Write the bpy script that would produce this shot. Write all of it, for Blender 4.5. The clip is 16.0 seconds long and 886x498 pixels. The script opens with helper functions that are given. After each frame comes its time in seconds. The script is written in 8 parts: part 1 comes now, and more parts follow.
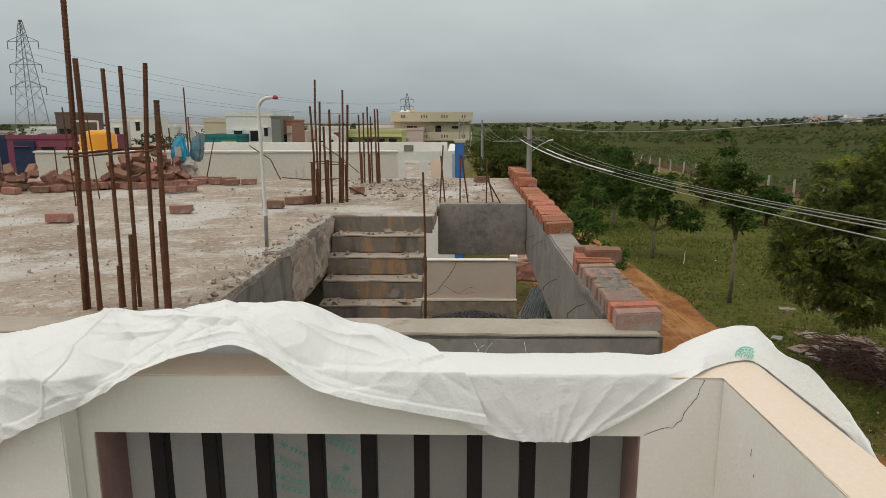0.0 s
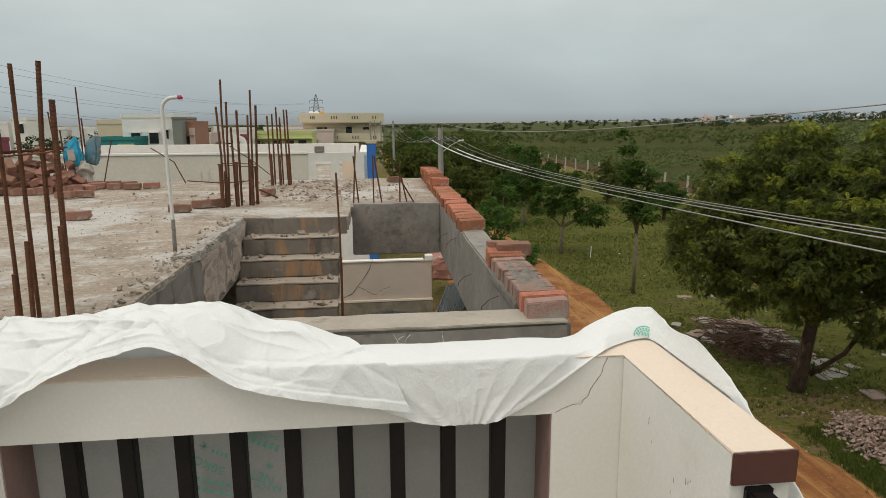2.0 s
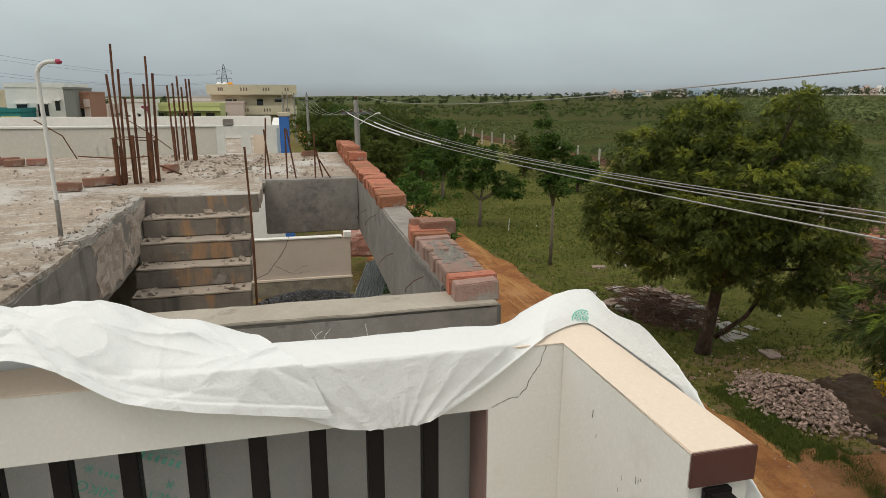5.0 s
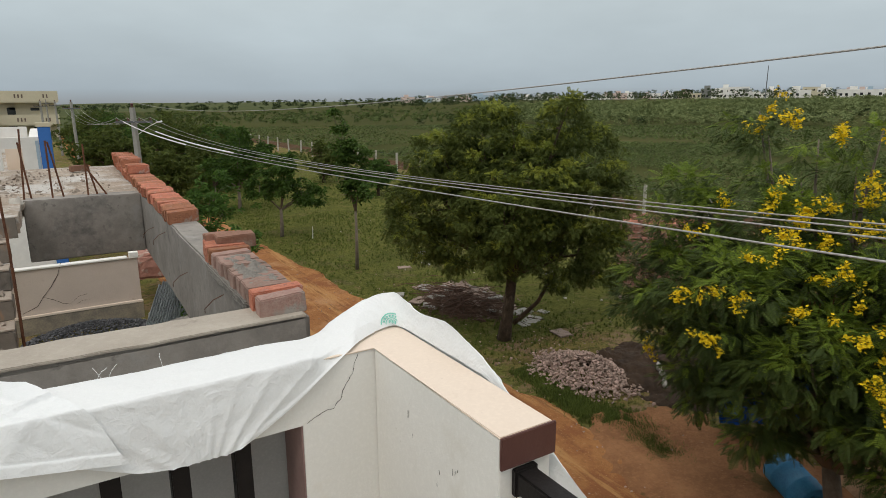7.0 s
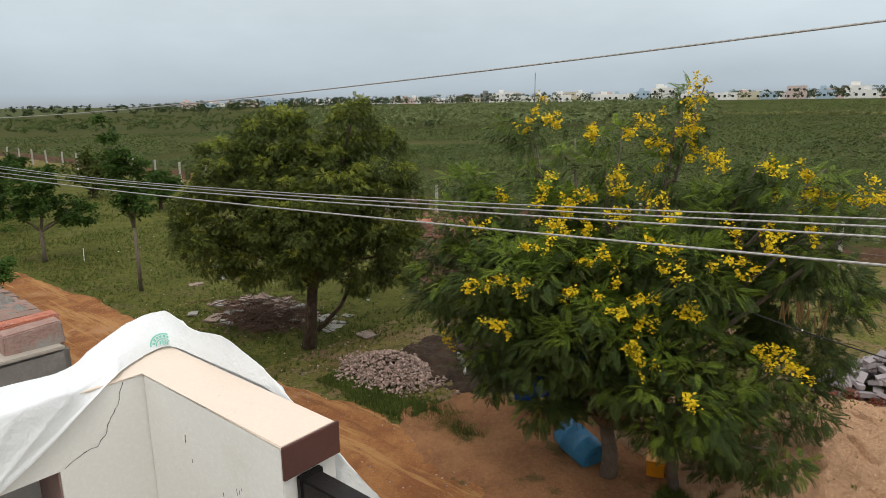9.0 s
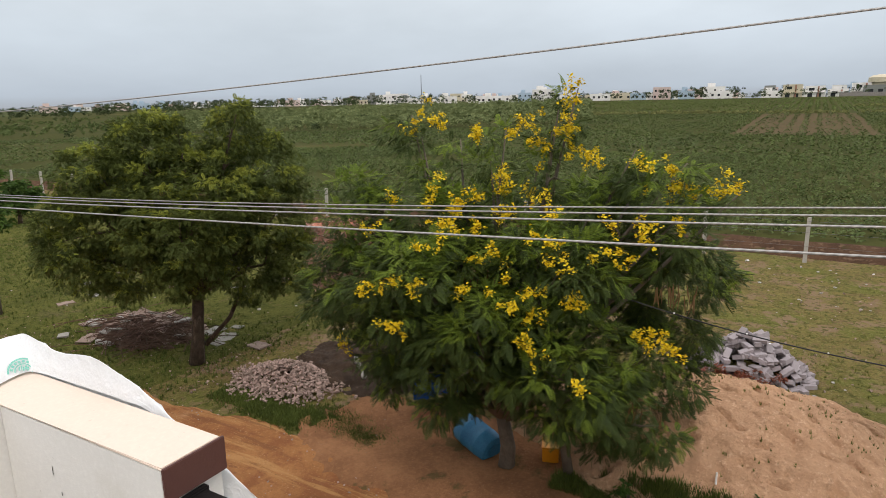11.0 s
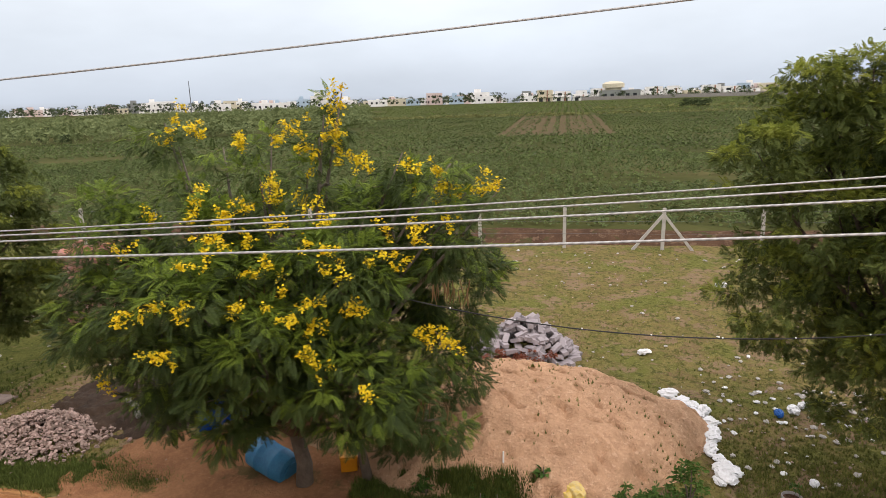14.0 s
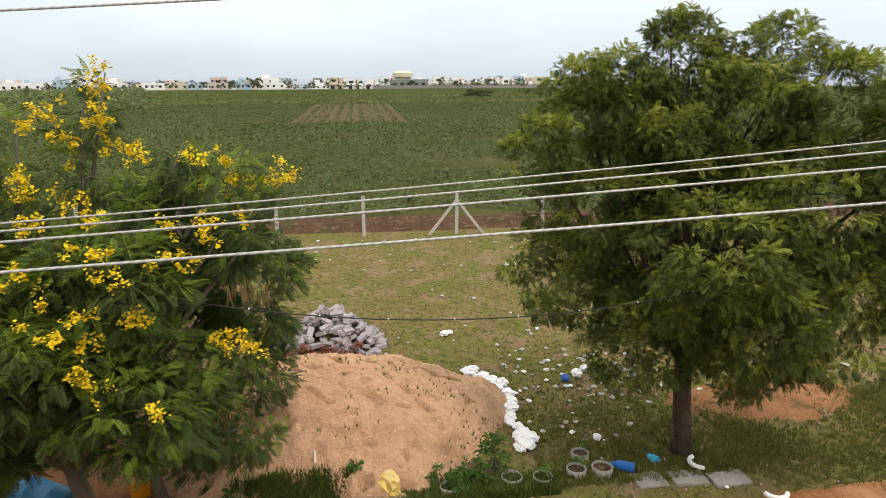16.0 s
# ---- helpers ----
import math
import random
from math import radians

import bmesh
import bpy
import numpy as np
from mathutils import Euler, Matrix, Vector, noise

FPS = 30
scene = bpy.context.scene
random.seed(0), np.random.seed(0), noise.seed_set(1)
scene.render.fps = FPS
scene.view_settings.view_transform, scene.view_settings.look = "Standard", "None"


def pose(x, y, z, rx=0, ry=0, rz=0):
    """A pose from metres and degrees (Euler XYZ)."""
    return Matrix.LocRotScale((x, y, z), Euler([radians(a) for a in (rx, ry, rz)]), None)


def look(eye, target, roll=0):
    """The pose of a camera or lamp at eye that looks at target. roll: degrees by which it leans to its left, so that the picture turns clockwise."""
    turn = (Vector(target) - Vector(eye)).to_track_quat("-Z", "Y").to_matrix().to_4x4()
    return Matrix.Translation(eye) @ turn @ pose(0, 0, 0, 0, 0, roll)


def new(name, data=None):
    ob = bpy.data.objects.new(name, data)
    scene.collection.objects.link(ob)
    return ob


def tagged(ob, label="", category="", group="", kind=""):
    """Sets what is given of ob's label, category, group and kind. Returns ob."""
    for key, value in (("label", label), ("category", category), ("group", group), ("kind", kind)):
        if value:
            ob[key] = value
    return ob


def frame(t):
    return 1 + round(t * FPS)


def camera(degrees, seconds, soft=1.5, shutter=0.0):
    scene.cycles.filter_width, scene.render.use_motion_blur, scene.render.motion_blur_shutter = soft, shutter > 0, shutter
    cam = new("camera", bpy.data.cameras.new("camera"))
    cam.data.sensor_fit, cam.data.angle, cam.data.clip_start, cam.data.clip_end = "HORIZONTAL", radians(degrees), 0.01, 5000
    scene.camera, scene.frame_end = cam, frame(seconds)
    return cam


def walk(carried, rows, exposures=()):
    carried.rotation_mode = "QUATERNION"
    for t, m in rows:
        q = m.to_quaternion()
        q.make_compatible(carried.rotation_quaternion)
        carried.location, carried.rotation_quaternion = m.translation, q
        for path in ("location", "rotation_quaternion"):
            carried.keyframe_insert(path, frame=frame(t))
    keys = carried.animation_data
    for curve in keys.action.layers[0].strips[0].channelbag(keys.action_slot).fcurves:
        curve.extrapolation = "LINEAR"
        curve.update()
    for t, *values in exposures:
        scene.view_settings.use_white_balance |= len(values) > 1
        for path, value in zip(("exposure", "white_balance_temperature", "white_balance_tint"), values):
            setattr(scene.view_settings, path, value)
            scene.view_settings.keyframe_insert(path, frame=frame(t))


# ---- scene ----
cam = camera(69.8, 16.0, soft=0.7)
PATH = [
    (0, (0.056, -0.041, 4.814), (0.016, 1.921, 4.424), -0.1),
    (0.5, (0.057, -0.057, 4.82), (0.093, 1.908, 4.447), -0.2),
    (1, (0.057, -0.07, 4.816), (0.161, 1.893, 4.446), -0.0),
    (1.5, (0.056, -0.082, 4.817), (0.226, 1.877, 4.453), 0.1),
    (2, (0.048, -0.106, 4.808), (0.276, 1.843, 4.42), -0.3),
    (2.5, (0.031, -0.113, 4.813), (0.253, 1.836, 4.427), -0.3),
    (3, (0.03, -0.093, 4.804), (0.285, 1.844, 4.379), 0.1),
    (5.5, (0.072, 0.105, 4.793), (0.672, 1.954, 4.321), -0.2),
    (6, (0.077, 0.11, 4.794), (0.84, 1.9, 4.333), -0.4),
    (6.5, (0.073, 0.104, 4.796), (0.974, 1.831, 4.341), -0.2),
    (7, (0.074, 0.091, 4.795), (1.105, 1.744, 4.343), -0.3),
    (7.5, (0.075, 0.081, 4.795), (1.223, 1.654, 4.342), -0.2),
    (8, (0.086, 0.068, 4.794), (1.356, 1.546, 4.345), -0.3),
    (8.5, (0.091, 0.042, 4.797), (1.504, 1.389, 4.362), -0.3),
    (9, (0.118, 0.043, 4.79), (1.615, 1.293, 4.347), -0.6),
    (11.5, (0.125, 0.013, 4.789), (1.859, 0.915, 4.366), -0.9),
    (12, (0.129, 0.004, 4.788), (1.907, 0.82, 4.373), -0.9),
    (12.5, (0.151, 0.0, 4.777), (1.956, 0.728, 4.319), -1.2),
    (13, (0.206, -0.02, 4.778), (2.052, 0.603, 4.325), -1.9),
    (13.5, (0.243, -0.044, 4.784), (2.134, 0.434, 4.339), -2.1),
    (14, (0.286, -0.08, 4.771), (2.202, 0.292, 4.333), -1.7),
    (14.5, (0.34, -0.117, 4.762), (2.274, 0.19, 4.356), -0.7),
    (15, (0.379, -0.12, 4.74), (2.323, 0.031, 4.294), 0.7),
    (15.5, (0.44, -0.079, 4.761), (2.388, -0.111, 4.312), 0.3),
    (16, (0.459, -0.053, 4.764), (2.383, -0.303, 4.279), -0.4),
]
walk(cam, [(t, look(eye, target, roll)) for t, eye, target, roll in PATH],
     exposures=[(0, 0.05, 7000, 10), (1.5, 0.1, 7000, 10), (3, 0.2, 7000, 10), (5.5, 0.18, 6900, 10), (7, 0.2, 6650, 11), (9, 0.42, 6600, 12), (11.5, 0.56, 6650, 18), (13, 0.74, 6700, 20), (15.5, 0.95, 6750, 19), (16, 0.97, 6850, 15)])

# ---- world and light ----
world = bpy.data.worlds.new("sky")
scene.world = world
world.use_nodes = True
wn, wl = world.node_tree.nodes, world.node_tree.links
wn.clear()
SUN_EL, SUN_AZ = radians(58), radians(235)
w_out = wn.new("ShaderNodeOutputWorld")
w_bg = wn.new("ShaderNodeBackground")
w_sky = wn.new("ShaderNodeTexSky")
w_sky.sky_type, w_sky.sun_disc = "NISHITA", False
w_sky.sun_elevation, w_sky.sun_rotation = SUN_EL, SUN_AZ
w_sky.air_density, w_sky.dust_density = 1.0, 4.0
w_co = wn.new("ShaderNodeTexCoord")
w_sep = wn.new("ShaderNodeSeparateXYZ")
w_ramp = wn.new("ShaderNodeValToRGB")
w_noise = wn.new("ShaderNodeTexNoise")
w_noise.inputs["Scale"].default_value = 2.2
w_noise.inputs["Detail"].default_value = 5
w_noise.inputs["Roughness"].default_value = 0.55
w_map = wn.new("ShaderNodeMapping")
w_map.inputs["Scale"].default_value = (1, 1, 3.0)
w_mr = wn.new("ShaderNodeMapRange")
for key, v in (("From Min", 0.3), ("From Max", 0.7), ("To Min", 0.9), ("To Max", 1.1)):
    w_mr.inputs[key].default_value = v
w_mul = wn.new("ShaderNodeVectorMath")
w_mul.operation = "SCALE"
w_mix = wn.new("ShaderNodeMix")
w_mix.data_type = "RGBA"
w_mix.inputs["Factor"].default_value = 0.93
w_ss = wn.new("ShaderNodeVectorMath")
w_ss.operation = "SCALE"
w_ss.inputs["Scale"].default_value = 0.09
ramp = w_ramp.color_ramp
ramp.elements[0].position, ramp.elements[0].color = 0.0, (0.27, 0.30, 0.32, 1)
ramp.elements[1].position, ramp.elements[1].color = 1.0, (1.0, 1.03, 1.05, 1)
for p, c in ((0.02, (0.355, 0.425, 0.475, 1)), (0.10, (0.435, 0.512, 0.552, 1)), (0.2, (0.53, 0.607, 0.628, 1)), (0.36, (0.645, 0.70, 0.705, 1)), (0.6, (0.86, 0.89, 0.89, 1))):
    e = ramp.elements.new(p)
    e.color = c
wl.new(w_co.outputs["Generated"], w_sep.inputs[0])
wl.new(w_sep.outputs["Z"], w_ramp.inputs[0])
wl.new(w_co.outputs["Generated"], w_map.inputs["Vector"])
wl.new(w_map.outputs[0], w_noise.inputs["Vector"])
wl.new(w_noise.outputs["Fac"], w_mr.inputs["Value"])
wl.new(w_ramp.outputs[0], w_mul.inputs[0])
wl.new(w_mr.outputs[0], w_mul.inputs["Scale"])
wl.new(w_sky.outputs[0], w_ss.inputs[0])
wl.new(w_ss.outputs[0], w_mix.inputs["A"])
wl.new(w_mul.outputs[0], w_mix.inputs["B"])
wl.new(w_mix.outputs["Result"], w_bg.inputs["Color"])
wl.new(w_bg.outputs[0], w_out.inputs[0])
w_bg.inputs["Strength"].default_value = 1.0

sun_data = bpy.data.lights.new("sun", "SUN")
sun_data.energy, sun_data.angle, sun_data.color = 0.7, radians(16), (1.0, 0.95, 0.88)
sun = new("sun", sun_data)
sun.matrix_world = look((-math.sin(math.pi - SUN_AZ) * -20, -12, 30), (0, 0, 0))


# ---- materials ----
def material(name, base, rough=0.8, dark=None, scale=3.0, fine=40.0, bump=0.3, amount=0.5, metal=0.0, spec=0.3,
             island=0.0, through_light=0.0, stain=None, stain_scale=0.7, stain_at=0.58, distance=0.01, coords="Object", thing_random=0.0, stain_stretch=None):
    """Two scales of colour noise, fine relief, an optional stain colour and optional variation by piece."""
    m = bpy.data.materials.new(name)
    m.use_nodes = True
    n, l = m.node_tree.nodes, m.node_tree.links
    n.clear()
    out = n.new("ShaderNodeOutputMaterial")
    b = n.new("ShaderNodeBsdfPrincipled")
    b.inputs["Roughness"].default_value, b.inputs["Metallic"].default_value = rough, metal
    b.inputs["Specular IOR Level"].default_value = 0.12 if through_light else spec
    if coords == "Position":
        co = n.new("ShaderNodeNewGeometry").outputs["Position"]
    else:
        co = n.new("ShaderNodeTexCoord").outputs["Object"]
    dark = dark or tuple(c * 0.6 for c in base)

    def tex(s, detail=5.0, rg=0.6):
        t = n.new("ShaderNodeTexNoise")
        t.inputs["Scale"].default_value, t.inputs["Detail"].default_value, t.inputs["Roughness"].default_value = s, detail, rg
        l.new(co, t.inputs["Vector"])
        return t.outputs["Fac"]

    def span(v, a, z, to0=0.0, to1=1.0):
        t = n.new("ShaderNodeMapRange")
        for key, val in (("From Min", a), ("From Max", z), ("To Min", to0), ("To Max", to1)):
            t.inputs[key].default_value = val
        l.new(v, t.inputs["Value"])
        return t.outputs[0]

    def mix(f, a, c):
        t = n.new("ShaderNodeMix")
        t.data_type = "RGBA"
        for sock, v in (("Factor", f), ("A", a), ("B", c)):
            if isinstance(v, tuple):
                t.inputs[sock].default_value = (*v, 1) if len(v) == 3 else v
            elif isinstance(v, float):
                t.inputs[sock].default_value = v
            else:
                l.new(v, t.inputs[sock])
        return t.outputs["Result"]

    coarse, grain = tex(scale), tex(fine, 4.0, 0.7)
    col = mix(span(coarse, 0.32, 0.68, 0.0, amount), base, dark)
    light = tuple(min(1.0, c * 1.18) for c in base)
    col = mix(span(grain, 0.5, 0.78, 0.0, 0.55 * amount + 0.1), col, light)
    col = mix(span(grain, 0.5, 0.25, 0.0, 0.45 * amount + 0.08), col, dark)
    if stain:
        if stain_stretch:
            mp = n.new("ShaderNodeMapping")
            mp.inputs["Scale"].default_value = stain_stretch
            l.new(co, mp.inputs["Vector"])
            co = mp.outputs[0]
        col = mix(span(tex(stain_scale, 7.0, 0.65), stain_at, stain_at + 0.09), col, stain)
    rnd = None
    if island:
        rnd = n.new("ShaderNodeNewGeometry").outputs["Random Per Island"]
    if thing_random:
        rnd, island = n.new("ShaderNodeObjectInfo").outputs["Random"], thing_random
    if rnd:
        hsv = n.new("ShaderNodeHueSaturation")
        l.new(col, hsv.inputs["Color"])
        l.new(span(rnd, 0, 1, 1 - island, 1 + island), hsv.inputs["Value"])
        l.new(span(rnd, 0, 1, 0.5 + 0.03 * island, 0.5 - 0.03 * island), hsv.inputs["Hue"])
        col = hsv.outputs[0]
    l.new(col, b.inputs["Base Color"])
    l.new(span(grain, 0.2, 0.8, max(0.0, rough - 0.08), min(1.0, rough + 0.08)), b.inputs["Roughness"])
    if bump:
        bp = n.new("ShaderNodeBump")
        bp.inputs["Strength"].default_value, bp.inputs["Distance"].default_value = bump, distance
        l.new(grain, bp.inputs["Height"])
        l.new(bp.outputs[0], b.inputs["Normal"])
    if through_light:
        tr = n.new("ShaderNodeBsdfTranslucent")
        l.new(col, tr.inputs["Color"])
        mx = n.new("ShaderNodeMixShader")
        mx.inputs[0].default_value = through_light
        l.new(b.outputs[0], mx.inputs[1])
        l.new(tr.outputs[0], mx.inputs[2])
        l.new(mx.outputs[0], out.inputs[0])
    else:
        l.new(b.outputs[0], out.inputs[0])
    return m



def mottle(m, color, scale, at, width=0.06, detail=6.0, strength=1.0, stretch=None, bumped=0.0):
    """Adds one more layer of blotches, grit or streaks to a material's colour."""
    n, l = m.node_tree.nodes, m.node_tree.links
    shader = next(q for q in n if q.type == "BSDF_PRINCIPLED")
    t = n.new("ShaderNodeTexNoise")
    t.inputs["Scale"].default_value, t.inputs["Detail"].default_value, t.inputs["Roughness"].default_value = scale, detail, 0.65
    src = next(q for q in n if q.type == "TEX_NOISE").inputs["Vector"].links[0].from_socket
    if stretch:
        mp = n.new("ShaderNodeMapping")
        mp.inputs["Scale"].default_value = stretch
        l.new(src, mp.inputs["Vector"])
        src = mp.outputs[0]
    l.new(src, t.inputs["Vector"])
    r = n.new("ShaderNodeMapRange")
    for key, val in (("From Min", at), ("From Max", at + width), ("To Min", 0.0), ("To Max", strength)):
        r.inputs[key].default_value = val
    l.new(t.outputs["Fac"], r.inputs["Value"])
    x = n.new("ShaderNodeMix")
    x.data_type = "RGBA"
    l.new(r.outputs[0], x.inputs["Factor"])
    l.new(shader.inputs["Base Color"].links[0].from_socket, x.inputs["A"])
    x.inputs["B"].default_value = (*color, 1)
    l.new(x.outputs["Result"], shader.inputs["Base Color"])
    if bumped:
        b = n.new("ShaderNodeBump")
        b.inputs["Strength"].default_value, b.inputs["Distance"].default_value = 0.6, bumped
        l.new(t.outputs["Fac"], b.inputs["Height"])
        if shader.inputs["Normal"].links:
            l.new(shader.inputs["Normal"].links[0].from_socket, b.inputs["Normal"])
        l.new(b.outputs[0], shader.inputs["Normal"])
    return m


M_SLAB = material("pale_cement_screed", (0.42, 0.345, 0.275), 0.92, (0.24, 0.19, 0.145), 1.7, 26, 0.7, 0.95, stain=(0.50, 0.475, 0.44), stain_scale=1.1, stain_at=0.53, distance=0.015)
M_BEAM = material("grey_plaster", (0.305, 0.28, 0.25), 0.85, (0.17, 0.155, 0.14), 2.2, 18, 0.35, 0.8, stain=(0.11, 0.105, 0.10), stain_scale=1.6, stain_at=0.6)
M_STEP = material("stained_step_concrete", (0.25, 0.215, 0.178), 0.88, (0.13, 0.115, 0.10), 3.0, 24, 0.4, 0.8, stain=(0.36, 0.215, 0.12), stain_scale=5.0, stain_at=0.54, stain_stretch=(1, 1, 0.18))
M_TREAD = material("dusty_tread", (0.385, 0.325, 0.27), 0.95, (0.30, 0.25, 0.2), 4, 40, 0.6, 0.6)
mottle(M_SLAB, (0.60, 0.585, 0.56), 4.5, 0.55, 0.10, 8.0, 0.8)
mottle(M_SLAB, (0.20, 0.165, 0.13), 9.0, 0.56, 0.10, 8.0, 0.6, bumped=0.01)
mottle(M_SLAB, (0.17, 0.15, 0.13), 70.0, 0.60, 0.06, 3.0, 0.7)
mottle(M_SLAB, (0.54, 0.49, 0.42), 20.0, 0.56, 0.05, 8.0, 0.7, bumped=0.006)
mottle(M_SLAB, (0.15, 0.115, 0.085), 36.0, 0.60, 0.05, 6.0, 0.75, bumped=0.006)
mottle(M_STEP, (0.085, 0.08, 0.075), 3.0, 0.55, 0.08, 6.0, 0.8, (1, 1, 0.3))
mottle(M_STEP, (0.36, 0.33, 0.29), 6.0, 0.60, 0.08, 6.0, 0.6)
mottle(M_BEAM, (0.33, 0.315, 0.295), 5.0, 0.57, 0.10, 7.0, 0.6, bumped=0.006)
mottle(M_BEAM, (0.12, 0.112, 0.105), 14.0, 0.60, 0.08, 5.0, 0.6)
mottle(M_TREAD, (0.30, 0.235, 0.18), 12.0, 0.55, 0.08, 6.0, 0.7)
M_CEMENT = material("pale_worn_cement", (0.43, 0.385, 0.325), 0.92, (0.33, 0.29, 0.24), 5.0, 40, 0.6, 0.8, stain=(0.27, 0.24, 0.20), stain_scale=6.0, stain_at=0.60, distance=0.01)
M_CUT = material("board_marked_concrete", (0.255, 0.235, 0.21), 0.9, (0.15, 0.135, 0.12), 3.0, 24, 0.4, 0.8, stain=(0.13, 0.12, 0.105), stain_scale=6.0, stain_at=0.55, stain_stretch=(1, 1, 0.12))
M_CRUST = material("crumbling_pale_plaster", (0.47, 0.44, 0.40), 0.95, (0.30, 0.27, 0.24), 8, 40, 0.9, 0.8, distance=0.02)
M_RUBBLE = material("broken_concrete", (0.35, 0.295, 0.245), 0.95, (0.24, 0.20, 0.165), 6, 50, 0.7, 0.7, island=0.25)
M_BRICK = material("fired_brick", (0.52, 0.215, 0.125), 0.9, (0.37, 0.13, 0.08), 9, 60, 0.9, 0.8, stain=(0.47, 0.35, 0.29), stain_scale=9, stain_at=0.54, thing_random=0.28, distance=0.02)
mottle(M_BRICK, (0.20, 0.11, 0.09), 30.0, 0.60, 0.06, 4.0, 0.7, bumped=0.004)
M_BRICKDUST = material("mortar_smeared_brick", (0.33, 0.23, 0.19), 0.95, (0.24, 0.12, 0.09), 9, 60, 0.7, 0.8, stain=(0.27, 0.25, 0.22), stain_scale=5, stain_at=0.5, thing_random=0.15)
M_BRICKLOOSE = material("dusty_loose_brick", (0.33, 0.175, 0.125), 0.93, (0.21, 0.105, 0.08), 7, 50, 0.7, 0.8, stain=(0.34, 0.27, 0.22), stain_scale=5, stain_at=0.55, thing_random=0.28)
M_MORTAR = material("grey_mortar", (0.27, 0.25, 0.22), 0.95, (0.16, 0.145, 0.13), 12, 60, 0.8, 0.7, distance=0.02)
M_WHITE = material("white_wall_paint", (0.76, 0.745, 0.70), 0.75, (0.66, 0.64, 0.59), 1.6, 90, 0.12, 0.45, stain=(0.70, 0.66, 0.58), stain_scale=1.8, stain_at=0.62)
M_CAP = material("beige_coping_paint", (0.76, 0.645, 0.535), 0.7, (0.69, 0.56, 0.45), 2.0, 90, 0.08, 0.5, stain=(0.66, 0.54, 0.43), stain_scale=5.0, stain_at=0.6)
mottle(M_CAP, (0.52, 0.42, 0.34), 60.0, 0.68, 0.05, 3.0, 0.5)
mottle(M_WHITE, (0.60, 0.57, 0.49), 4.0, 0.58, 0.12, 8.0, 0.55, (1, 1, 0.6))
mottle(M_WHITE, (0.45, 0.42, 0.36), 40.0, 0.70, 0.05, 4.0, 0.5)
M_BROWN = material("brown_gloss_paint", (0.115, 0.052, 0.042), 0.45, (0.085, 0.038, 0.032), 5, 60, 0.12, 0.5)
M_ROSE = material("faded_brown_paint", (0.30, 0.20, 0.18), 0.7, (0.2, 0.12, 0.11), 6, 60, 0.15, 0.6)
M_BLACK = material("black_enamel", (0.009, 0.008, 0.008), 0.5, (0.018, 0.014, 0.012), 8, 70, 0.15, 0.6, spec=0.2)
M_CRACK = material("crack_shadow", (0.05, 0.042, 0.036), 1.0, bump=0)
M_RUST = material("rusted_steel", (0.185, 0.080, 0.042), 0.85, (0.075, 0.034, 0.022), 14, 120, 0.5, 0.8, metal=0.2)
M_PVC = material("white_pvc", (0.70, 0.69, 0.66), 0.4, (0.6, 0.58, 0.54), 5, 50, 0.05, 0.4)
M_PINK = material("pink_tape", (0.5, 0.08, 0.13), 0.6, bump=0)
M_STEM = material("tree_bark", (0.13, 0.088, 0.060), 0.9, (0.045, 0.031, 0.022), 7, 45, 1.0, 1.0, distance=0.03, stain=(0.19, 0.14, 0.10), stain_scale=9, stain_at=0.55, stain_stretch=(1, 1, 0.25))
M_BARKGREY = material("grey_bark", (0.2, 0.165, 0.13), 0.9, (0.1, 0.08, 0.06), 7, 45, 0.8, 0.8)
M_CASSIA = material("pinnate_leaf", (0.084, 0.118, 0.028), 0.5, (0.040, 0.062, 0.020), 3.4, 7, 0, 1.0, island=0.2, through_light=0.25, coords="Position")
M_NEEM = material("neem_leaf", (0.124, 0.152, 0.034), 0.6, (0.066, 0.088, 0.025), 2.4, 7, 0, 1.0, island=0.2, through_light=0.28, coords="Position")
# paler leaf copies that paint the light on the clumps' upper leaves
M_CASSIALIT = material("lit_pinnate_leaf", (0.200, 0.275, 0.036), 0.5, (0.125, 0.185, 0.030), 2.6, 7, 0, 0.9, island=0.2, through_light=0.32, coords="Position")
M_NEEMLIT = material("lit_neem_leaf", (0.300, 0.320, 0.052), 0.55, (0.16, 0.205, 0.036), 2.0, 7, 0, 0.9, island=0.2, through_light=0.34, coords="Position")
M_BROAD = material("broad_leaf", (0.085, 0.150, 0.030), 0.5, (0.038, 0.075, 0.016), 0.9, 5, 0, 0.9, island=0.3, through_light=0.25, coords="Position")
M_BUSH = material("bright_bush_leaf", (0.09, 0.17, 0.035), 0.5, (0.05, 0.1, 0.02), 1.5, 7, 0, 0.8, island=0.3, through_light=0.3, coords="Position")
M_FARLEAF = material("distant_foliage", (0.068, 0.09, 0.038), 0.8, (0.038, 0.055, 0.024), 0.08, 0.9, 0, 0.9, island=0.35, coords="Position", spec=0.03)
# scrub green lightened so that distance haze is painted into the leaves
M_SCRUB = material("hazy_scrub_foliage", (0.200, 0.235, 0.100), 0.8, (0.120, 0.150, 0.064), 0.05, 0.5, 0, 0.9, island=0.3, coords="Position", spec=0.03)
M_PALEWEED = material("pale_weed", (0.27, 0.27, 0.11), 0.8, (0.17, 0.18, 0.07), 0.2, 2, 0, 0.8, island=0.3, coords="Position", spec=0.03)
M_UPPERCROP = material("young_crop_leaf", (0.135, 0.180, 0.050), 0.7, (0.090, 0.125, 0.036), 0.03, 0.5, 0, 0.9, island=0.3, through_light=0.15, coords="Position")
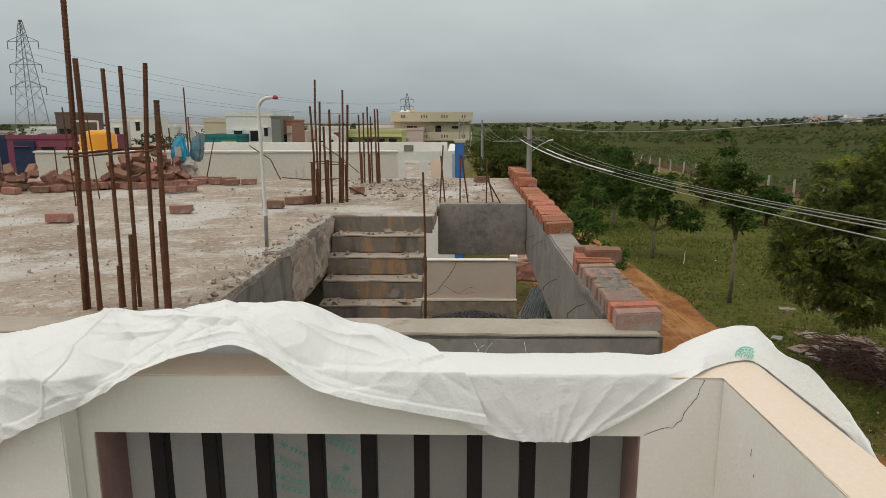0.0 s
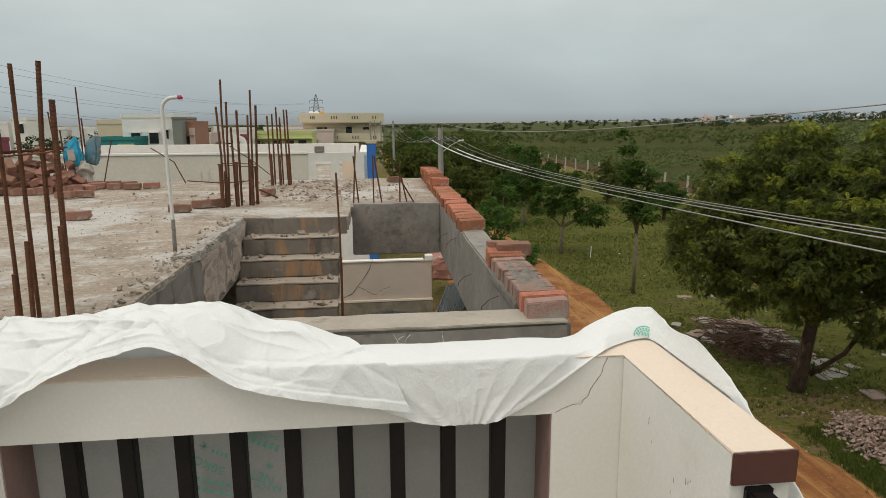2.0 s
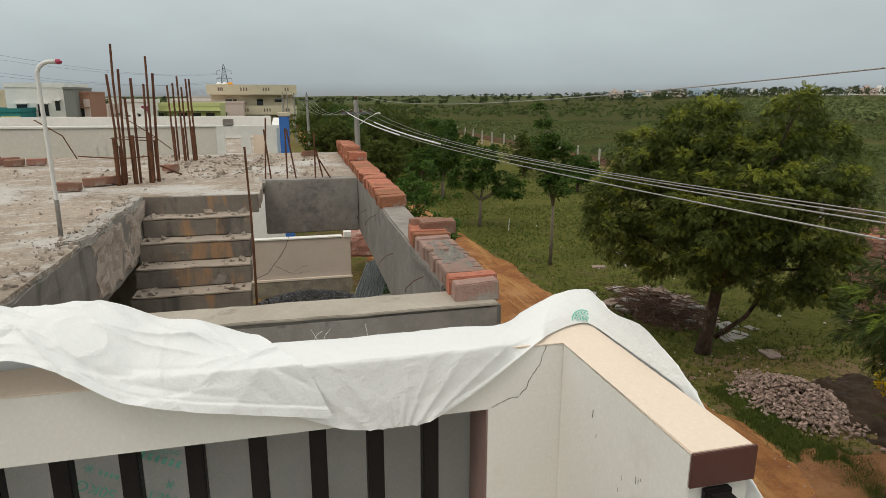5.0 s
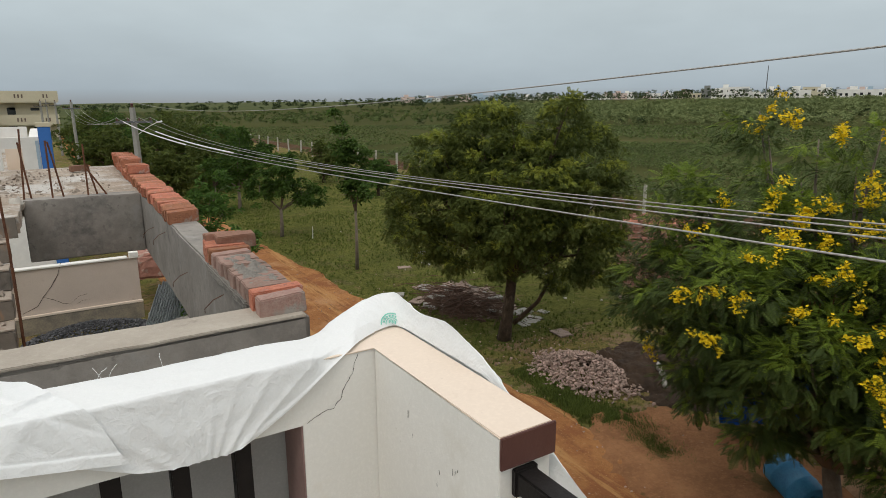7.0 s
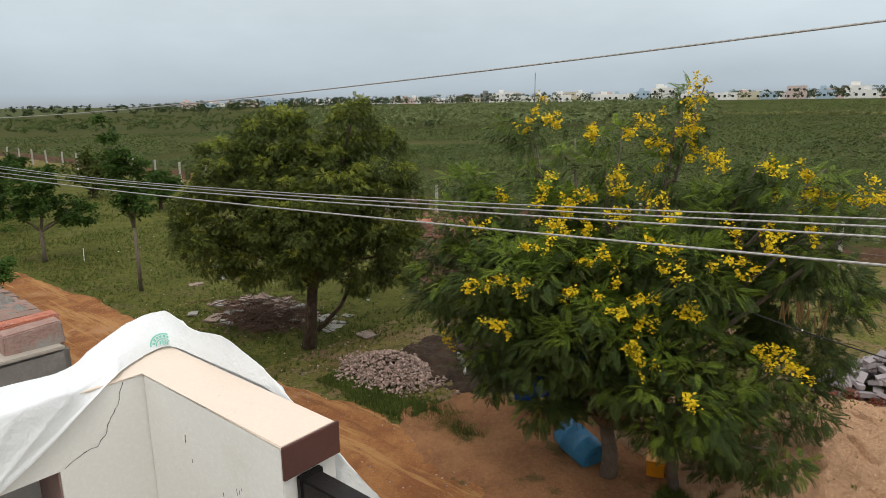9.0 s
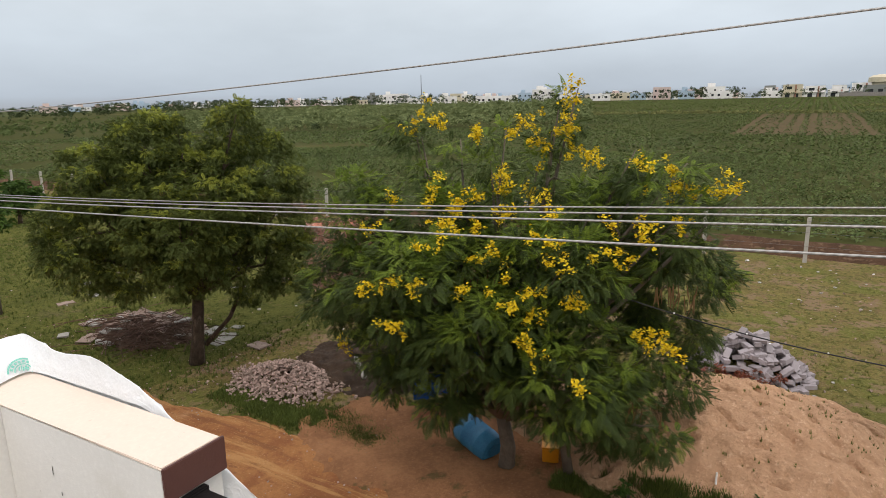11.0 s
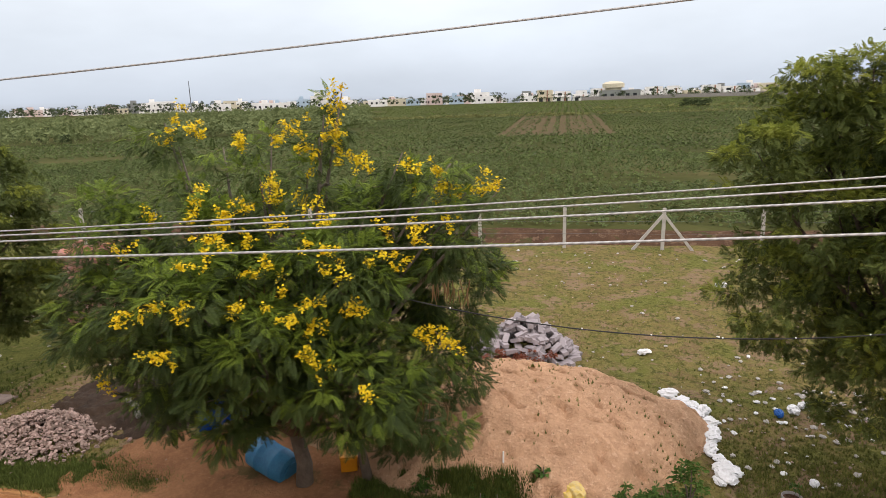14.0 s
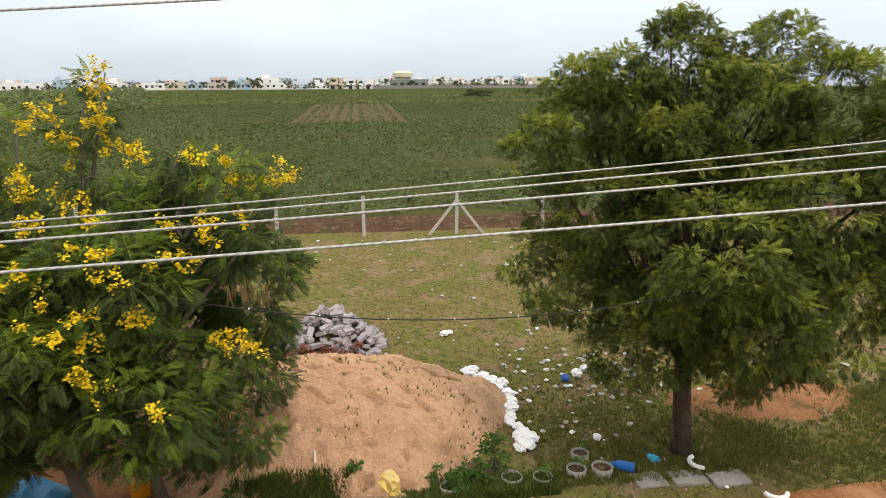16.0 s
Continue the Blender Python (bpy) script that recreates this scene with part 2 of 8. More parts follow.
M_FLOWER = material("yellow_blossom", (0.80, 0.62, 0.025), 0.6, (0.68, 0.47, 0.015), 5, 30, 0, 0.6, island=0.2, through_light=0.2)
M_POD = material("brown_seed_pod", (0.16, 0.09, 0.035), 0.7, bump=0)
M_GRASS = material("grass_blade", (0.19, 0.195, 0.050), 0.7, (0.105, 0.118, 0.030), 1.1, 7, 0, 0.9, island=0.3, through_light=0.2, coords="Position")
M_CROP = material("cotton_leaf", (0.120, 0.158, 0.050), 0.65, (0.066, 0.094, 0.032), 0.12, 2.5, 0, 0.9, island=0.3, through_light=0.15, coords="Position")
M_SOIL = material("red_brown_soil", (0.112, 0.064, 0.038), 0.95, (0.05, 0.029, 0.019), 2, 25, 0.9, 1.0, coords="Position", distance=0.04, spec=0.03)
mottle(M_SOIL, (0.17, 0.11, 0.07), 4.0, 0.54, 0.06, 8.0, 0.8, bumped=0.05)
mottle(M_SOIL, (0.06, 0.065, 0.022), 1.1, 0.56, 0.06, 8.0, 0.8)
M_ROAD = material("orange_dirt_road", (0.40, 0.19, 0.076), 0.95, (0.25, 0.105, 0.042), 0.8, 14, 0.8, 0.9, coords="Position", distance=0.03, stain=(0.42, 0.225, 0.11), stain_scale=0.5, stain_at=0.55, spec=0.03)
M_SAND = material("heaped_sand", (0.64, 0.395, 0.24), 0.97, (0.51, 0.305, 0.178), 2.6, 24, 1.0, 0.9, coords="Position", distance=0.03, spec=0.03)
mottle(M_SAND, (0.46, 0.265, 0.155), 6.0, 0.56, 0.06, 8.0, 0.6, bumped=0.06)
mottle(M_SAND, (0.74, 0.50, 0.33), 16.0, 0.57, 0.06, 5.0, 0.6, bumped=0.02)
M_STONE = material("pinkish_rubble_stone", (0.40, 0.295, 0.245), 0.9, (0.22, 0.155, 0.125), 5, 30, 0.6, 0.7, island=0.3)
M_BLOCK = material("grey_concrete_block", (0.33, 0.295, 0.30), 0.9, (0.22, 0.195, 0.20), 6, 50, 0.5, 0.5, thing_random=0.2)
M_PALE = material("pale_stone_slab", (0.36, 0.34, 0.30), 0.9, (0.3, 0.28, 0.25), 4, 40, 0.5, 0.6, island=0.2)
M_POST = material("cement_fence_post", (0.48, 0.45, 0.40), 0.9, (0.33, 0.3, 0.26), 4, 40, 0.5, 0.6)
M_POLE = material("concrete_pole", (0.33, 0.32, 0.29), 0.9, (0.22, 0.21, 0.19), 3, 30, 0.4, 0.6)
M_WIRE = material("aluminium_conductor", (0.48, 0.46, 0.43), 0.5, (0.4, 0.39, 0.37), 20, 200, 0.2, 0.4, metal=0.5)
wn2, wl2 = M_WIRE.node_tree.nodes, M_WIRE.node_tree.links
lay_twist = wn2.new("ShaderNodeTexWave")
lay_twist.bands_direction = "DIAGONAL"
lay_twist.inputs["Scale"].default_value = 26.0
wl2.new(wn2.new("ShaderNodeNewGeometry").outputs["Position"], lay_twist.inputs["Vector"])
wire_shader = next(q for q in wn2 if q.type == "BSDF_PRINCIPLED")
wire_mix = wn2.new("ShaderNodeMix")
wire_mix.data_type = "RGBA"
wire_mix.blend_type = "MULTIPLY"
wire_mix.inputs["Factor"].default_value = 0.3
wl2.new(wire_shader.inputs["Base Color"].links[0].from_socket, wire_mix.inputs["A"])
wl2.new(lay_twist.outputs["Color"], wire_mix.inputs["B"])
wl2.new(wire_mix.outputs["Result"], wire_shader.inputs["Base Color"])
M_SLEEVE = material("white_pvc_sleeve", (0.85, 0.85, 0.83), 0.4, bump=0)
M_CABLE = material("black_cable", (0.015, 0.015, 0.016), 0.5, bump=0)
M_BLUE = material("blue_drum_plastic", (0.05, 0.24, 0.42), 0.45, (0.015, 0.09, 0.2), 4, 40, 0.1, 0.6)
M_BLUETARP = material("bright_blue_tarpaulin", (0.015, 0.12, 0.42), 0.5, (0.01, 0.07, 0.28), 4, 40, 0.3, 0.6)
M_ORANGE = material("orange_tank_plastic", (0.75, 0.30, 0.015), 0.4, (0.6, 0.22, 0.012), 3, 40, 0.05, 0.4)
M_CYAN = material("cyan_bag_plastic", (0.03, 0.36, 0.55), 0.45, (0.02, 0.24, 0.4), 6, 40, 0.4, 0.6, stain=(0.55, 0.62, 0.62), stain_scale=7, stain_at=0.64)
M_BAGDUST = material("dusty_blue_bag", (0.10, 0.26, 0.34), 0.6, (0.16, 0.19, 0.19), 7, 40, 0.4, 0.8, stain=(0.30, 0.29, 0.26), stain_scale=6, stain_at=0.52)
M_SACK = material("dirty_cement_sack", (0.5, 0.47, 0.42), 0.8, (0.32, 0.29, 0.25), 8, 60, 0.4, 0.7)
M_SHEET = material("corrugated_steel", (0.36, 0.39, 0.39), 0.5, (0.17, 0.19, 0.19), 3, 40, 0.2, 0.6, metal=0.4)
M_GRAVEL = material("dark_gravel", (0.13, 0.13, 0.135), 0.9, (0.07, 0.07, 0.075), 10, 40, 0.9, 0.8, distance=0.03, island=0.3)
M_PANEL = material("pinkish_wall_paint", (0.55, 0.465, 0.40), 0.85, (0.45, 0.37, 0.31), 2.0, 40, 0.2, 0.6, stain=(0.40, 0.32, 0.26), stain_scale=1.4, stain_at=0.63)
M_PLINTH = material("weathered_plinth", (0.33, 0.28, 0.2), 0.9, (0.16, 0.14, 0.12), 4, 30, 0.5, 0.9)
M_CREAM = material("cream_facade", (0.60, 0.54, 0.40), 0.85, (0.52, 0.46, 0.33), 0.5, 6, 0.05, 0.5)
M_FACADE = material("white_facade", (0.80, 0.785, 0.75), 0.85, (0.66, 0.64, 0.60), 0.4, 5, 0.05, 0.6)
M_PARAPET = material("weathered_white_parapet", (0.70, 0.66, 0.59), 0.88, (0.60, 0.56, 0.50), 0.7, 12, 0.1, 0.8, stain=(0.40, 0.38, 0.35), stain_scale=1.6, stain_at=0.60, stain_stretch=(1, 1, 0.25))
M_FACADE2 = material("pale_pink_facade", (0.62, 0.5, 0.45), 0.85, (0.52, 0.4, 0.36), 0.4, 5, 0.05, 0.5)
M_LIME = material("lime_green_facade", (0.50, 0.53, 0.26), 0.85, (0.42, 0.45, 0.2), 0.4, 5, 0.05, 0.5)
M_TAUPE = material("brown_facade", (0.16, 0.115, 0.095), 0.85, (0.12, 0.085, 0.07), 0.4, 5, 0.05, 0.5)
M_TERRACOTTA = material("terracotta_facade", (0.36, 0.19, 0.13), 0.85, (0.27, 0.14, 0.10), 0.4, 5, 0.05, 0.5)
M_GREYF = material("grey_facade", (0.22, 0.23, 0.21), 0.85, (0.17, 0.175, 0.16), 0.4, 5, 0.05, 0.5)
M_MAGENTA = material("magenta_paint", (0.25, 0.075, 0.11), 0.8, (0.22, 0.045, 0.09), 0.6, 6, 0.05, 0.5)
M_NAVY = material("navy_paint", (0.03, 0.045, 0.10), 0.8, bump=0)
M_TEAL = material("teal_paint", (0.03, 0.22, 0.22), 0.8, bump=0)
M_BLUEP = material("bright_blue_paint", (0.045, 0.17, 0.50), 0.7, (0.035, 0.13, 0.4), 2, 30, 0.1, 0.5)
M_PALEBLUE = material("pale_blue_paint", (0.42, 0.53, 0.62), 0.8, bump=0)
M_GLASS = material("dark_window", (0.025, 0.028, 0.03), 0.25, bump=0, spec=0.5)
M_STEELGREY = material("galvanised_lattice", (0.16, 0.165, 0.17), 0.6, bump=0, metal=0.3)


# ---- building helpers ----
def part(name, bm, mat, parent=None, label="", smooth=False):
    me = bpy.data.meshes.new(name)
    if smooth:
        for f in bm.faces:
            f.smooth = True
    bm.to_mesh(me)
    bm.free()
    if mat:
        me.materials.append(mat)
    ob = new(name, me)
    if parent:
        ob.parent = parent
    if label:
        tagged(ob, label)
    return ob


def thing(name, label, category, at=(0, 0, 0), turn=0.0, group="", kind=""):
    ob = new(name)
    ob.matrix_basis = pose(*at, 0, 0, turn)
    ob.empty_display_size = 0.1
    return tagged(ob, label, category, group, kind)


def box(bm, x0, x1, y0, y1, z0, z1):
    v = [bm.verts.new(p) for p in ((x0, y0, z0), (x1, y0, z0), (x1, y1, z0), (x0, y1, z0), (x0, y0, z1), (x1, y0, z1), (x1, y1, z1), (x0, y1, z1))]
    for i in ((3, 2, 1, 0), (4, 5, 6, 7), (0, 1, 5, 4), (1, 2, 6, 5), (2, 3, 7, 6), (3, 0, 4, 7)):
        bm.faces.new([v[k] for k in i])
    return v


def rough_box(x0, x1, y0, y1, z0, z1, cell=0.12, wobble=0.008, bevel=0.008, seed=0.0):
    """A box with worn, uneven faces and rounded edges."""
    bm = bmesh.new()
    box(bm, x0, x1, y0, y1, z0, z1)
    if bevel:
        bmesh.ops.bevel(bm, geom=list(bm.edges), offset=bevel, segments=2, affect="EDGES")
    for axis, (a, b) in enumerate(((x0, x1), (y0, y1), (z0, z1))):
        for k in range(1, min(60, int((b - a) / cell)) + 1):
            co, no = Vector((0, 0, 0)), Vector((0, 0, 0))
            co[axis], no[axis] = a + k * (b - a) / (int((b - a) / cell) + 1), 1
            bmesh.ops.bisect_plane(bm, geom=bm.verts[:] + bm.edges[:] + bm.faces[:], plane_co=co, plane_no=no)
    for v in bm.verts:
        n = noise.noise_vector(v.co * 5 + Vector((seed, seed, 0))) + 0.6 * noise.noise_vector(v.co * 17 + Vector((0, seed, seed)))
        v.co += n * wobble
    return bm


def tube(bm, pts, radii, seg=8, caps=True):
    rings, last = [], None
    pts = [Vector(p) for p in pts]
    for i, p in enumerate(pts):
        d = (pts[min(i + 1, len(pts) - 1)] - pts[max(i - 1, 0)]).normalized()
        side = last if last else (Vector((1, 0, 0)) if abs(d.x) < 0.8 else Vector((0, 1, 0)))
        side = (side - d * side.dot(d)).normalized()
        last = side
        up = d.cross(side)
        r = radii[i] if isinstance(radii, (list, tuple)) else radii
        rings.append([bm.verts.new(p + r * (math.cos(a) * side + math.sin(a) * up)) for a in (2 * math.pi * k / seg for k in range(seg))])
    for a, b in zip(rings, rings[1:]):
        for k in range(seg):
            bm.faces.new((a[k], a[(k + 1) % seg], b[(k + 1) % seg], b[k]))
    if caps:
        bm.faces.new(list(reversed(rings[0])))
        bm.faces.new(rings[-1])


def quads(name, verts, faces, mat, parent=None, label="", kind=""):
    me = bpy.data.meshes.new(name)
    k = faces.shape[1]
    me.vertices.add(len(verts))
    me.vertices.foreach_set("co", np.ascontiguousarray(verts, np.float32).ravel())
    me.loops.add(faces.size)
    me.loops.foreach_set("vertex_index", np.ascontiguousarray(faces, np.int32).ravel())
    me.polygons.add(len(faces))
    me.polygons.foreach_set("loop_start", np.arange(0, faces.size, k, dtype=np.int32))
    me.materials.append(mat)
    me.update(calc_edges=True)
    me.polygons.foreach_set("use_smooth", np.zeros(len(faces), bool))
    ob = new(name, me)
    if parent:
        ob.parent = parent
    if label or kind:
        tagged(ob, label, kind=kind)
    return ob


def spread(template, faces, place, right, ahead, up, size):
    """Copies of a template at many places, with the axes and sizes given: one array of vertices and one of faces."""
    v = (place[:, None] + size[:, None, None] * (template[None, :, 0:1] * right[:, None] + template[None, :, 1:2] * ahead[:, None] + template[None, :, 2:3] * up[:, None]))
    f = faces[None] + (np.arange(len(place)) * len(template))[:, None, None]
    return v.reshape(-1, 3), f.reshape(-1, faces.shape[1])


def unit(a):
    return a / np.maximum(np.linalg.norm(a, axis=-1, keepdims=True), 1e-9)


def frames_for(ahead, lift=(0, 0, 1)):
    right = unit(np.cross(ahead, np.asarray(lift, float)[None] + np.random.normal(0, 0.25, ahead.shape)))
    return right, ahead, np.cross(right, ahead)


# ---- ground, road, field ----
def ground_height(x, y):
    return 0.05 * noise.noise(Vector((x * 0.35, y * 0.35, 0))) + 0.02 * noise.noise(Vector((x * 1.3, y * 1.3, 3)))


def rise(x):
    return 5.6 * min(1.0, max(0.0, (x - 110) / 215))


def sheet(name, xs, ys, height, mat, label, category):
    bm = bmesh.new()
    grid = [[bm.verts.new((x, y, height(x, y))) for y in ys] for x in xs]
    for a, b in zip(grid, grid[1:]):
        for k in range(len(ys) - 1):
            bm.faces.new((a[k], b[k], b[k + 1], a[k + 1]))
    return tagged(part(name, bm, mat, smooth=True), label, category, kind="structure")


def steps_out(lo, hi, fine, reach, grow=1.5):
    mid = list(np.arange(lo, hi + 1e-6, fine))
    out, d = [], fine
    p = hi
    while p < reach:
        d *= grow
        p += d
        out.append(min(p, reach))
    low, d, p = [], fine, lo
    while p > -reach:
        d *= grow
        p -= d
        low.append(max(p, -reach))
    return low[::-1] + mid + out


M_GROUND = material("patchy_grass_ground", (0.215, 0.168, 0.062), 0.95, (0.094, 0.083, 0.026), 2.4, 22, 1.0, 1.0, coords="Position", distance=0.04,
                    spec=0.03, stain=(0.175, 0.122, 0.06), stain_scale=1.7, stain_at=0.52)
mottle(M_GROUND, (0.115, 0.128, 0.028), 0.55, 0.50, 0.08, 10.0, 0.75)
mottle(M_GROUND, (0.235, 0.155, 0.098), 1.2, 0.52, 0.06, 10.0, 0.85)
mottle(M_GROUND, (0.066, 0.072, 0.019), 6.0, 0.53, 0.05, 8.0, 0.8, bumped=0.03)
mottle(M_GROUND, (0.20, 0.185, 0.06), 14.0, 0.55, 0.05, 6.0, 0.7, bumped=0.02)
mottle(M_GROUND, (0.30, 0.25, 0.16), 34.0, 0.64, 0.04, 4.0, 0.8)
M_FARGROUND = material("far_plain", (0.085, 0.096, 0.040), 0.95, (0.055, 0.068, 0.028), 0.02, 0.3, 0, 1.0, coords="Position", stain=(0.12, 0.105, 0.05), stain_scale=0.012, stain_at=0.58, spec=0.02)
mottle(M_ROAD, (0.235, 0.095, 0.042), 1.3, 0.48, 0.10, 9.0, 0.8)
mottle(M_ROAD, (0.46, 0.25, 0.10), 2.2, 0.52, 0.07, 9.0, 0.75, (1.6, 0.13, 1))
mottle(M_ROAD, (0.20, 0.088, 0.040), 2.6, 0.56, 0.05, 9.0, 0.7, (1.6, 0.16, 1), bumped=0.03)
mottle(M_ROAD, (0.48, 0.29, 0.15), 40.0, 0.62, 0.04, 3.0, 0.7)
mottle(M_ROAD, (0.15, 0.075, 0.04), 28.0, 0.62, 0.05, 4.0, 0.7, bumped=0.02)
M_LAWNBED = material("green_lawn_bed", (0.135, 0.132, 0.036), 0.95, (0.066, 0.078, 0.019), 1.6, 26, 1.0, 1.0, coords="Position", distance=0.04, stain=(0.12, 0.105, 0.045), stain_scale=0.8, stain_at=0.56, spec=0.02)
mottle(M_LAWNBED, (0.17, 0.118, 0.062), 2.0, 0.58, 0.06, 9.0, 0.7)
mottle(M_LAWNBED, (0.050, 0.060, 0.015), 7.0, 0.54, 0.05, 8.0, 0.8, bumped=0.03)
mottle(M_LAWNBED, (0.17, 0.17, 0.05), 16.0, 0.57, 0.05, 6.0, 0.6)
plain = sheet("ground", steps_out(-6, 26, 0.4, 4500), steps_out(-12, 60, 0.5, 4500), lambda x, y: ground_height(x, y) if abs(x) < 30 and -20 < y < 70 else rise(x) - (0.6 if 30 < x < 326 else 0.0), M_GROUND,
      "patchy grass and bare earth of the open plot", "ground")


plain.data.materials.append(M_FARGROUND)
for face in plain.data.polygons:
    if abs(face.center.x) > 45 or not -50 < face.center.y < 95:
        face.material_index = 1


def road_edge(y, side):
    wob = 0.22 * noise.noise(Vector((side * 7.0, y * 0.5, 0))) + 0.12 * noise.noise(Vector((side * 3.0, y * 2.1, 5)))
    if side < 0:
        return 2.3 + wob
    bay = 0.15 * math.exp(-((y - 4.2) / 2.2) ** 2) + 0.3 * math.exp(-((y + 6.6) / 1.3) ** 2)
    return 6.5 + bay - 0.035 * max(0, y - 14) + wob


def lawn_sheet():
    """The greener part of the plot, among the young trees, with a ragged edge."""
    bm = bmesh.new()
    rows = []
    ys = np.arange(9.4, 62, 0.5)
    for y in ys:
        a, b = road_edge(y, 1) - 0.3, 21.5
        rows.append([])
        for k in range(41):
            x = a + (b - a) * k / 40
            e = min((y - 9.4) / 0.8 + 0.9 * noise.noise(Vector((x * 0.8, y * 0.8, 3))), (21.5 - x) / 1.0 + noise.noise(Vector((x, y, 5))))
            rows[-1].append(bm.verts.new((x, y, ground_height(x, y) + (0.012 if e > 0.4 else -0.03))))
    for a, b in zip(rows, rows[1:]):
        for k in range(40):
            bm.faces.new((a[k], a[k + 1], b[k + 1], b[k]))
    return tagged(part("lawn", bm, M_LAWNBED, smooth=True), "green grassy ground between the young trees", "lawn", kind="structure")


lawn_sheet()


def sand_patch(cx, cy, rx, ry):
    """Bare sandy earth worn through the grass, thin at its ragged edge."""
    bm = bmesh.new()
    rows = []
    for i in range(41):
        rows.append([])
        for k in range(41):
            x, y = cx + rx * (i / 20 - 1), cy + ry * (k / 20 - 1)
            e = 1 - ((x - cx) / rx) ** 2 - ((y - cy) / ry) ** 2 + 0.5 * noise.noise(Vector((x * 1.6, y * 1.6, 4))) + 0.25 * noise.noise(Vector((x * 5, y * 5, 8)))
            rows[-1].append(bm.verts.new((x, y, ground_height(x, y) + max(-0.05, min(0.035, 0.12 * e - 0.02)))))
    for a, b in zip(rows, rows[1:]):
        for k in range(40):
            bm.faces.new((a[k], b[k], b[k + 1], a[k + 1]))
    return tagged(part("bare_sand", bm, M_EARTH, smooth=True), "bare sandy earth worn through the grass", "bare earth", kind="structure")




def dirt_road():
    bm = bmesh.new()
    ys = list(np.arange(-30, 40, 0.2)) + list(np.arange(40, 160, 2.0))
    cols = 26
    rows = []
    for y in ys:
        a, b = road_edge(y, -1), road_edge(y, 1)
        if y > 40:
            b = min(b, 6.0)
        row = []
        for k in range(cols + 1):
            x = a + (b - a) * k / cols
            rut = -0.03 * (math.exp(-((x - 4.0) / 0.25) ** 2) + math.exp(-((x - 5.5) / 0.25) ** 2))
            z = ground_height(x, y) + 0.03 + rut * (0.5 + noise.noise(Vector((x, y * 0.4, 9)))) + 0.02 * noise.noise(Vector((x * 3, y * 2, 1)))
            if k in (0, cols):
                z -= 0.05
            row.append(bm.verts.new((x, y, z)))
        rows.append(row)
    for a, b in zip(rows, rows[1:]):
        for k in range(cols):
            bm.faces.new((a[k], a[k + 1], b[k + 1], b[k]))
    return tagged(part("road", bm, M_ROAD, smooth=True), "rutted orange dirt road beside the open plot", "road", kind="structure")


dirt_road()
M_EARTH = material("brown_bare_earth", (0.320, 0.160, 0.078), 0.95, (0.19, 0.092, 0.045), 1.3, 16, 0.9, 1.0, coords="Position", distance=0.03, spec=0.03)
mottle(M_EARTH, (0.33, 0.19, 0.11), 30.0, 0.62, 0.05, 4.0, 0.8, bumped=0.02)
sand_patch(8.9, -6.3, 0.75, 1.7)
mottle(M_EARTH, (0.075, 0.068, 0.025), 1.6, 0.58, 0.06, 9.0, 0.7)
# brown earth sheet over the road's edge; its darker tone also paints the tree's shade
bm = bmesh.new()
earth_rows = []
for y in np.arange(0.6, 7.4, 0.1):
    row = []
    for x in np.arange(5.4, 8.9, 0.1):
        e = 1 - ((x - 7.1) / 1.35) ** 2 - ((y - 4.0) / 2.9) ** 2 + 0.55 * noise.noise(Vector((x * 1.3, y * 1.3, 8))) + 0.35 * noise.noise(Vector((x * 4, y * 4, 2))) + 0.25 * noise.noise(Vector((x * 9, y * 9, 2)))
        row.append(bm.verts.new((x, y, ground_height(x, y) - 0.03 + min(0.085, max(-0.06, 0.3 * e)) + 0.015 * noise.noise(Vector((x * 3, y * 3, 1))))))
    earth_rows.append(row)
for a, b in zip(earth_rows, earth_rows[1:]):
    for k in range(len(a) - 1):
        bm.faces.new((a[k], a[k + 1], b[k + 1], b[k]))
tagged(part("bare_earth", bm, M_EARTH, smooth=True), "brown earth under the flowering tree, darkened for the tree's shade", "earth", kind="structure")
M_FIELD = material("crop_field_soil", (0.066, 0.068, 0.022), 0.95, (0.044, 0.050, 0.016), 0.02, 0.7, 0.6, 0.8, coords="Position", distance=0.2,
                   spec=0.02, stain=(0.098, 0.09, 0.035), stain_scale=0.03, stain_at=0.58)


def field_soil():
    bm = bmesh.new()
    ys = list(np.arange(-260, -60, 8.0)) + list(np.arange(-60, 110, 1.5)) + list(np.arange(110, 420, 10.0))
    xs = [22.8 + 0.0, 24.2, 26, 30, 36, 44, 55, 70, 90, 110, 120, 160, 171, 200, 250, 310, 325]
    grid = []
    for x in xs:
        grid.append([bm.verts.new((x + (0.5 * noise.noise(Vector((y * 0.4, x, 0))) if x < 30 else 0), y,
                                   0.02 + (0.28 * (0.5 + noise.noise(Vector((x * 0.6, y * 0.35, 2)))) if 23 < x < 25 and -60 < y < 100 else 0.03 + rise(x)))) for y in ys])
    for a, b in zip(grid, grid[1:]):
        for k in range(len(ys) - 1):
            bm.faces.new((a[k], b[k], b[k + 1], a[k + 1]))
    return tagged(part("field", bm, M_FIELD, smooth=True), "ploughed soil of the cotton field", "field", kind="structure")


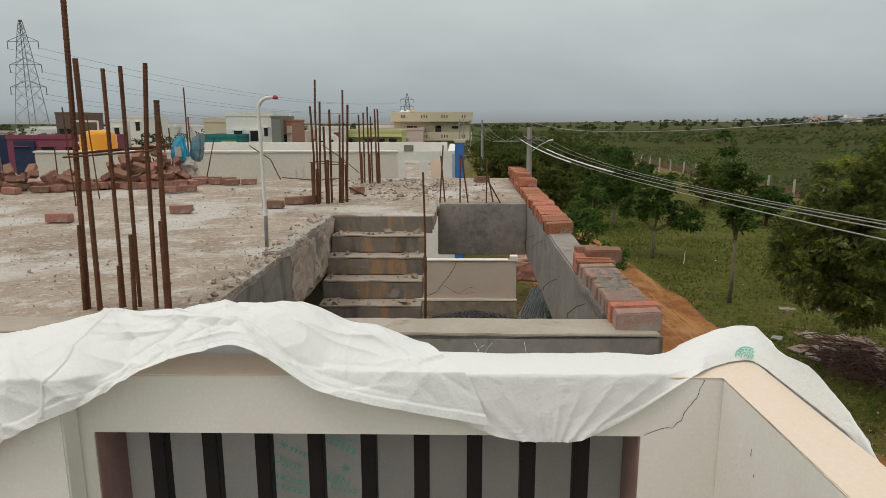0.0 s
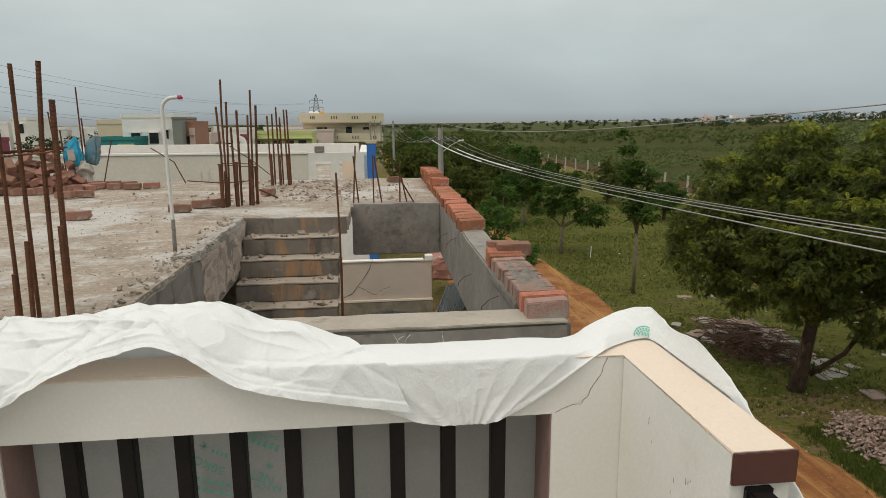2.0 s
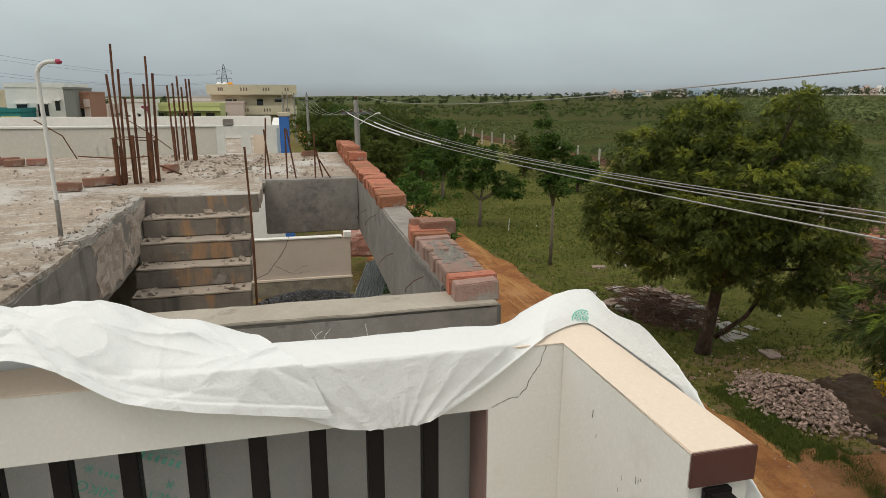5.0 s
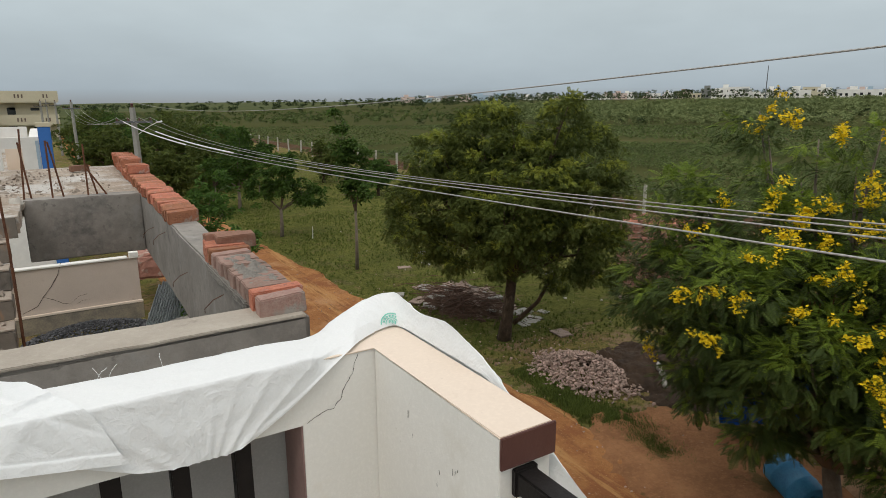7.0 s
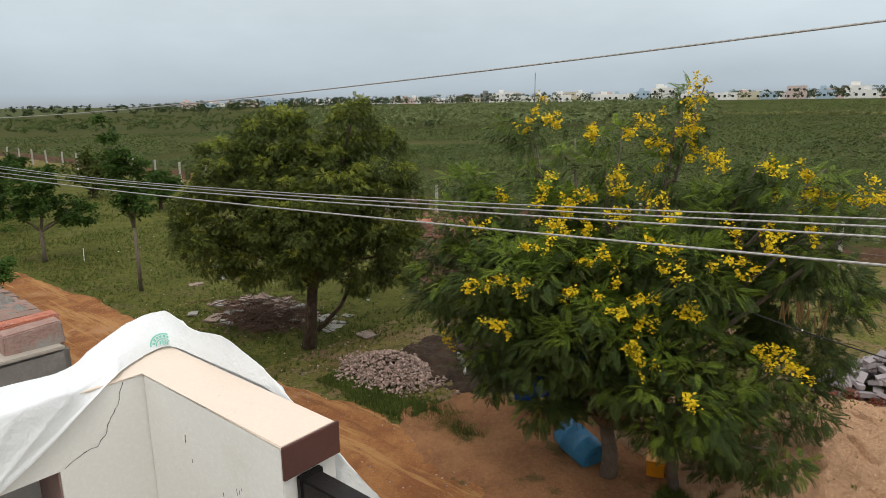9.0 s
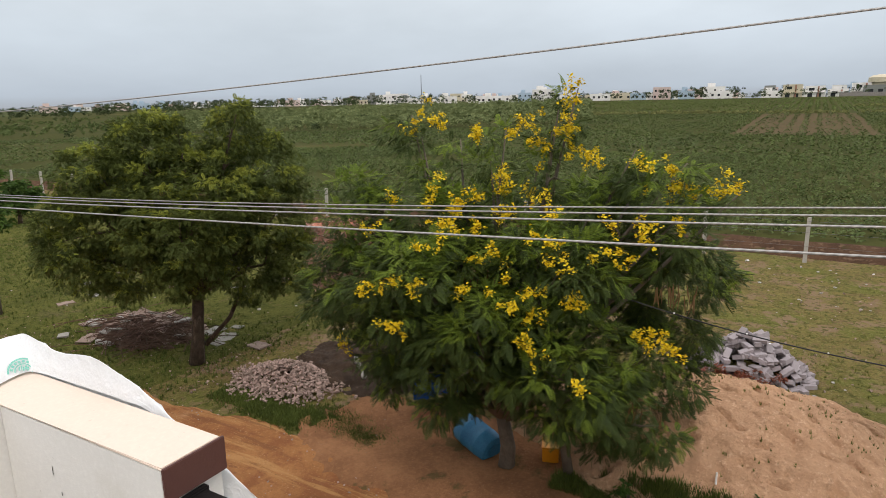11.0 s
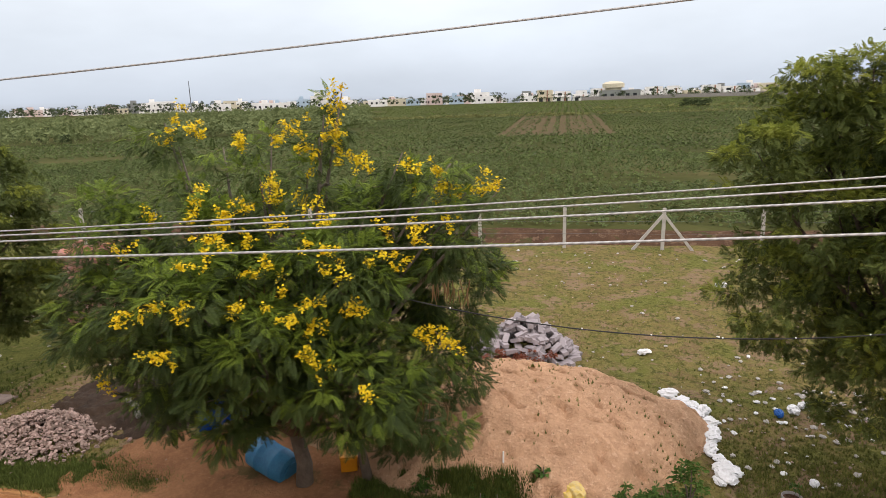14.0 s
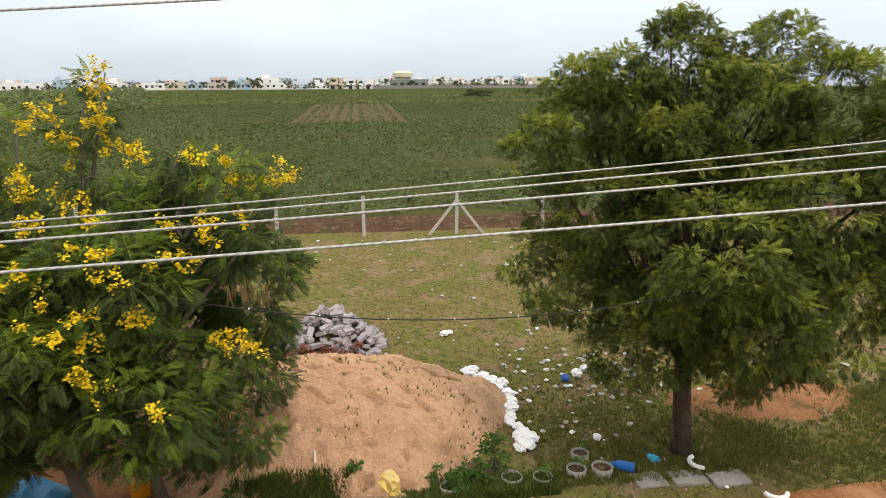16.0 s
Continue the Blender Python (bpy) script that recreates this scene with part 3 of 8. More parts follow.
field_soil()
bank = bmesh.new()
bank_rows = []
for y in np.arange(-60, 110, 0.5):
    x0 = 22.1 + 0.25 * noise.noise(Vector((y * 0.3, 1, 0)))
    h = 0.30 + 0.22 * noise.noise(Vector((y * 0.35, 4, 0)))
    bank_rows.append([bank.verts.new((x0 + dx, y, hz)) for dx, hz in ((0, -0.02), (0.5, 0.6 * h), (1.0, h), (1.7, 0.7 * h), (2.6, 0.0))])
for a, b in zip(bank_rows, bank_rows[1:]):
    for k in range(4):
        bank.faces.new((a[k], a[k + 1], b[k + 1], b[k]))
tagged(part("soil_bank", bank, M_SOIL, smooth=True), "low bank of red-brown soil along the fence", "soil bank", kind="structure")

# ---- own terrace: floor, parapet with its opening, coping, house body ----
FLOOR, TOP = 3.2, 4.175
PY0, PY1 = 1.5, 1.65
RX0, RX1, RY = 0.741, 0.869, 0.956
bm = bmesh.new()
box(bm, -3.6, 0.88, -6.0, 1.65, 3.02, FLOOR)
tagged(part("floor", bm, M_SLAB), "plain cement terrace floor", "floor", kind="structure")
bm = bmesh.new()
box(bm, -3.55, 0.86, -5.95, 1.63, 0.0, 3.018)
tagged(part("wall_house_body", bm, M_WHITE), "white painted wall of the house below the terrace", "wall", kind="structure")
bm = bmesh.new()
box(bm, -3.6, 0.88, -2.55, -2.4, FLOOR + 0.002, TOP)
tagged(part("wall_terrace_back", bm, M_WHITE), "plain white parapet wall behind the terrace", "wall", kind="structure")
bm = bmesh.new()
box(bm, -3.6, -3.45, -2.398, 1.498, FLOOR + 0.002, TOP)
tagged(part("wall_terrace_side", bm, M_WHITE), "plain white parapet wall beside the terrace", "wall", kind="structure")

CAP = 0.005
OPEN_L, OPEN_R, OPEN_T, OPEN_B = -0.905, 0.54, 4.01, 3.42
for nm, x0, x1, z0, z1 in (("wall_parapet_left", -3.6, OPEN_L, FLOOR + 0.002, TOP - CAP), ("wall_parapet_lintel", OPEN_L, OPEN_R, OPEN_T, TOP - CAP), ("wall_parapet_sill", OPEN_L, OPEN_R, FLOOR + 0.002, OPEN_B)):
    bm = bmesh.new()
    box(bm, x0, x1, PY0, PY1, z0, z1)
    tagged(part(nm, bm, M_WHITE), "white painted terrace parapet round the barred opening", "wall", kind="structure")
bm = bmesh.new()
box(bm, OPEN_R, RX1, PY0, PY1, FLOOR + 0.002, TOP - CAP)
wall_front = tagged(part("wall_parapet_right", bm, M_WHITE), "cracked white painted terrace parapet beside the opening", "wall", kind="structure")
bm = rough_box(-2.2, -0.94, 1.43, 1.4985, FLOOR + 0.002, TOP - CAP, 0.4, 0.0, 0.004)
tagged(part("wall_parapet_pier", bm, M_WHITE), "white painted pier standing proud of the parapet", "wall", kind="structure")
bm = rough_box(RX0, RX1, RY + 0.004, PY0 - 0.001, FLOOR + 0.002, TOP - CAP, 2.0, 0.0, 0.002)
tagged(part("wall_parapet_return", bm, M_WHITE), "white painted return wall of the parapet", "wall", kind="structure")
bm = bmesh.new()
prof = [(-3.6, PY0 - 0.0008), (RX0 - 0.0008, PY0 - 0.0008), (RX0 - 0.0008, RY + 0.002), (RX1 + 0.002, RY + 0.002), (RX1 + 0.002, PY1 + 0.002), (-3.6, PY1 + 0.002)]
lo = [bm.verts.new((x, y, TOP - CAP + 0.001)) for x, y in prof]
hi = [bm.verts.new((x, y, TOP)) for x, y in prof]
bm.faces.new(hi)
bm.faces.new(lo[::-1])
for k in range(6):
    bm.faces.new((lo[k], lo[(k + 1) % 6], hi[(k + 1) % 6], hi[k]))
bmesh.ops.bevel(bm, geom=[e for e in bm.edges if all(v.co.z > TOP - 0.001 for v in e.verts)], offset=0.002, segments=2, affect="EDGES")
tagged(part("trim_coping", bm, M_CAP), "beige painted coping on the parapet", "coping", kind="structure")
bm = rough_box(RX0 - 0.003, RX1 + 0.005, RY - 0.006, RY + 0.001, TOP - 0.068, TOP + 0.001, 0.05, 0.0006, 0.0015)
tagged(part("trim_brown_end", bm, M_BROWN), "brown gloss band on the coping's end", "trim", kind="structure")
bm = bmesh.new()
box(bm, OPEN_L + 0.0005, OPEN_L + 0.004, PY0 + 0.004, PY1 - 0.004, OPEN_B, OPEN_T)
box(bm, OPEN_R - 0.004, OPEN_R - 0.0005, PY0 + 0.004, PY1 - 0.004, OPEN_B, OPEN_T)
tagged(part("trim_reveal", bm, M_ROSE), "faded brown paint on the sides of the opening", "trim", kind="structure")

# cracks and scuffs in the paint
def crack(name, pts, normal, width, label, mat=M_CRACK):
    bm = bmesh.new()
    n = Vector(normal)
    fine = []
    for a, b in zip(pts, pts[1:]):
        a, b = Vector(a), Vector(b)
        for k in range(6):
            p = a.lerp(b, k / 6)
            fine.append(p + 0.004 * (noise.noise_vector(p * 60) - n * n.dot(noise.noise_vector(p * 60))))
    fine.append(Vector(pts[-1]))
    prev = None
    for i, p in enumerate(fine):
        d = (fine[min(i + 1, len(fine) - 1)] - fine[max(i - 1, 0)]).normalized()
        s = d.cross(n).normalized() * width * (0.4 + 0.8 * abs(noise.noise(p * 90)))
        cur = (bm.verts.new(p - s + n * 0.0006), bm.verts.new(p + s + n * 0.0006), bm.verts.new(p - n * 0.002))
        if prev:
            bm.faces.new((prev[0], prev[1], cur[1], cur[0]))
        prev = cur
    return part(name, bm, mat, wall_front, label)


crack("crack", [(0.549, PY0, 4.013), (0.575, PY0, 4.027), (0.600, PY0, 4.033), (0.622, PY0, 4.036), (0.640, PY0, 4.055), (0.648, PY0, 4.078), (0.664, PY0, 4.100), (0.676, PY0, 4.118), (0.684, PY0, 4.142), (0.694, PY0, 4.168)], (0, -1, 0), 0.0011, "thin dark crack in the paint")
for k in range(9):
    y, z = random.uniform(1.02, 1.35), random.uniform(3.86, 4.06)
    crack("scuff", [(RX0 - 0.0005, y, z), (RX0 - 0.0005, y + random.uniform(-0.003, 0.003), z + random.uniform(0.008, 0.018))], (-1, 0, 0), 0.0014, "small dark scuff")

# grille bars in the opening and the black hand rail
for k in range(9):
    x = -0.765 + 0.1457 * k
    bm = rough_box(x - 0.021, x + 0.021, 1.552, 1.592, OPEN_B + 0.001, OPEN_T - 0.001, 0.3, 0.0, 0.003)
    tagged(part("grille_bar", bm, M_BLACK), "black square steel bar in the parapet opening", "grille bar", "bars in the parapet opening")
rail = thing("hand_rail", "black square steel hand rail fixed to the return wall", "hand rail", (0.797, RY, 4.072))
bm = rough_box(-0.024, 0.024, -3.357, -0.004, -0.024, 0.024, 0.5, 0.0, 0.004)
part("rail_tube", bm, M_BLACK, rail)
bm = rough_box(-0.028, 0.028, -0.012, 0.004, -0.03, 0.03, 0.05, 0.001, 0.003)
part("weld_plate", bm, M_BLACK, rail)

# ---- woven sack sheets thrown over the parapet ----
M_CLOTH = material("woven_white_sack", (0.865, 0.88, 0.878), 0.6, (0.805, 0.82, 0.818), 3.0, 160, 0.12, 0.35, through_light=0.14, distance=0.004)
def crumple_relief(m, scales):
    """Adds the faceted relief of crumpled sheet to a material."""
    n, l = m.node_tree.nodes, m.node_tree.links
    shader = next(q for q in n if q.type == "BSDF_PRINCIPLED")
    old = shader.inputs["Normal"].links[0].from_node
    co = n.new("ShaderNodeTexCoord")
    last = old.outputs[0]
    for scale, depth in scales:
        warp = n.new("ShaderNodeTexNoise")
        warp.inputs["Scale"].default_value = scale * 0.5
        add = n.new("ShaderNodeVectorMath")
        add.operation = "MULTIPLY_ADD"
        add.inputs[1].default_value = (0.25, 0.25, 0.25)
        l.new(co.outputs["Object"], warp.inputs["Vector"])
        l.new(warp.outputs["Color"], add.inputs[0])
        l.new(co.outputs["Object"], add.inputs[2])
        v = n.new("ShaderNodeTexVoronoi")
        v.inputs["Scale"].default_value = scale
        l.new(add.outputs[0], v.inputs["Vector"])
        b = n.new("ShaderNodeBump")
        b.inputs["Strength"].default_value, b.inputs["Distance"].default_value = 0.5, depth
        l.new(v.outputs["Distance"], b.inputs["Height"])
        l.new(last, b.inputs["Normal"])
        last = b.outputs[0]
    l.new(last, shader.inputs["Normal"])


crumple_relief(M_CLOTH, ((6.0, 0.011), (17.0, 0.006), (40.0, 0.002)))
M_PRINT = material("faded_green_print", (0.14, 0.50, 0.40), 0.7, (0.3, 0.6, 0.5), 30, 90, 0, 0.8)


# the left sack: height of its ridge along x, and the place of its inner hem
RIDGE = [(-2.2, 4.20), (-1.25, 4.223), (-1.16, 4.227), (-0.912, 4.296), (-0.803, 4.290), (-0.684, 4.306), (-0.594, 4.323), (-0.486, 4.315), (-0.408, 4.320), (-0.339, 4.312),
         (-0.283, 4.284), (-0.234, 4.258), (-0.165, 4.254), (-0.108, 4.231), (-0.039, 4.200), (0.03, 4.192)]
HEM = [(-2.2, 1.385, 3.66), (-1.5, 1.39, 3.80), (-1.085, 1.40, 4.011), (-0.962, 1.40, 4.085), (-0.85, 1.43, 4.126), (-0.79, 1.445, 4.172), (-0.703, 1.455, 4.212), (-0.63, 1.46, 4.240),
       (-0.562, 1.46, 4.252), (-0.525, 1.46, 4.272), (-0.472, 1.46, 4.262), (-0.385, 1.44, 4.222), (-0.31, 1.435, 4.168), (-0.253, 1.44, 4.142), (-0.165, 1.447, 4.116), (-0.078, 1.455, 4.096), (0.03, 1.465, 4.072), (0.16, 1.474, 4.044)]


def fold(x, z, s):
    """Creases of a stiff woven sheet: broad flat facets that meet in sharp folds."""
    p = Vector((x * 2.6 + z * 2.2, z * 3.4 - x * 0.9, s * 1.5))
    q = Vector((x * 7 - z * 5, z * 8 + x * 3, s * 2))
    a = 1 - abs(noise.noise(p)) * 2.4
    b = 1 - abs(noise.noise(q)) * 2.6
    return 0.004 * noise.noise(p * 0.8) + 0.0045 * max(0, a) ** 6 + 0.0022 * max(0, b) ** 5


def soft_lookup(table, column):
    """Smoothed lookup of one column of a table along x."""
    grid = np.arange(-2.3, 0.3, 0.005)
    v = np.interp(grid, [r[0] for r in table], [r[column] for r in table])
    v = np.convolve(np.pad(v, 6, mode="edge"), np.ones(13) / 13, mode="valid")
    return lambda x: float(np.interp(x, grid, v))


ridge_z, hem_y, hem_z = soft_lookup(RIDGE, 1), soft_lookup(HEM, 1), soft_lookup(HEM, 2)
crease_rng = random.Random(21)
CREASES = []
for k in range(84):
    x0, a0 = crease_rng.uniform(-1.6, 0.1), crease_rng.uniform(0.0, 0.9)
    CREASES.append((x0, a0, crease_rng.uniform(-0.9, 0.9), crease_rng.uniform(0.06, 0.26), crease_rng.choice((1, -1)) * crease_rng.uniform(0.005, 0.015)))


def sack_point(x, a):
    """A point of the left sack: a runs from the ridge to the inner hem."""
    rz, hy, hz = ridge_z(x), hem_y(x), hem_z(x)
    ry = PY1 + 0.022
    over = 1.412 if x < -0.9 else 1.412 + (PY0 - 0.014 - 1.412) * min(1, (x + 0.9) / 0.1)
    over = max(over, hy + 0.004)
    line = rz + (hz - rz) * (over - ry) / (hy - ry)
    zc = max(line + 0.006, TOP + 0.014)
    f = math.hypot(ry - over, rz - zc)
    g = f + math.hypot(over - hy, zc - hz)
    c = f / g
    if a < c:
        y, z = ry + (over - ry) * a / c, rz + (zc - rz) * a / c + 0.010 * math.sin(math.pi * a / c) * min(1, (rz - TOP) * 12)
    else:
        q = (a - c) / (1 - c)
        y, z = over + (hy - over) * q, zc + (hz - zc) * q
    d = fold(x, a * 0.22 + 4.0, 0.5) * 2.2
    for x0, a0, slope, reach, depth in CREASES:
        dx, da = x - x0, (a - a0) * 0.24
        along, across = dx * math.cos(slope) + da * math.sin(slope), -dx * math.sin(slope) + da * math.cos(slope)
        if abs(along) < reach and abs(across) < 0.05:
            d += depth * math.exp(-abs(across) / 0.009) * (1 - (along / reach) ** 2)
    d *= min(1.0, 0.35 + (rz - TOP) * 8)
    d += 0.0035 * min(1, max(0, (a - 0.915) / 0.012)) - 0.0025 * math.exp(-((a - 0.905) / 0.008) ** 2)
    return Vector((x + 0.002 * noise.noise(Vector((x * 3, a * 5, 8))), y - 0.75 * d - 0.004, z + 0.75 * d + 0.003))


def left_sack():
    bm = bmesh.new()
    rows = []
    nx, na = 460, 84
    for i in range(nx + 1):
        row = []
        for k in range(13):
            e = -0.02
            x = -2.2 + (e + 2.2) * i / nx
            p = sack_point(x, 0.0)
            row.append(bm.verts.new((p.x, PY1 + 0.034 - 0.012 * k / 12, 3.95 + (p.z - 3.95) * k / 13)))
        for k in range(na + 1):
            a = k / na
            x = -2.2 + (-0.02 + 0.17 * a + 0.008 * noise.noise(Vector((a * 5, 0, 0))) + 2.2) * i / nx
            row.append(bm.verts.new(sack_point(x, a)))
        rows.append(row)
    for a, b in zip(rows, rows[1:]):
        for k in range(len(a) - 1):
            bm.faces.new((a[k], b[k], b[k + 1], a[k + 1]))
    return bm


# the right sack, from under the left one, over the coping and round the raised corner: inner hem, crease over the coping's edge, and rim
HEM_R = [(-0.20, 1.486, 4.150), (0.0, 1.484, 4.086), (0.18, 1.480, 4.014), (0.30, 1.478, 4.006), (0.385, 1.482, 4.012), (0.50, 1.487, 4.070), (0.60, 1.488, 4.142), (0.672, 1.503, 4.183), (0.722, 1.548, 4.182),
         (0.785, 1.588, 4.181), (0.850, 1.606, 4.181), (0.868, 1.57, 4.180), (0.870, 1.50, 4.180), (0.871, 1.38, 4.180), (0.874, 1.27, 4.178), (0.882, 1.17, 4.160), (0.886, 1.05, 4.06), (0.889, 0.85, 3.95), (0.893, 0.60, 3.80)]
CREASE_R = [(-0.20, 1.489, 4.183), (0.0, 1.489, 4.183), (0.19, 1.489, 4.183), (0.33, 1.489, 4.183), (0.45, 1.489, 4.184), (0.54, 1.487, 4.188), (0.605, 1.490, 4.192), (0.675, 1.522, 4.197), (0.728, 1.566, 4.201),
            (0.792, 1.604, 4.206), (0.857, 1.620, 4.212), (0.874, 1.575, 4.210), (0.876, 1.50, 4.204), (0.877, 1.38, 4.207), (0.880, 1.27, 4.196), (0.885, 1.17, 4.162), (0.888, 1.05, 4.085), (0.892, 0.85, 3.98), (0.897, 0.60, 3.84)]
RIM_R = [(-0.20, 1.658, 4.181), (0.0, 1.658, 4.180), (0.20, 1.658, 4.179), (0.37, 1.658, 4.178), (0.53, 1.660, 4.178), (0.635, 1.666, 4.176), (0.69, 1.674, 4.200), (0.75, 1.678, 4.228), (0.81, 1.678, 4.249),
         (0.853, 1.673, 4.258), (0.880, 1.655, 4.260), (0.889, 1.60, 4.252), (0.886, 1.52, 4.236), (0.885, 1.38, 4.252), (0.885, 1.27, 4.226), (0.888, 1.17, 4.184), (0.894, 1.05, 4.11), (0.902, 0.85, 4.02), (0.910, 0.60, 3.88)]


def glide(rows, u):
    """A smooth curve through the rows, u in 0 to 1."""
    s = u * (len(rows) - 1)
    i = min(int(s), len(rows) - 2)
    t = s - i
    p = [Vector(rows[max(0, min(len(rows) - 1, i + k))]) for k in (-1, 0, 1, 2)]
    return 0.5 * (2 * p[1] + (p[2] - p[0]) * t + (2 * p[0] - 5 * p[1] + 4 * p[2] - p[3]) * t * t + (3 * p[1] - p[0] - 3 * p[2] + p[3]) * t ** 3)


def right_sack():
    bm = bmesh.new()
    rows = []
    for i in range(341):
        u = i / 340
        h, c, r = glide(HEM_R, u), glide(CREASE_R, u), glide(RIM_R, u)
        r.z += 0.005 * noise.noise(Vector((u * 22, 2, 0)))
        turn = min(1.0, max(0.0, (u - 0.42) / 0.16))
        out = Vector((r.x + 0.016 * turn, PY1 + 0.055 if u < 0.53 else r.y, 3.62))
        smooth_up = min(1.0, max(0.0, (u - 0.30) / 0.12))
        c = c.lerp(h.lerp(r, 0.3), smooth_up)
        side = Vector((turn, 1 - turn, 0)).normalized()
        front = max(0.0, 1 - u / 0.40)
        row = []
        for k in range(24):
            a = k / 24
            p = h.lerp(c, a)
            if a < 0.12 and 0.2 < u < 0.5:
                p.y -= 0.003
            if u < 0.44:
                ang = math.atan2(p.x - 0.30, p.z - 3.94)
                pleat = 0.0
                for at, wide, deep in ((-1.05, 0.05, 0.006), (-0.8, 0.04, 0.007), (-0.52, 0.06, 0.005), (-0.2, 0.04, 0.008), (-0.02, 0.03, 0.006), (0.14, 0.05, 0.009), (0.36, 0.04, 0.007), (0.62, 0.07, 0.010), (0.85, 0.04, 0.007), (1.1, 0.05, 0.005)):
                    pleat += deep * math.exp(-abs(ang - at) / wide)
                p.y -= (pleat * (1 - a) ** 0.6 + 0.5 * abs(fold(p.x, p.z, 2.0))) * min(1.0, (0.44 - u) * 10)
            row.append(p)
        for k in range(24):
            a = k / 24
            p = c.lerp(r, a)
            sag = (r.z - c.z) * 0.16 * math.sin(math.pi * a)
            p.z += 0.004 * math.sin(math.pi * a) - sag * smooth_up + 0.35 * fold(p.x * 1.5, p.y * 1.5, 4.0)
            row.append(p)
        for k in range(25):
            a = k / 24
            p = r.lerp(out, a) + side * (0.004 * math.sin(math.pi * min(1, a * 3)) + fold(p.x * 2 + p.y * 2, r.z - a * 0.6, 3.0))
            row.append(p)
        rows.append([bm.verts.new(p) for p in row])
    for a, b in zip(rows, rows[1:]):
        for k in range(len(a) - 1):
            bm.faces.new((a[k], b[k], b[k + 1], a[k + 1]))
    return bm


cover = thing("sack_sheet", "crumpled white woven sacks thrown over the parapet", "sack cloth", (0, 0, 0))
part("draped_sack", left_sack(), M_CLOTH, cover, smooth=True)
bm = bmesh.new()
strip = [[bm.verts.new(sack_point(-0.910 - 0.055 * (k / 40) ** 1.4 + 0.006 * math.sin(k * 0.33) + dx, 0.01 + 0.97 * k / 40) + Vector((0, -0.6 * up, 0.8 * up))) for dx, up in ((-0.006, 0.0), (-0.004, 0.004), (0.003, 0.0045), (0.006, 0.0))] for k in range(41)]
for a, b in zip(strip, strip[1:]):
    for k in range(3):
        bm.faces.new((a[k], a[k + 1], b[k + 1], b[k]))
part("seam", bm, M_CLOTH, cover, "raised stitched seam", smooth=True)
thread_rng = random.Random(5)
for x0, y0, z0 in ((0.115, 1.655, 4.178), (0.125, 1.655, 4.178), (0.14, 1.655, 4.178), (0.255, 1.655, 4.178), (-0.98, 1.395, 4.08)):
    p, d, pts = Vector((x0, y0, z0)), Vector((thread_rng.uniform(-0.6, 0.8), 0.1, 0.6)).normalized(), []
    for k in range(8):
        pts.append(p.copy())
        p += d * 0.007
        d = (d + Vector((thread_rng.uniform(-0.3, 0.3), 0, thread_rng.uniform(-0.35, 0.15)))).normalized()
    bm = bmesh.new()
    tube(bm, pts[:6], 0.00045, 4)
    part("loose_thread", bm, M_CLOTH, cover, "frayed loose thread")
def hanging_sheet():
    bm = bmesh.new()
    rows = []
    for i in range(181):
        x = -1.5 + 2.36 * i / 180
        row = []
        for k in range(41):
            z = 4.1 - 0.8 * k / 40
            row.append(bm.verts.new((x, PY1 + 0.012 + 0.012 * math.sin(7 * x + 3 * z) + 1.8 * abs(fold(x, z, 5.0)) + 0.004 * noise.noise(Vector((x * 9, z * 4, 2))), z)))
        rows.append(row)
    for a, b in zip(rows, rows[1:]):
        for k in range(40):
            bm.faces.new((a[k], a[k + 1], b[k + 1], b[k]))
    return bm


# greyer than the draped sacks: the shade behind the bars is in this colour
M_THIN = material("thin_shaded_sack", (0.52, 0.515, 0.495), 0.6, (0.40, 0.395, 0.38), 4.0, 160, 0.12, 0.7, through_light=0.2, distance=0.004)
part("hanging_sheet", hanging_sheet(), M_THIN, cover, "thin translucent sack hanging behind the bars", smooth=True)
part("corner_sack", right_sack(), M_CLOTH, cover, smooth=True)

# faded print on the sacks
def print_text(body, size, at, turn, name="sack_print"):
    cu = bpy.data.curves.new(name, "FONT")
    cu.body, cu.size, cu.align_x = body, size, "LEFT"
    cu.extrude = 0.0004
    ob = new(name, cu)
    ob.parent = cover
    ob.data.materials.append(M_PRINT)
    ob.matrix_basis = Matrix.Translation(at) @ Euler((radians(90), radians(turn), 0)).to_matrix().to_4x4()
    return ob


def print_bar(x, z, w, h, turn=0.0):
    bm = rough_box(-w / 2, w / 2, -0.0006, 0.0006, -h / 2, h / 2, 1, 0, 0)
    ob = part("sack_print", bm, M_PRINT, cover)
    ob.matrix_basis = Matrix.Translation((x, PY1 + 0.0045, z)) @ Euler((0, radians(turn), 0)).to_matrix().to_4x4()


YP = PY1 + 0.005
print_text("50KG :", 0.040, (-0.388, YP, 3.822), 209)
print_text("NET", 0.042, (-0.248, YP, 3.782), 204)
print_text("DIVISION", 0.018, (-0.231, YP, 3.912), 196)
print_text("BATCH N", 0.025, (-0.231, YP, 3.752), 190)
for k in range(6):
    print_bar(-0.24 - 0.016 * k, 3.875 + 0.008 * k, 0.010, 0.020, 206)
for k in range(4):
    print_bar(-0.385 - 0.012 * k, 3.862 + 0.006 * k, 0.007, 0.013, 206)
for row in range(2):
    for k in range(6):
        print_bar(-0.385 - 0.017 * k, 3.768 + 0.0055 * k - 0.03 * row, 0.010, 0.014, 198)
for cx, cz in ((-0.445, 3.895), (-0.265, 3.82)):
    for a in (20, 80, 140):
        print_bar(cx, cz, 0.026, 0.003, a)

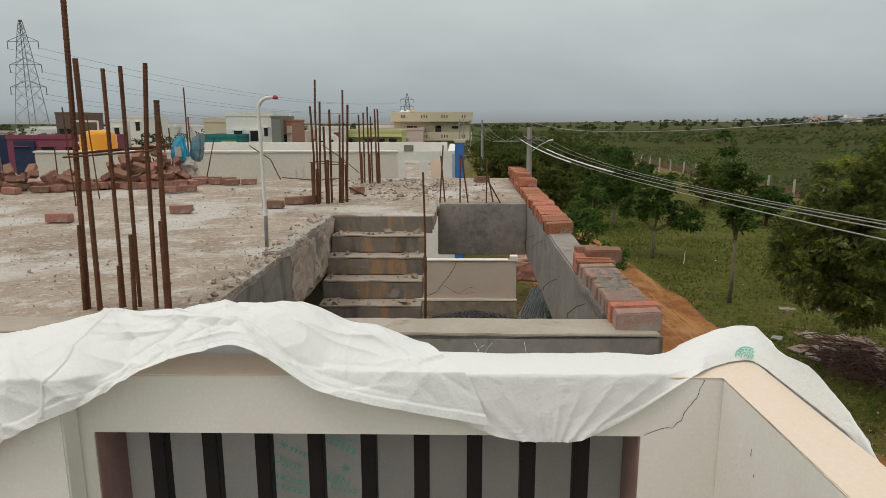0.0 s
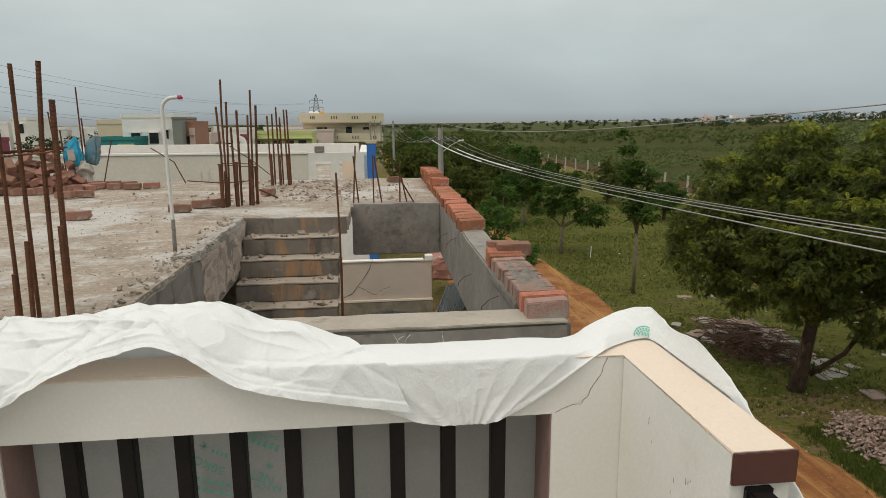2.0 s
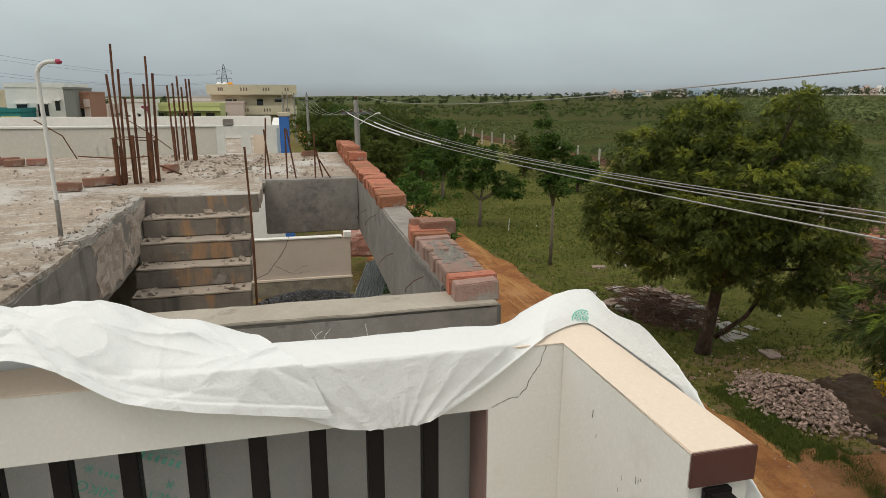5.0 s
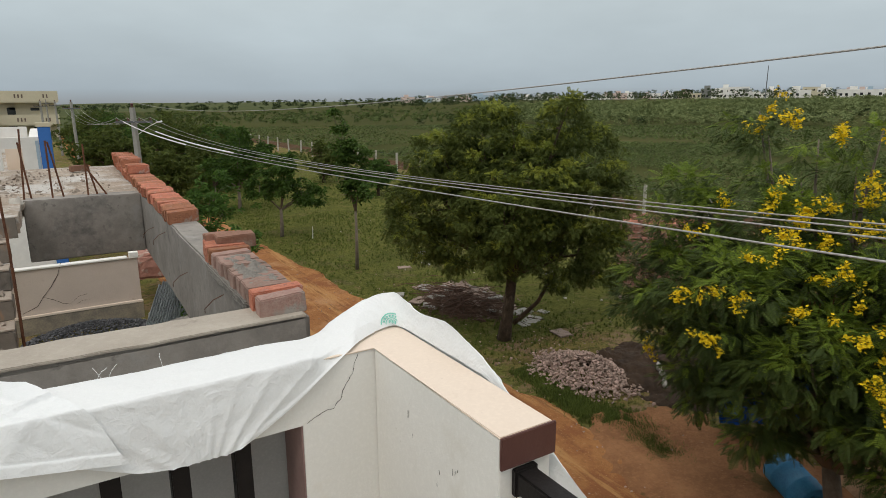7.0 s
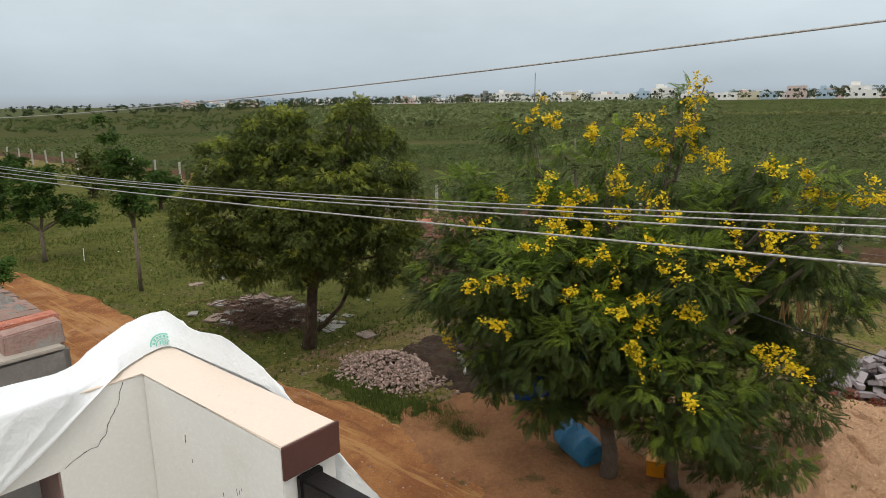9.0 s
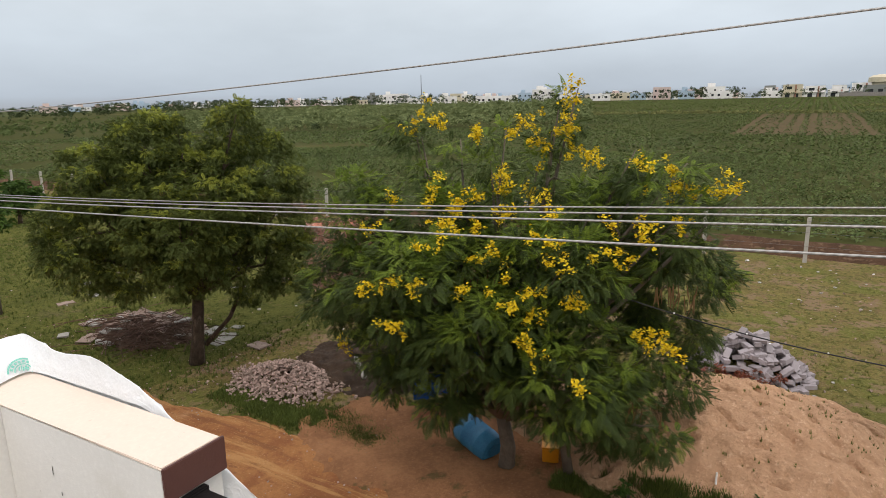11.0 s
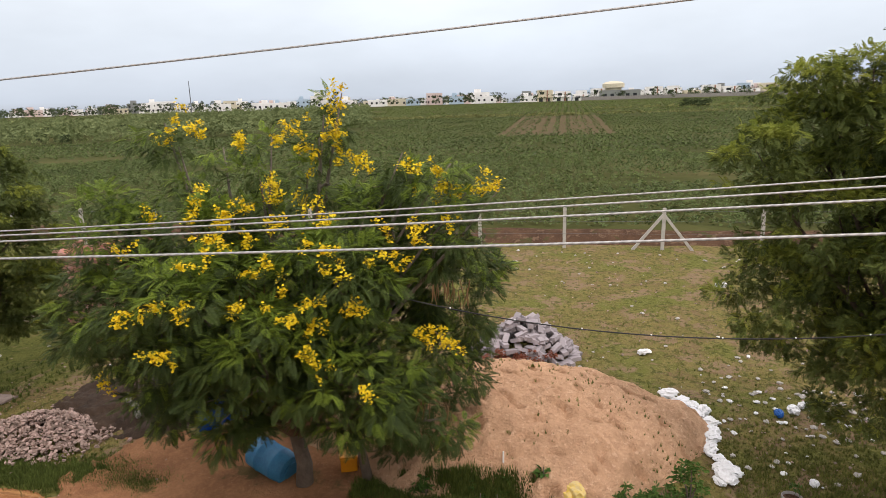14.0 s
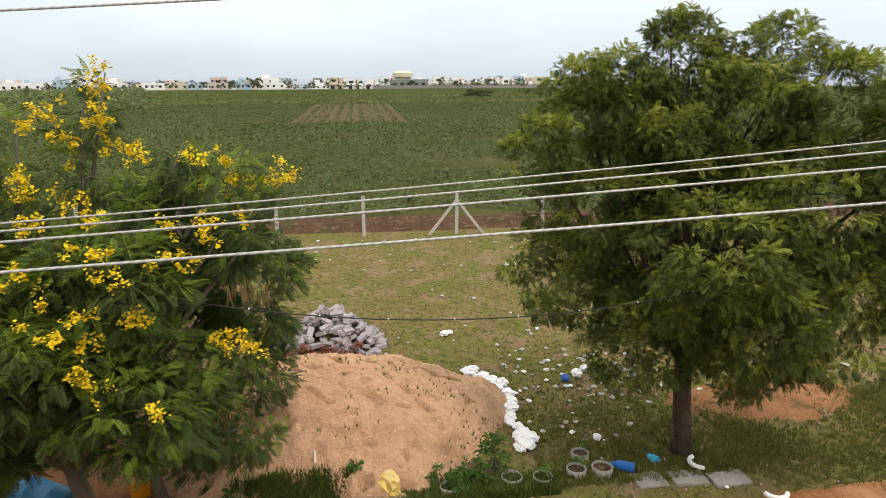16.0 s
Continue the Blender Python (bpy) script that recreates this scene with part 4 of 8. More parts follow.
# round green stamp on the raised corner
bm = bmesh.new()
for r0, r1 in ((0.030, 0.034), (0.017, 0.0195)):
    ring = []
    for k in range(29):
        a = -0.25 + 3.6 * k / 28
        ring.append([bm.verts.new((q * math.cos(a), 0, q * math.sin(a))) for q in (r0, r1)])
    for a, b in zip(ring, ring[1:]):
        bm.faces.new((a[0], a[1], b[1], b[0]))
for k in range(9):
    a = 0.1 + 2.9 * k / 8
    c = Vector((0.025 * math.cos(a), 0, 0.025 * math.sin(a)))
    t = Vector((-math.sin(a), 0, math.cos(a)))
    u = Vector((math.cos(a), 0, math.sin(a)))
    bm.faces.new([bm.verts.new(c + t * s * 0.0028 + u * q * 0.003) for s, q in ((-1, -1), (1, -1), (1, 1), (-1, 1))])
for k in range(5):
    c = Vector((-0.009 + 0.0045 * k, 0, 0.006 + 0.003 * (k % 2)))
    bm.faces.new([bm.verts.new(c + Vector((s * 0.0016, 0, q * 0.005))) for s, q in ((-1, -1), (1, -1), (1, 1), (-1, 1))])
stamp = part("sack_print", bm, M_PRINT, cover, "round green stamp")
def corner_point(u, a):
    h, r = glide(HEM_R, u), glide(RIM_R, u)
    return h.lerp(r, a)


at = corner_point(0.552, 0.14)
ey = (corner_point(0.538, 0.56) - corner_point(0.538, 0.28)).normalized()
ex = (corner_point(0.556, 0.42) - corner_point(0.52, 0.42)).normalized()
face = ex.cross(ey).normalized()
if face.y > 0:
    face = -face
ex = ey.cross(face).normalized() * -1
turn = Matrix((ex, -face, ey)).transposed().to_4x4()
stamp.matrix_basis = Matrix.Translation(at + face * 0.007 - ey * 0.012) @ turn

# ---- the neighbour's unfinished roof ----
SLAB = 4.0
SX0, SX1 = -1.05, -0.215


def structure(name, bm, mat, label, category="wall", smooth=False):
    return tagged(part(name, bm, mat, smooth=smooth), label, category, kind="structure")


def edge_x(y):
    """The inner face of the edge beam, which does not run quite square to the slab."""
    return 0.690 + 0.0225 * (y - 2.36)


def slab_sheet():
    """The roof slab with its opening over the stairs: uneven top, straight underside."""
    bm = bmesh.new()
    xs = sorted(set(list(np.round(np.arange(-9, SX0, 0.15), 3)) + [SX0, -0.9, -0.75, -0.6, -0.45, -0.3, -0.14, 0.0, 0.15, 0.3, 0.45, 0.6, 0.70, 0.775]))
    ys = sorted(set(list(np.round(np.arange(2.36, 9.6, 0.15), 3)) + [5.61, 6.44, 9.6]))

    def solid(x, y):
        if x < SX0:
            return True
        if x < -0.14:
            return y > 5.61
        return y > 6.44

    tops = {}

    def vert(x, y):
        if (x, y) not in tops:
            edge = x > SX0 - 0.02 and y < 6.5
            h = SLAB + 0.012 * noise.noise(Vector((x * 1.1, y * 1.1, 0))) + 0.006 * noise.noise(Vector((x * 5, y * 5, 2))) - 0.006
            tops[x, y] = bm.verts.new((edge_x(y) - 0.003 if x > 0.77 else x + (0.02 * noise.noise(Vector((x * 4, y * 4, 7))) if edge else 0), y, h))
        return tops[x, y]

    for x0, x1 in zip(xs, xs[1:]):
        for y0, y1 in zip(ys, ys[1:]):
            if solid((x0 + x1) / 2, (y0 + y1) / 2):
                bm.faces.new((vert(x0, y0), vert(x1, y0), vert(x1, y1), vert(x0, y1)))
    geo = bmesh.ops.extrude_face_region(bm, geom=bm.faces[:])
    for v in geo["geom"]:
        if isinstance(v, bmesh.types.BMVert):
            v.co.z = SLAB - 0.13
    bmesh.ops.recalc_face_normals(bm, faces=bm.faces[:])
    return bm


structure("floor_roof_slab", slab_sheet(), M_SLAB, "dusty pale cement roof slab of the unfinished house", "roof slab")

edge_bm = rough_box(0.0, 0.178, 2.33, 9.6, 3.47, SLAB + 0.004, 0.2, 0.006, 0.01, 3)
for v in edge_bm.verts:
    v.co.x += edge_x(v.co.y)
structure("wall_edge_beam", edge_bm, M_BEAM, "grey plastered concrete edge beam")
structure("wall_near_beam", rough_box(-9, 0.852, 2.305, 2.50, 3.47, SLAB + 0.006, 0.15, 0.008, 0.012, 7), M_BEAM, "grey concrete beam with a worn pale top")
structure("floor_near_beam_top", rough_box(-2.5, 0.846, 2.302, 2.498, SLAB + 0.004, SLAB + 0.016, 0.05, 0.005, 0.003, 9), M_CEMENT, "pale cement skim on the beam", "cement")
structure("wall_far_beam", rough_box(-0.125, edge_x(6.5) - 0.004, 6.405, 6.6, 3.475, SLAB + 0.003, 0.2, 0.004, 0.008, 5), M_BEAM, "grey plastered concrete beam across the stairwell")
structure("wall_stair_broken", rough_box(SX0 - 0.10, SX0 + 0.022, 4.05, 5.60, 3.60, SLAB - 0.03, 0.03, 0.030, 0.010, 21), M_RUBBLE, "hacked concrete side of the stairwell")
structure("wall_stair_crust", rough_box(SX0 - 0.09, SX0 + 0.014, 3.9, 5.58, SLAB - 0.05, SLAB + 0.012, 0.035, 0.020, 0.008, 31), M_CRUST, "pale crumbling plaster edge of the stairwell")
structure("wall_stair_cut", rough_box(SX0 - 0.13, SX0 + 0.012, 2.54, 5.62, 3.55, SLAB - 0.02, 0.12, 0.014, 0.01, 2), M_CUT, "board-marked concrete side of the stairwell")
for nm, x0, x1, y0, y1 in (("wall_column_a", 0.64, 0.85, 2.37, 2.6), ("wall_column_d", -9, -8.77, 2.37, 2.6)):
    structure(nm, rough_box(x0, x1, y0, y1, 0, 3.468, 0.5, 0.003, 0.01), M_BEAM, "grey concrete column under the roof slab", "column")
structure("wall_house_left", rough_box(-9, SX0 - 0.14, 2.62, 2.84, 0, 3.46, 1.0, 0.002, 0.01), M_BEAM, "grey plastered wall of the unfinished house")
# hidden wall, added only to keep light out of the gap between the houses
structure("wall_house_front", rough_box(SX0 - 0.13, 0.635, 2.37, 2.5, 0, 3.46, 1.0, 0.002, 0.01), M_BEAM, "unseen grey plastered wall added under the near beam to block light")
structure("wall_house_far", rough_box(-9, -0.75, 9.36, 9.58, 0, 3.86, 1.0, 0.002, 0.01), M_BEAM, "grey plastered far wall of the unfinished house")
structure("wall_house_outer", rough_box(-9.0, -8.78, 2.86, 9.34, 0, 3.86, 1.0, 0.002, 0.01), M_BEAM, "grey plastered side wall of the unfinished house")
structure("wall_house_inner", rough_box(SX0 - 0.95, SX0 - 0.82, 2.86, 5.6, 0, 3.545, 1.0, 0.002, 0.01), M_BEAM, "grey plastered wall beside the stairs")

# the stairs: each step an object of its own
stairs = thing("staircase", "dusty unplastered concrete stairs strewn with rubble", "staircase", (0, 0, 0))
for k in range(1, 13):
    y1 = 5.61 - 0.208 * (k - 1)
    z = SLAB - 0.15 * k
    bm = rough_box(SX0 + 0.014, SX1 + 0.012 * noise.noise(Vector((k, 0, 0))), y1 - 0.215, y1 - 0.003, z - 0.15, z - 0.012, 0.09, 0.006, 0.008, k * 3.1)
    part("step", bm, M_STEP, stairs)
    bm = rough_box(SX0 + 0.02, SX1 - 0.004, y1 - 0.214, y1 - 0.004, z - 0.0115, z, 0.07, 0.007, 0.003, k * 1.7)
    part("tread", bm, M_TREAD, stairs)
structure("trim_top_riser", rough_box(SX0 + 0.004, SX1 + 0.06, 5.598, 5.612, SLAB - 0.16, SLAB - 0.012, 0.08, 0.003, 0.002, 4), M_STEP, "stained riser at the head of the stairs", "riser")

# ---- bricks laid on the edge beam ----
def brick_mesh(seed, l=0.23, w=0.069, h=0.11, wobble=0.0085):
    bm = rough_box(-l / 2, l / 2, -w / 2, w / 2, 0, h, 0.055, wobble, 0.0045, seed)
    me = bpy.data.meshes.new("brick")
    bm.to_mesh(me)
    bm.free()
    return me


EDGE_BRICKS = [brick_mesh(k * 5.3, l=0.196, w=0.070, h=0.086, wobble=0.0055) for k in range(6)]
LOOSE_BRICKS = [brick_mesh(k * 4.1 + 50, l=0.195, w=0.095, h=0.070) for k in range(6)]
STACK_BRICKS = [brick_mesh(k * 3.7 + 20, l=0.228, w=0.105, h=0.080, wobble=0.007) for k in range(4)]
for me in EDGE_BRICKS:
    me.materials.append(M_BRICK)
for me in LOOSE_BRICKS + STACK_BRICKS:
    me.materials.append(M_BRICKLOOSE)
DUSTY = [brick_mesh(k * 6.7 + 90, l=0.18, w=0.072, h=0.080, wobble=0.006) for k in range(4)]
for me in DUSTY:
    me.materials.append(M_BRICKDUST)


def lay(me, x, y, z, yaw, label, group, rx=0.0, ry=0.0):
    ob = new("brick", me)
    ob.matrix_basis = pose(x, y, z, rx, ry, yaw)
    return tagged(ob, label, "brick", group)


ROW = "bricks on the edge beam"
rng = random.Random(4)
y, i = 2.385, 0
while y < 3.36:
    dusty = i == 0 or 2.53 < y < 3.2
    me = (DUSTY if dusty else EDGE_BRICKS)[rng.randrange(4 if dusty else 6)]
    lay(me, edge_x(y) + 0.087 + rng.uniform(-0.006, 0.006), y, SLAB + 0.004 + rng.uniform(-0.004, 0.004), rng.uniform(-2, 2),
        "mortar-smeared red brick on the edge beam" if dusty else "bare orange-red brick on edge on the beam", ROW, rng.uniform(-2, 2), rng.uniform(-1.5, 1.5))
    y += 0.079 + rng.uniform(0, 0.006)
    i += 1
lay(LOOSE_BRICKS[0], edge_x(3.42) + 0.155, 3.415, SLAB + 0.062, -3, "loose orange brick lying across the end of the brick row", ROW, 3, -2)
lay(LOOSE_BRICKS[3], edge_x(3.52) + 0.12, 3.535, SLAB + 0.050, -5, "loose dusty orange brick behind the stacked bricks", ROW, -3, 1)
lay(EDGE_BRICKS[2], edge_x(3.45) + 0.045, 3.455, SLAB + 0.006, 84, "orange brick on edge at the end of the row", ROW)
lay(LOOSE_BRICKS[1], edge_x(3.46) + 0.13, 3.47, SLAB + 0.002, 2, "orange brick lying on the beam under another brick", ROW)
y, i = 4.66, 0
while y < 9.5:
    x = edge_x(y) + 0.094 + rng.uniform(-0.012, 0.012)
    lay(EDGE_BRICKS[rng.randrange(6)], x, y, SLAB + 0.004 + rng.uniform(-0.008, 0.006), rng.uniform(-4, 4), "bare orange-red brick on edge on the beam", ROW, rng.uniform(2, 12), rng.uniform(-2.5, 2.5))
    if 7.3 < y < 7.6 or y > 8.1:
        lay(EDGE_BRICKS[rng.randrange(6)], x + rng.uniform(-0.02, 0.02), y + rng.uniform(-0.01, 0.01), SLAB + 0.086, rng.uniform(-6, 6), "bare red brick stacked on the edge beam", ROW, rng.uniform(-3, 3), rng.uniform(-2, 2))
    y += 0.080 + rng.uniform(0, 0.014)
    i += 1


def mortar_bed():
    """Lumpy mortar trowelled over the bricks, higher in ridges, thinning to the sides."""
    bm = bmesh.new()
    rows = []
    for i in range(61):
        y = 2.50 + 0.72 * i / 60
        row = []
        for k in range(19):
            u = k / 18
            x = edge_x(y) + 0.006 + 0.162 * u
            lump = noise.noise(Vector((x * 26, y * 26, 1))) + 0.6 * noise.noise(Vector((x * 60, y * 60, 4)))
            edge = min(1.0, 5 * min(u, 1 - u), 4 * min(i, 60 - i) / 60)
            row.append(bm.verts.new((x + 0.005 * noise.noise(Vector((y * 40, k, 3))), y, SLAB + 0.074 + 0.018 * edge * (0.75 + lump))))
        rows.append(row)
    for a, b in zip(rows, rows[1:]):
        for k in range(18):
            bm.faces.new((a[k], a[k + 1], b[k + 1], b[k]))
    geo = bmesh.ops.extrude_face_region(bm, geom=bm.faces[:])
    for v in geo["geom"]:
        if isinstance(v, bmesh.types.BMVert):
            v.co.z = SLAB + 0.062
    bmesh.ops.recalc_face_normals(bm, faces=bm.faces[:])
    return bm


tagged(part("mortar_bed", mortar_bed(), M_MORTAR), "lumpy grey mortar spread over the bricks", "mortar", kind="structure")
bm = rough_box(0.672, 0.70, 2.55, 3.30, SLAB - 0.02, SLAB + 0.02, 0.03, 0.008, 0.005, 15)
for v in bm.verts:
    v.co.x += edge_x(v.co.y) - 0.69
tagged(part("mortar_seam", bm, M_MORTAR), "rough grey mortar under the brick row", "mortar", kind="structure")
for k, (y0, z0) in enumerate(((3.02, 3.93), (4.05, 3.80), (4.9, 3.90), (5.6, 3.82))):
    bm = bmesh.new()
    x0 = edge_x(y0) - 0.002
    tube(bm, [(x0, y0, z0), (x0 - 0.05, y0 - 0.01, z0 - 0.015), (x0 - 0.085, y0 + 0.02, z0 - 0.06), (x0 - 0.08, y0 + 0.05, z0 - 0.09)], 0.002, 5)
    tagged(part("wire_end", bm, M_RUST), "bent rusty wire end sticking out of the beam", "wire end", "wire ends in the beam")


# ---- loose bricks and rubble on the slab ----
def brick_heap():
    r = random.Random(8)
    spots = []
    for k in range(210):
        cx, cy, rad, hh = r.choice([(-4.05, 8.55, 0.7, 0.55), (-4.05, 8.55, 0.6, 0.6), (-5.3, 7.75, 0.6, 0.33), (-4.7, 8.0, 0.5, 0.22), (-4.2, 8.2, 0.55, 0.4), (-6.0, 7.9, 0.6, 0.4)])
        a, q = r.uniform(0, 6.28), math.sqrt(r.random())
        x, y = cx + rad * q * math.cos(a), cy + rad * q * 0.8 * math.sin(a)
        level = r.random()
        z = SLAB + hh * (1 - q) * level
        spots.append((z, x, y))
    for z, x, y in sorted(spots):
        low = z < SLAB + 0.08
        lay(r.choice(LOOSE_BRICKS), x, y, (SLAB + 0.004) if low else z, r.uniform(0, 180), "red brick in the loose heap on the roof", "bricks in the heap",
            r.uniform(-8, 8) if low else r.uniform(-45, 45), r.uniform(-6, 6) if low else r.uniform(-35, 35))


brick_heap()
for x, y, a in ((-3.27, 5.17, 4), (-2.48, 5.74, 12), (-3.36, 7.5, -6), (-3.2, 7.62, 10), (-1.72, 6.08, 3), (-1.6, 6.42, 14), (-1.47, 6.52, 40), (-1.11, 7.44, 70), (0.42, 8.9, 20),
                (-3.45, 8.6, 20), (-3.2, 8.55, -12), (-2.95, 8.45, 5), (-3.1, 8.75, 60), (-2.75, 8.55, 8), (-3.75, 8.5, 0), (-3.35, 8.9, 30)):
    lay(rng.choice(LOOSE_BRICKS), x, y, SLAB + 0.003, a, "single red brick lying on the roof slab", "bricks on the roof slab", rng.uniform(-2, 2), rng.uniform(-2, 2))


def stones(name, spots, mat, parent, label, kind="stuff", seed=1):
    """Many angular stones joined into one mesh. spots: x, y, z, size."""
    r = np.random.RandomState(seed)
    base = np.array([(-1, -1, -1), (1, -1, -1), (1, 1, -1), (-1, 1, -1), (-1, -1, 1), (1, -1, 1), (1, 1, 1), (-1, 1, 1)], float) * 0.5
    f = np.array([(3, 2, 1, 0), (4, 5, 6, 7), (0, 1, 5, 4), (1, 2, 6, 5), (2, 3, 7, 6), (3, 0, 4, 7)])
    vs, fs = [], []
    for k, (x, y, z, s) in enumerate(spots):
        v = base * np.array([1, r.uniform(0.5, 0.95), r.uniform(0.3, 0.6)]) * s + r.uniform(-0.2, 0.2, (8, 3)) * s
        e = Euler(r.uniform(-3.14, 3.14, 3) * np.array([0.25, 0.25, 1])).to_matrix()
        v = v @ np.array(e).T + (x, y, z)
        vs.append(v)
        fs.append(f + 8 * k)
    return quads(name, np.concatenate(vs), np.concatenate(fs), mat, parent, label, kind)


spots = []
for k in range(430):
    x, y = rng.gauss(-0.55, 0.6), rng.uniform(6.7, 9.3)
    if -2.0 < x < 0.65:
        s = rng.uniform(0.008, 0.030) * (2.4 if rng.random() < 0.08 else 1)
        spots.append((x, y, SLAB + s * 0.02, s))
for k in range(2600):
    x, y = rng.uniform(-6, 0.6), rng.uniform(2.6, 9.5)
    if x < SX0 - 0.05 or y > 6.7:
        s = rng.uniform(0.003, 0.011) * (2.2 if rng.random() < 0.06 else 1)
        spots.append((x, y, SLAB + s * 0.15, s))
for k in range(160):
    spots.append((rng.gauss(SX0 - 0.06, 0.05), rng.uniform(2.7, 5.6), SLAB + 0.01, rng.uniform(0.008, 0.026)))
tagged(stones("rubble", spots, M_RUBBLE, None, "broken concrete bits strewn over the roof slab", "stuff", 3), category="rubble")
spots = []
for k in range(1, 8):
    z = SLAB - 0.15 * k
    for q in range(26):
        u = rng.random()
        x = SX0 + 0.05 + 0.74 * (u ** 2 if rng.random() < 0.65 else 1 - 0.25 * u)
        s = rng.uniform(0.008, 0.028) * (2.2 if rng.random() < 0.12 else 1)
        spots.append((x, 5.61 - 0.208 * (k - 1) - rng.uniform(0.03, 0.19), z + s * 0.25, s))
tagged(stones("stair_rubble", spots, M_RUBBLE, None, "broken concrete lumps lying on the steps", "stuff", 5), category="rubble")


# ---- reinforcement bars ----
def rebar(name_parent, pts, r):
    """One ribbed bar along pts."""
    fine, rad = [], []
    for a, b in zip(pts, pts[1:]):
        a, b = Vector(a), Vector(b)
        n = max(2, int((b - a).length / 0.008))
        for k in range(n):
            fine.append(a.lerp(b, k / n))
            rad.append(r * (1.07 if len(rad) % 2 else 0.95))
    fine.append(Vector(pts[-1]))
    rad.append(r)
    bm = bmesh.new()
    tube(bm, fine, rad, 6)
    return part("bar", bm, M_RUST, name_parent, smooth=False)


def bar_cluster(label, bars, ties=(), group="column starter bars", at=(0, 0, 0)):
    t = thing("starter_bars", label, "steel bars", at, 0, group)
    off = Vector(at)
    for pts, r in bars:
        rebar(t, [Vector(p) - off for p in pts], r)
    for pts in ties:
        bm = bmesh.new()
        tube(bm, [Vector(p) - off for p in pts], 0.0045, 6)
        part("tie", bm, M_RUST, t, "bent wire tie")
    return t


A = SLAB - 0.12
bar_cluster("tall cluster of rusted steel starter bars tied together", [
    ([(-1.600, 2.68, A), (-1.575, 2.68, 4.7), (-1.548, 2.68, 5.52)], 0.0125), ([(-1.545, 2.68, A), (-1.540, 2.69, 4.7), (-1.533, 2.68, 5.08)], 0.0125),
    ([(-1.445, 2.70, A), (-1.436, 2.70, 4.7), (-1.427, 2.69, 5.04)], 0.0095), ([(-1.372, 2.70, A), (-1.362, 2.70, 4.7), (-1.352, 2.69, 5.05)], 0.0095),
    ([(-1.290, 2.68, A), (-1.266, 2.68, 4.7), (-1.240, 2.68, 5.06)], 0.0105), ([(-1.232, 2.68, A), (-1.218, 2.68, 4.5), (-1.206, 2.68, 4.91)], 0.0125),
    ([(-1.604, 2.66, A), (-1.584, 2.66, 4.38)], 0.011), ([(-1.535, 2.65, A), (-1.522, 2.65, 4.24)], 0.010), ([(-1.440, 2.66, A), (-1.428, 2.66, 4.20)], 0.010),
    ([(-1.375, 2.65, A), (-1.356, 2.65, 4.34)], 0.011), ([(-1.226, 2.65, A), (-1.218, 2.65, 4.40)], 0.0125)],
    [[(-1.62, 2.66, 4.672), (-1.5, 2.655, 4.68), (-1.24, 2.655, 4.70), (-1.19, 2.70, 4.715), (-1.40, 2.73, 4.70), (-1.60, 2.71, 4.685)],
     [(-1.60, 2.66, 4.685), (-1.4, 2.72, 4.705), (-1.17, 2.68, 4.72)]])
bar_cluster("cluster of rusted steel starter bars by the stairs", [
    ([(-1.40, 6.45, A), (-1.40, 6.5, 4.5), (-1.42, 6.5, 4.98)], 0.011), ([(-1.36, 6.5, A), (-1.37, 6.5, 4.9), (-1.36, 6.5, 5.24)], 0.010), ([(-1.38, 6.62, A), (-1.345, 6.62, 5.03)], 0.011),
    ([(-1.25, 6.6, A), (-1.245, 6.6, 4.95)], 0.012), ([(-1.29, 6.55, A), (-1.30, 6.55, 4.78)], 0.011), ([(-1.15, 6.7, A), (-1.12, 6.7, 5.15)], 0.010), ([(-1.12, 6.75, A), (-1.08, 6.75, 5.0)], 0.012),
    ([(-1.17, 6.6, A), (-1.14, 6.6, 4.9)], 0.010), ([(-1.405, 6.43, A), (-1.405, 6.43, 4.42)], 0.015), ([(-1.375, 6.48, A), (-1.37, 6.48, 4.35)], 0.014), ([(-1.27, 6.52, A), (-1.265, 6.52, 4.44)], 0.015), ([(-1.14, 6.58, A), (-1.13, 6.58, 4.46)], 0.016), ([(-1.10, 6.66, A), (-1.10, 6.66, 4.38)], 0.016)],
    [[(-1.43, 6.44, 4.42), (-1.2, 6.45, 4.40), (-1.08, 6.5, 4.39), (-1.1, 6.76, 4.40), (-1.4, 6.66, 4.42), (-1.43, 6.44, 4.42)], [(-1.3, 6.44, 4.6), (-1.1, 6.5, 4.45), (-0.95, 6.6, 4.3)]])
bar_cluster("cluster of rusted steel starter bars farther along the roof", [
    ([(-1.25, 8.75, A), (-1.27, 8.75, 4.92)], 0.011), ([(-1.22, 8.85, A), (-1.22, 8.85, 4.95)], 0.011), ([(-1.14, 8.75, A), (-1.15, 8.75, 5.03)], 0.011), ([(-1.11, 8.85, A), (-1.12, 8.85, 4.9)], 0.011),
    ([(-1.03, 8.75, A), (-1.05, 8.75, 5.0)], 0.011), ([(-1.0, 8.82, A), (-1.02, 8.82, 5.0)], 0.011), ([(-1.235, 8.72, A), (-1.24, 8.72, 4.42)], 0.016), ([(-1.125, 8.72, A), (-1.13, 8.72, 4.40)], 0.016), ([(-1.01, 8.72, A), (-1.015, 8.72, 4.42)], 0.017)])
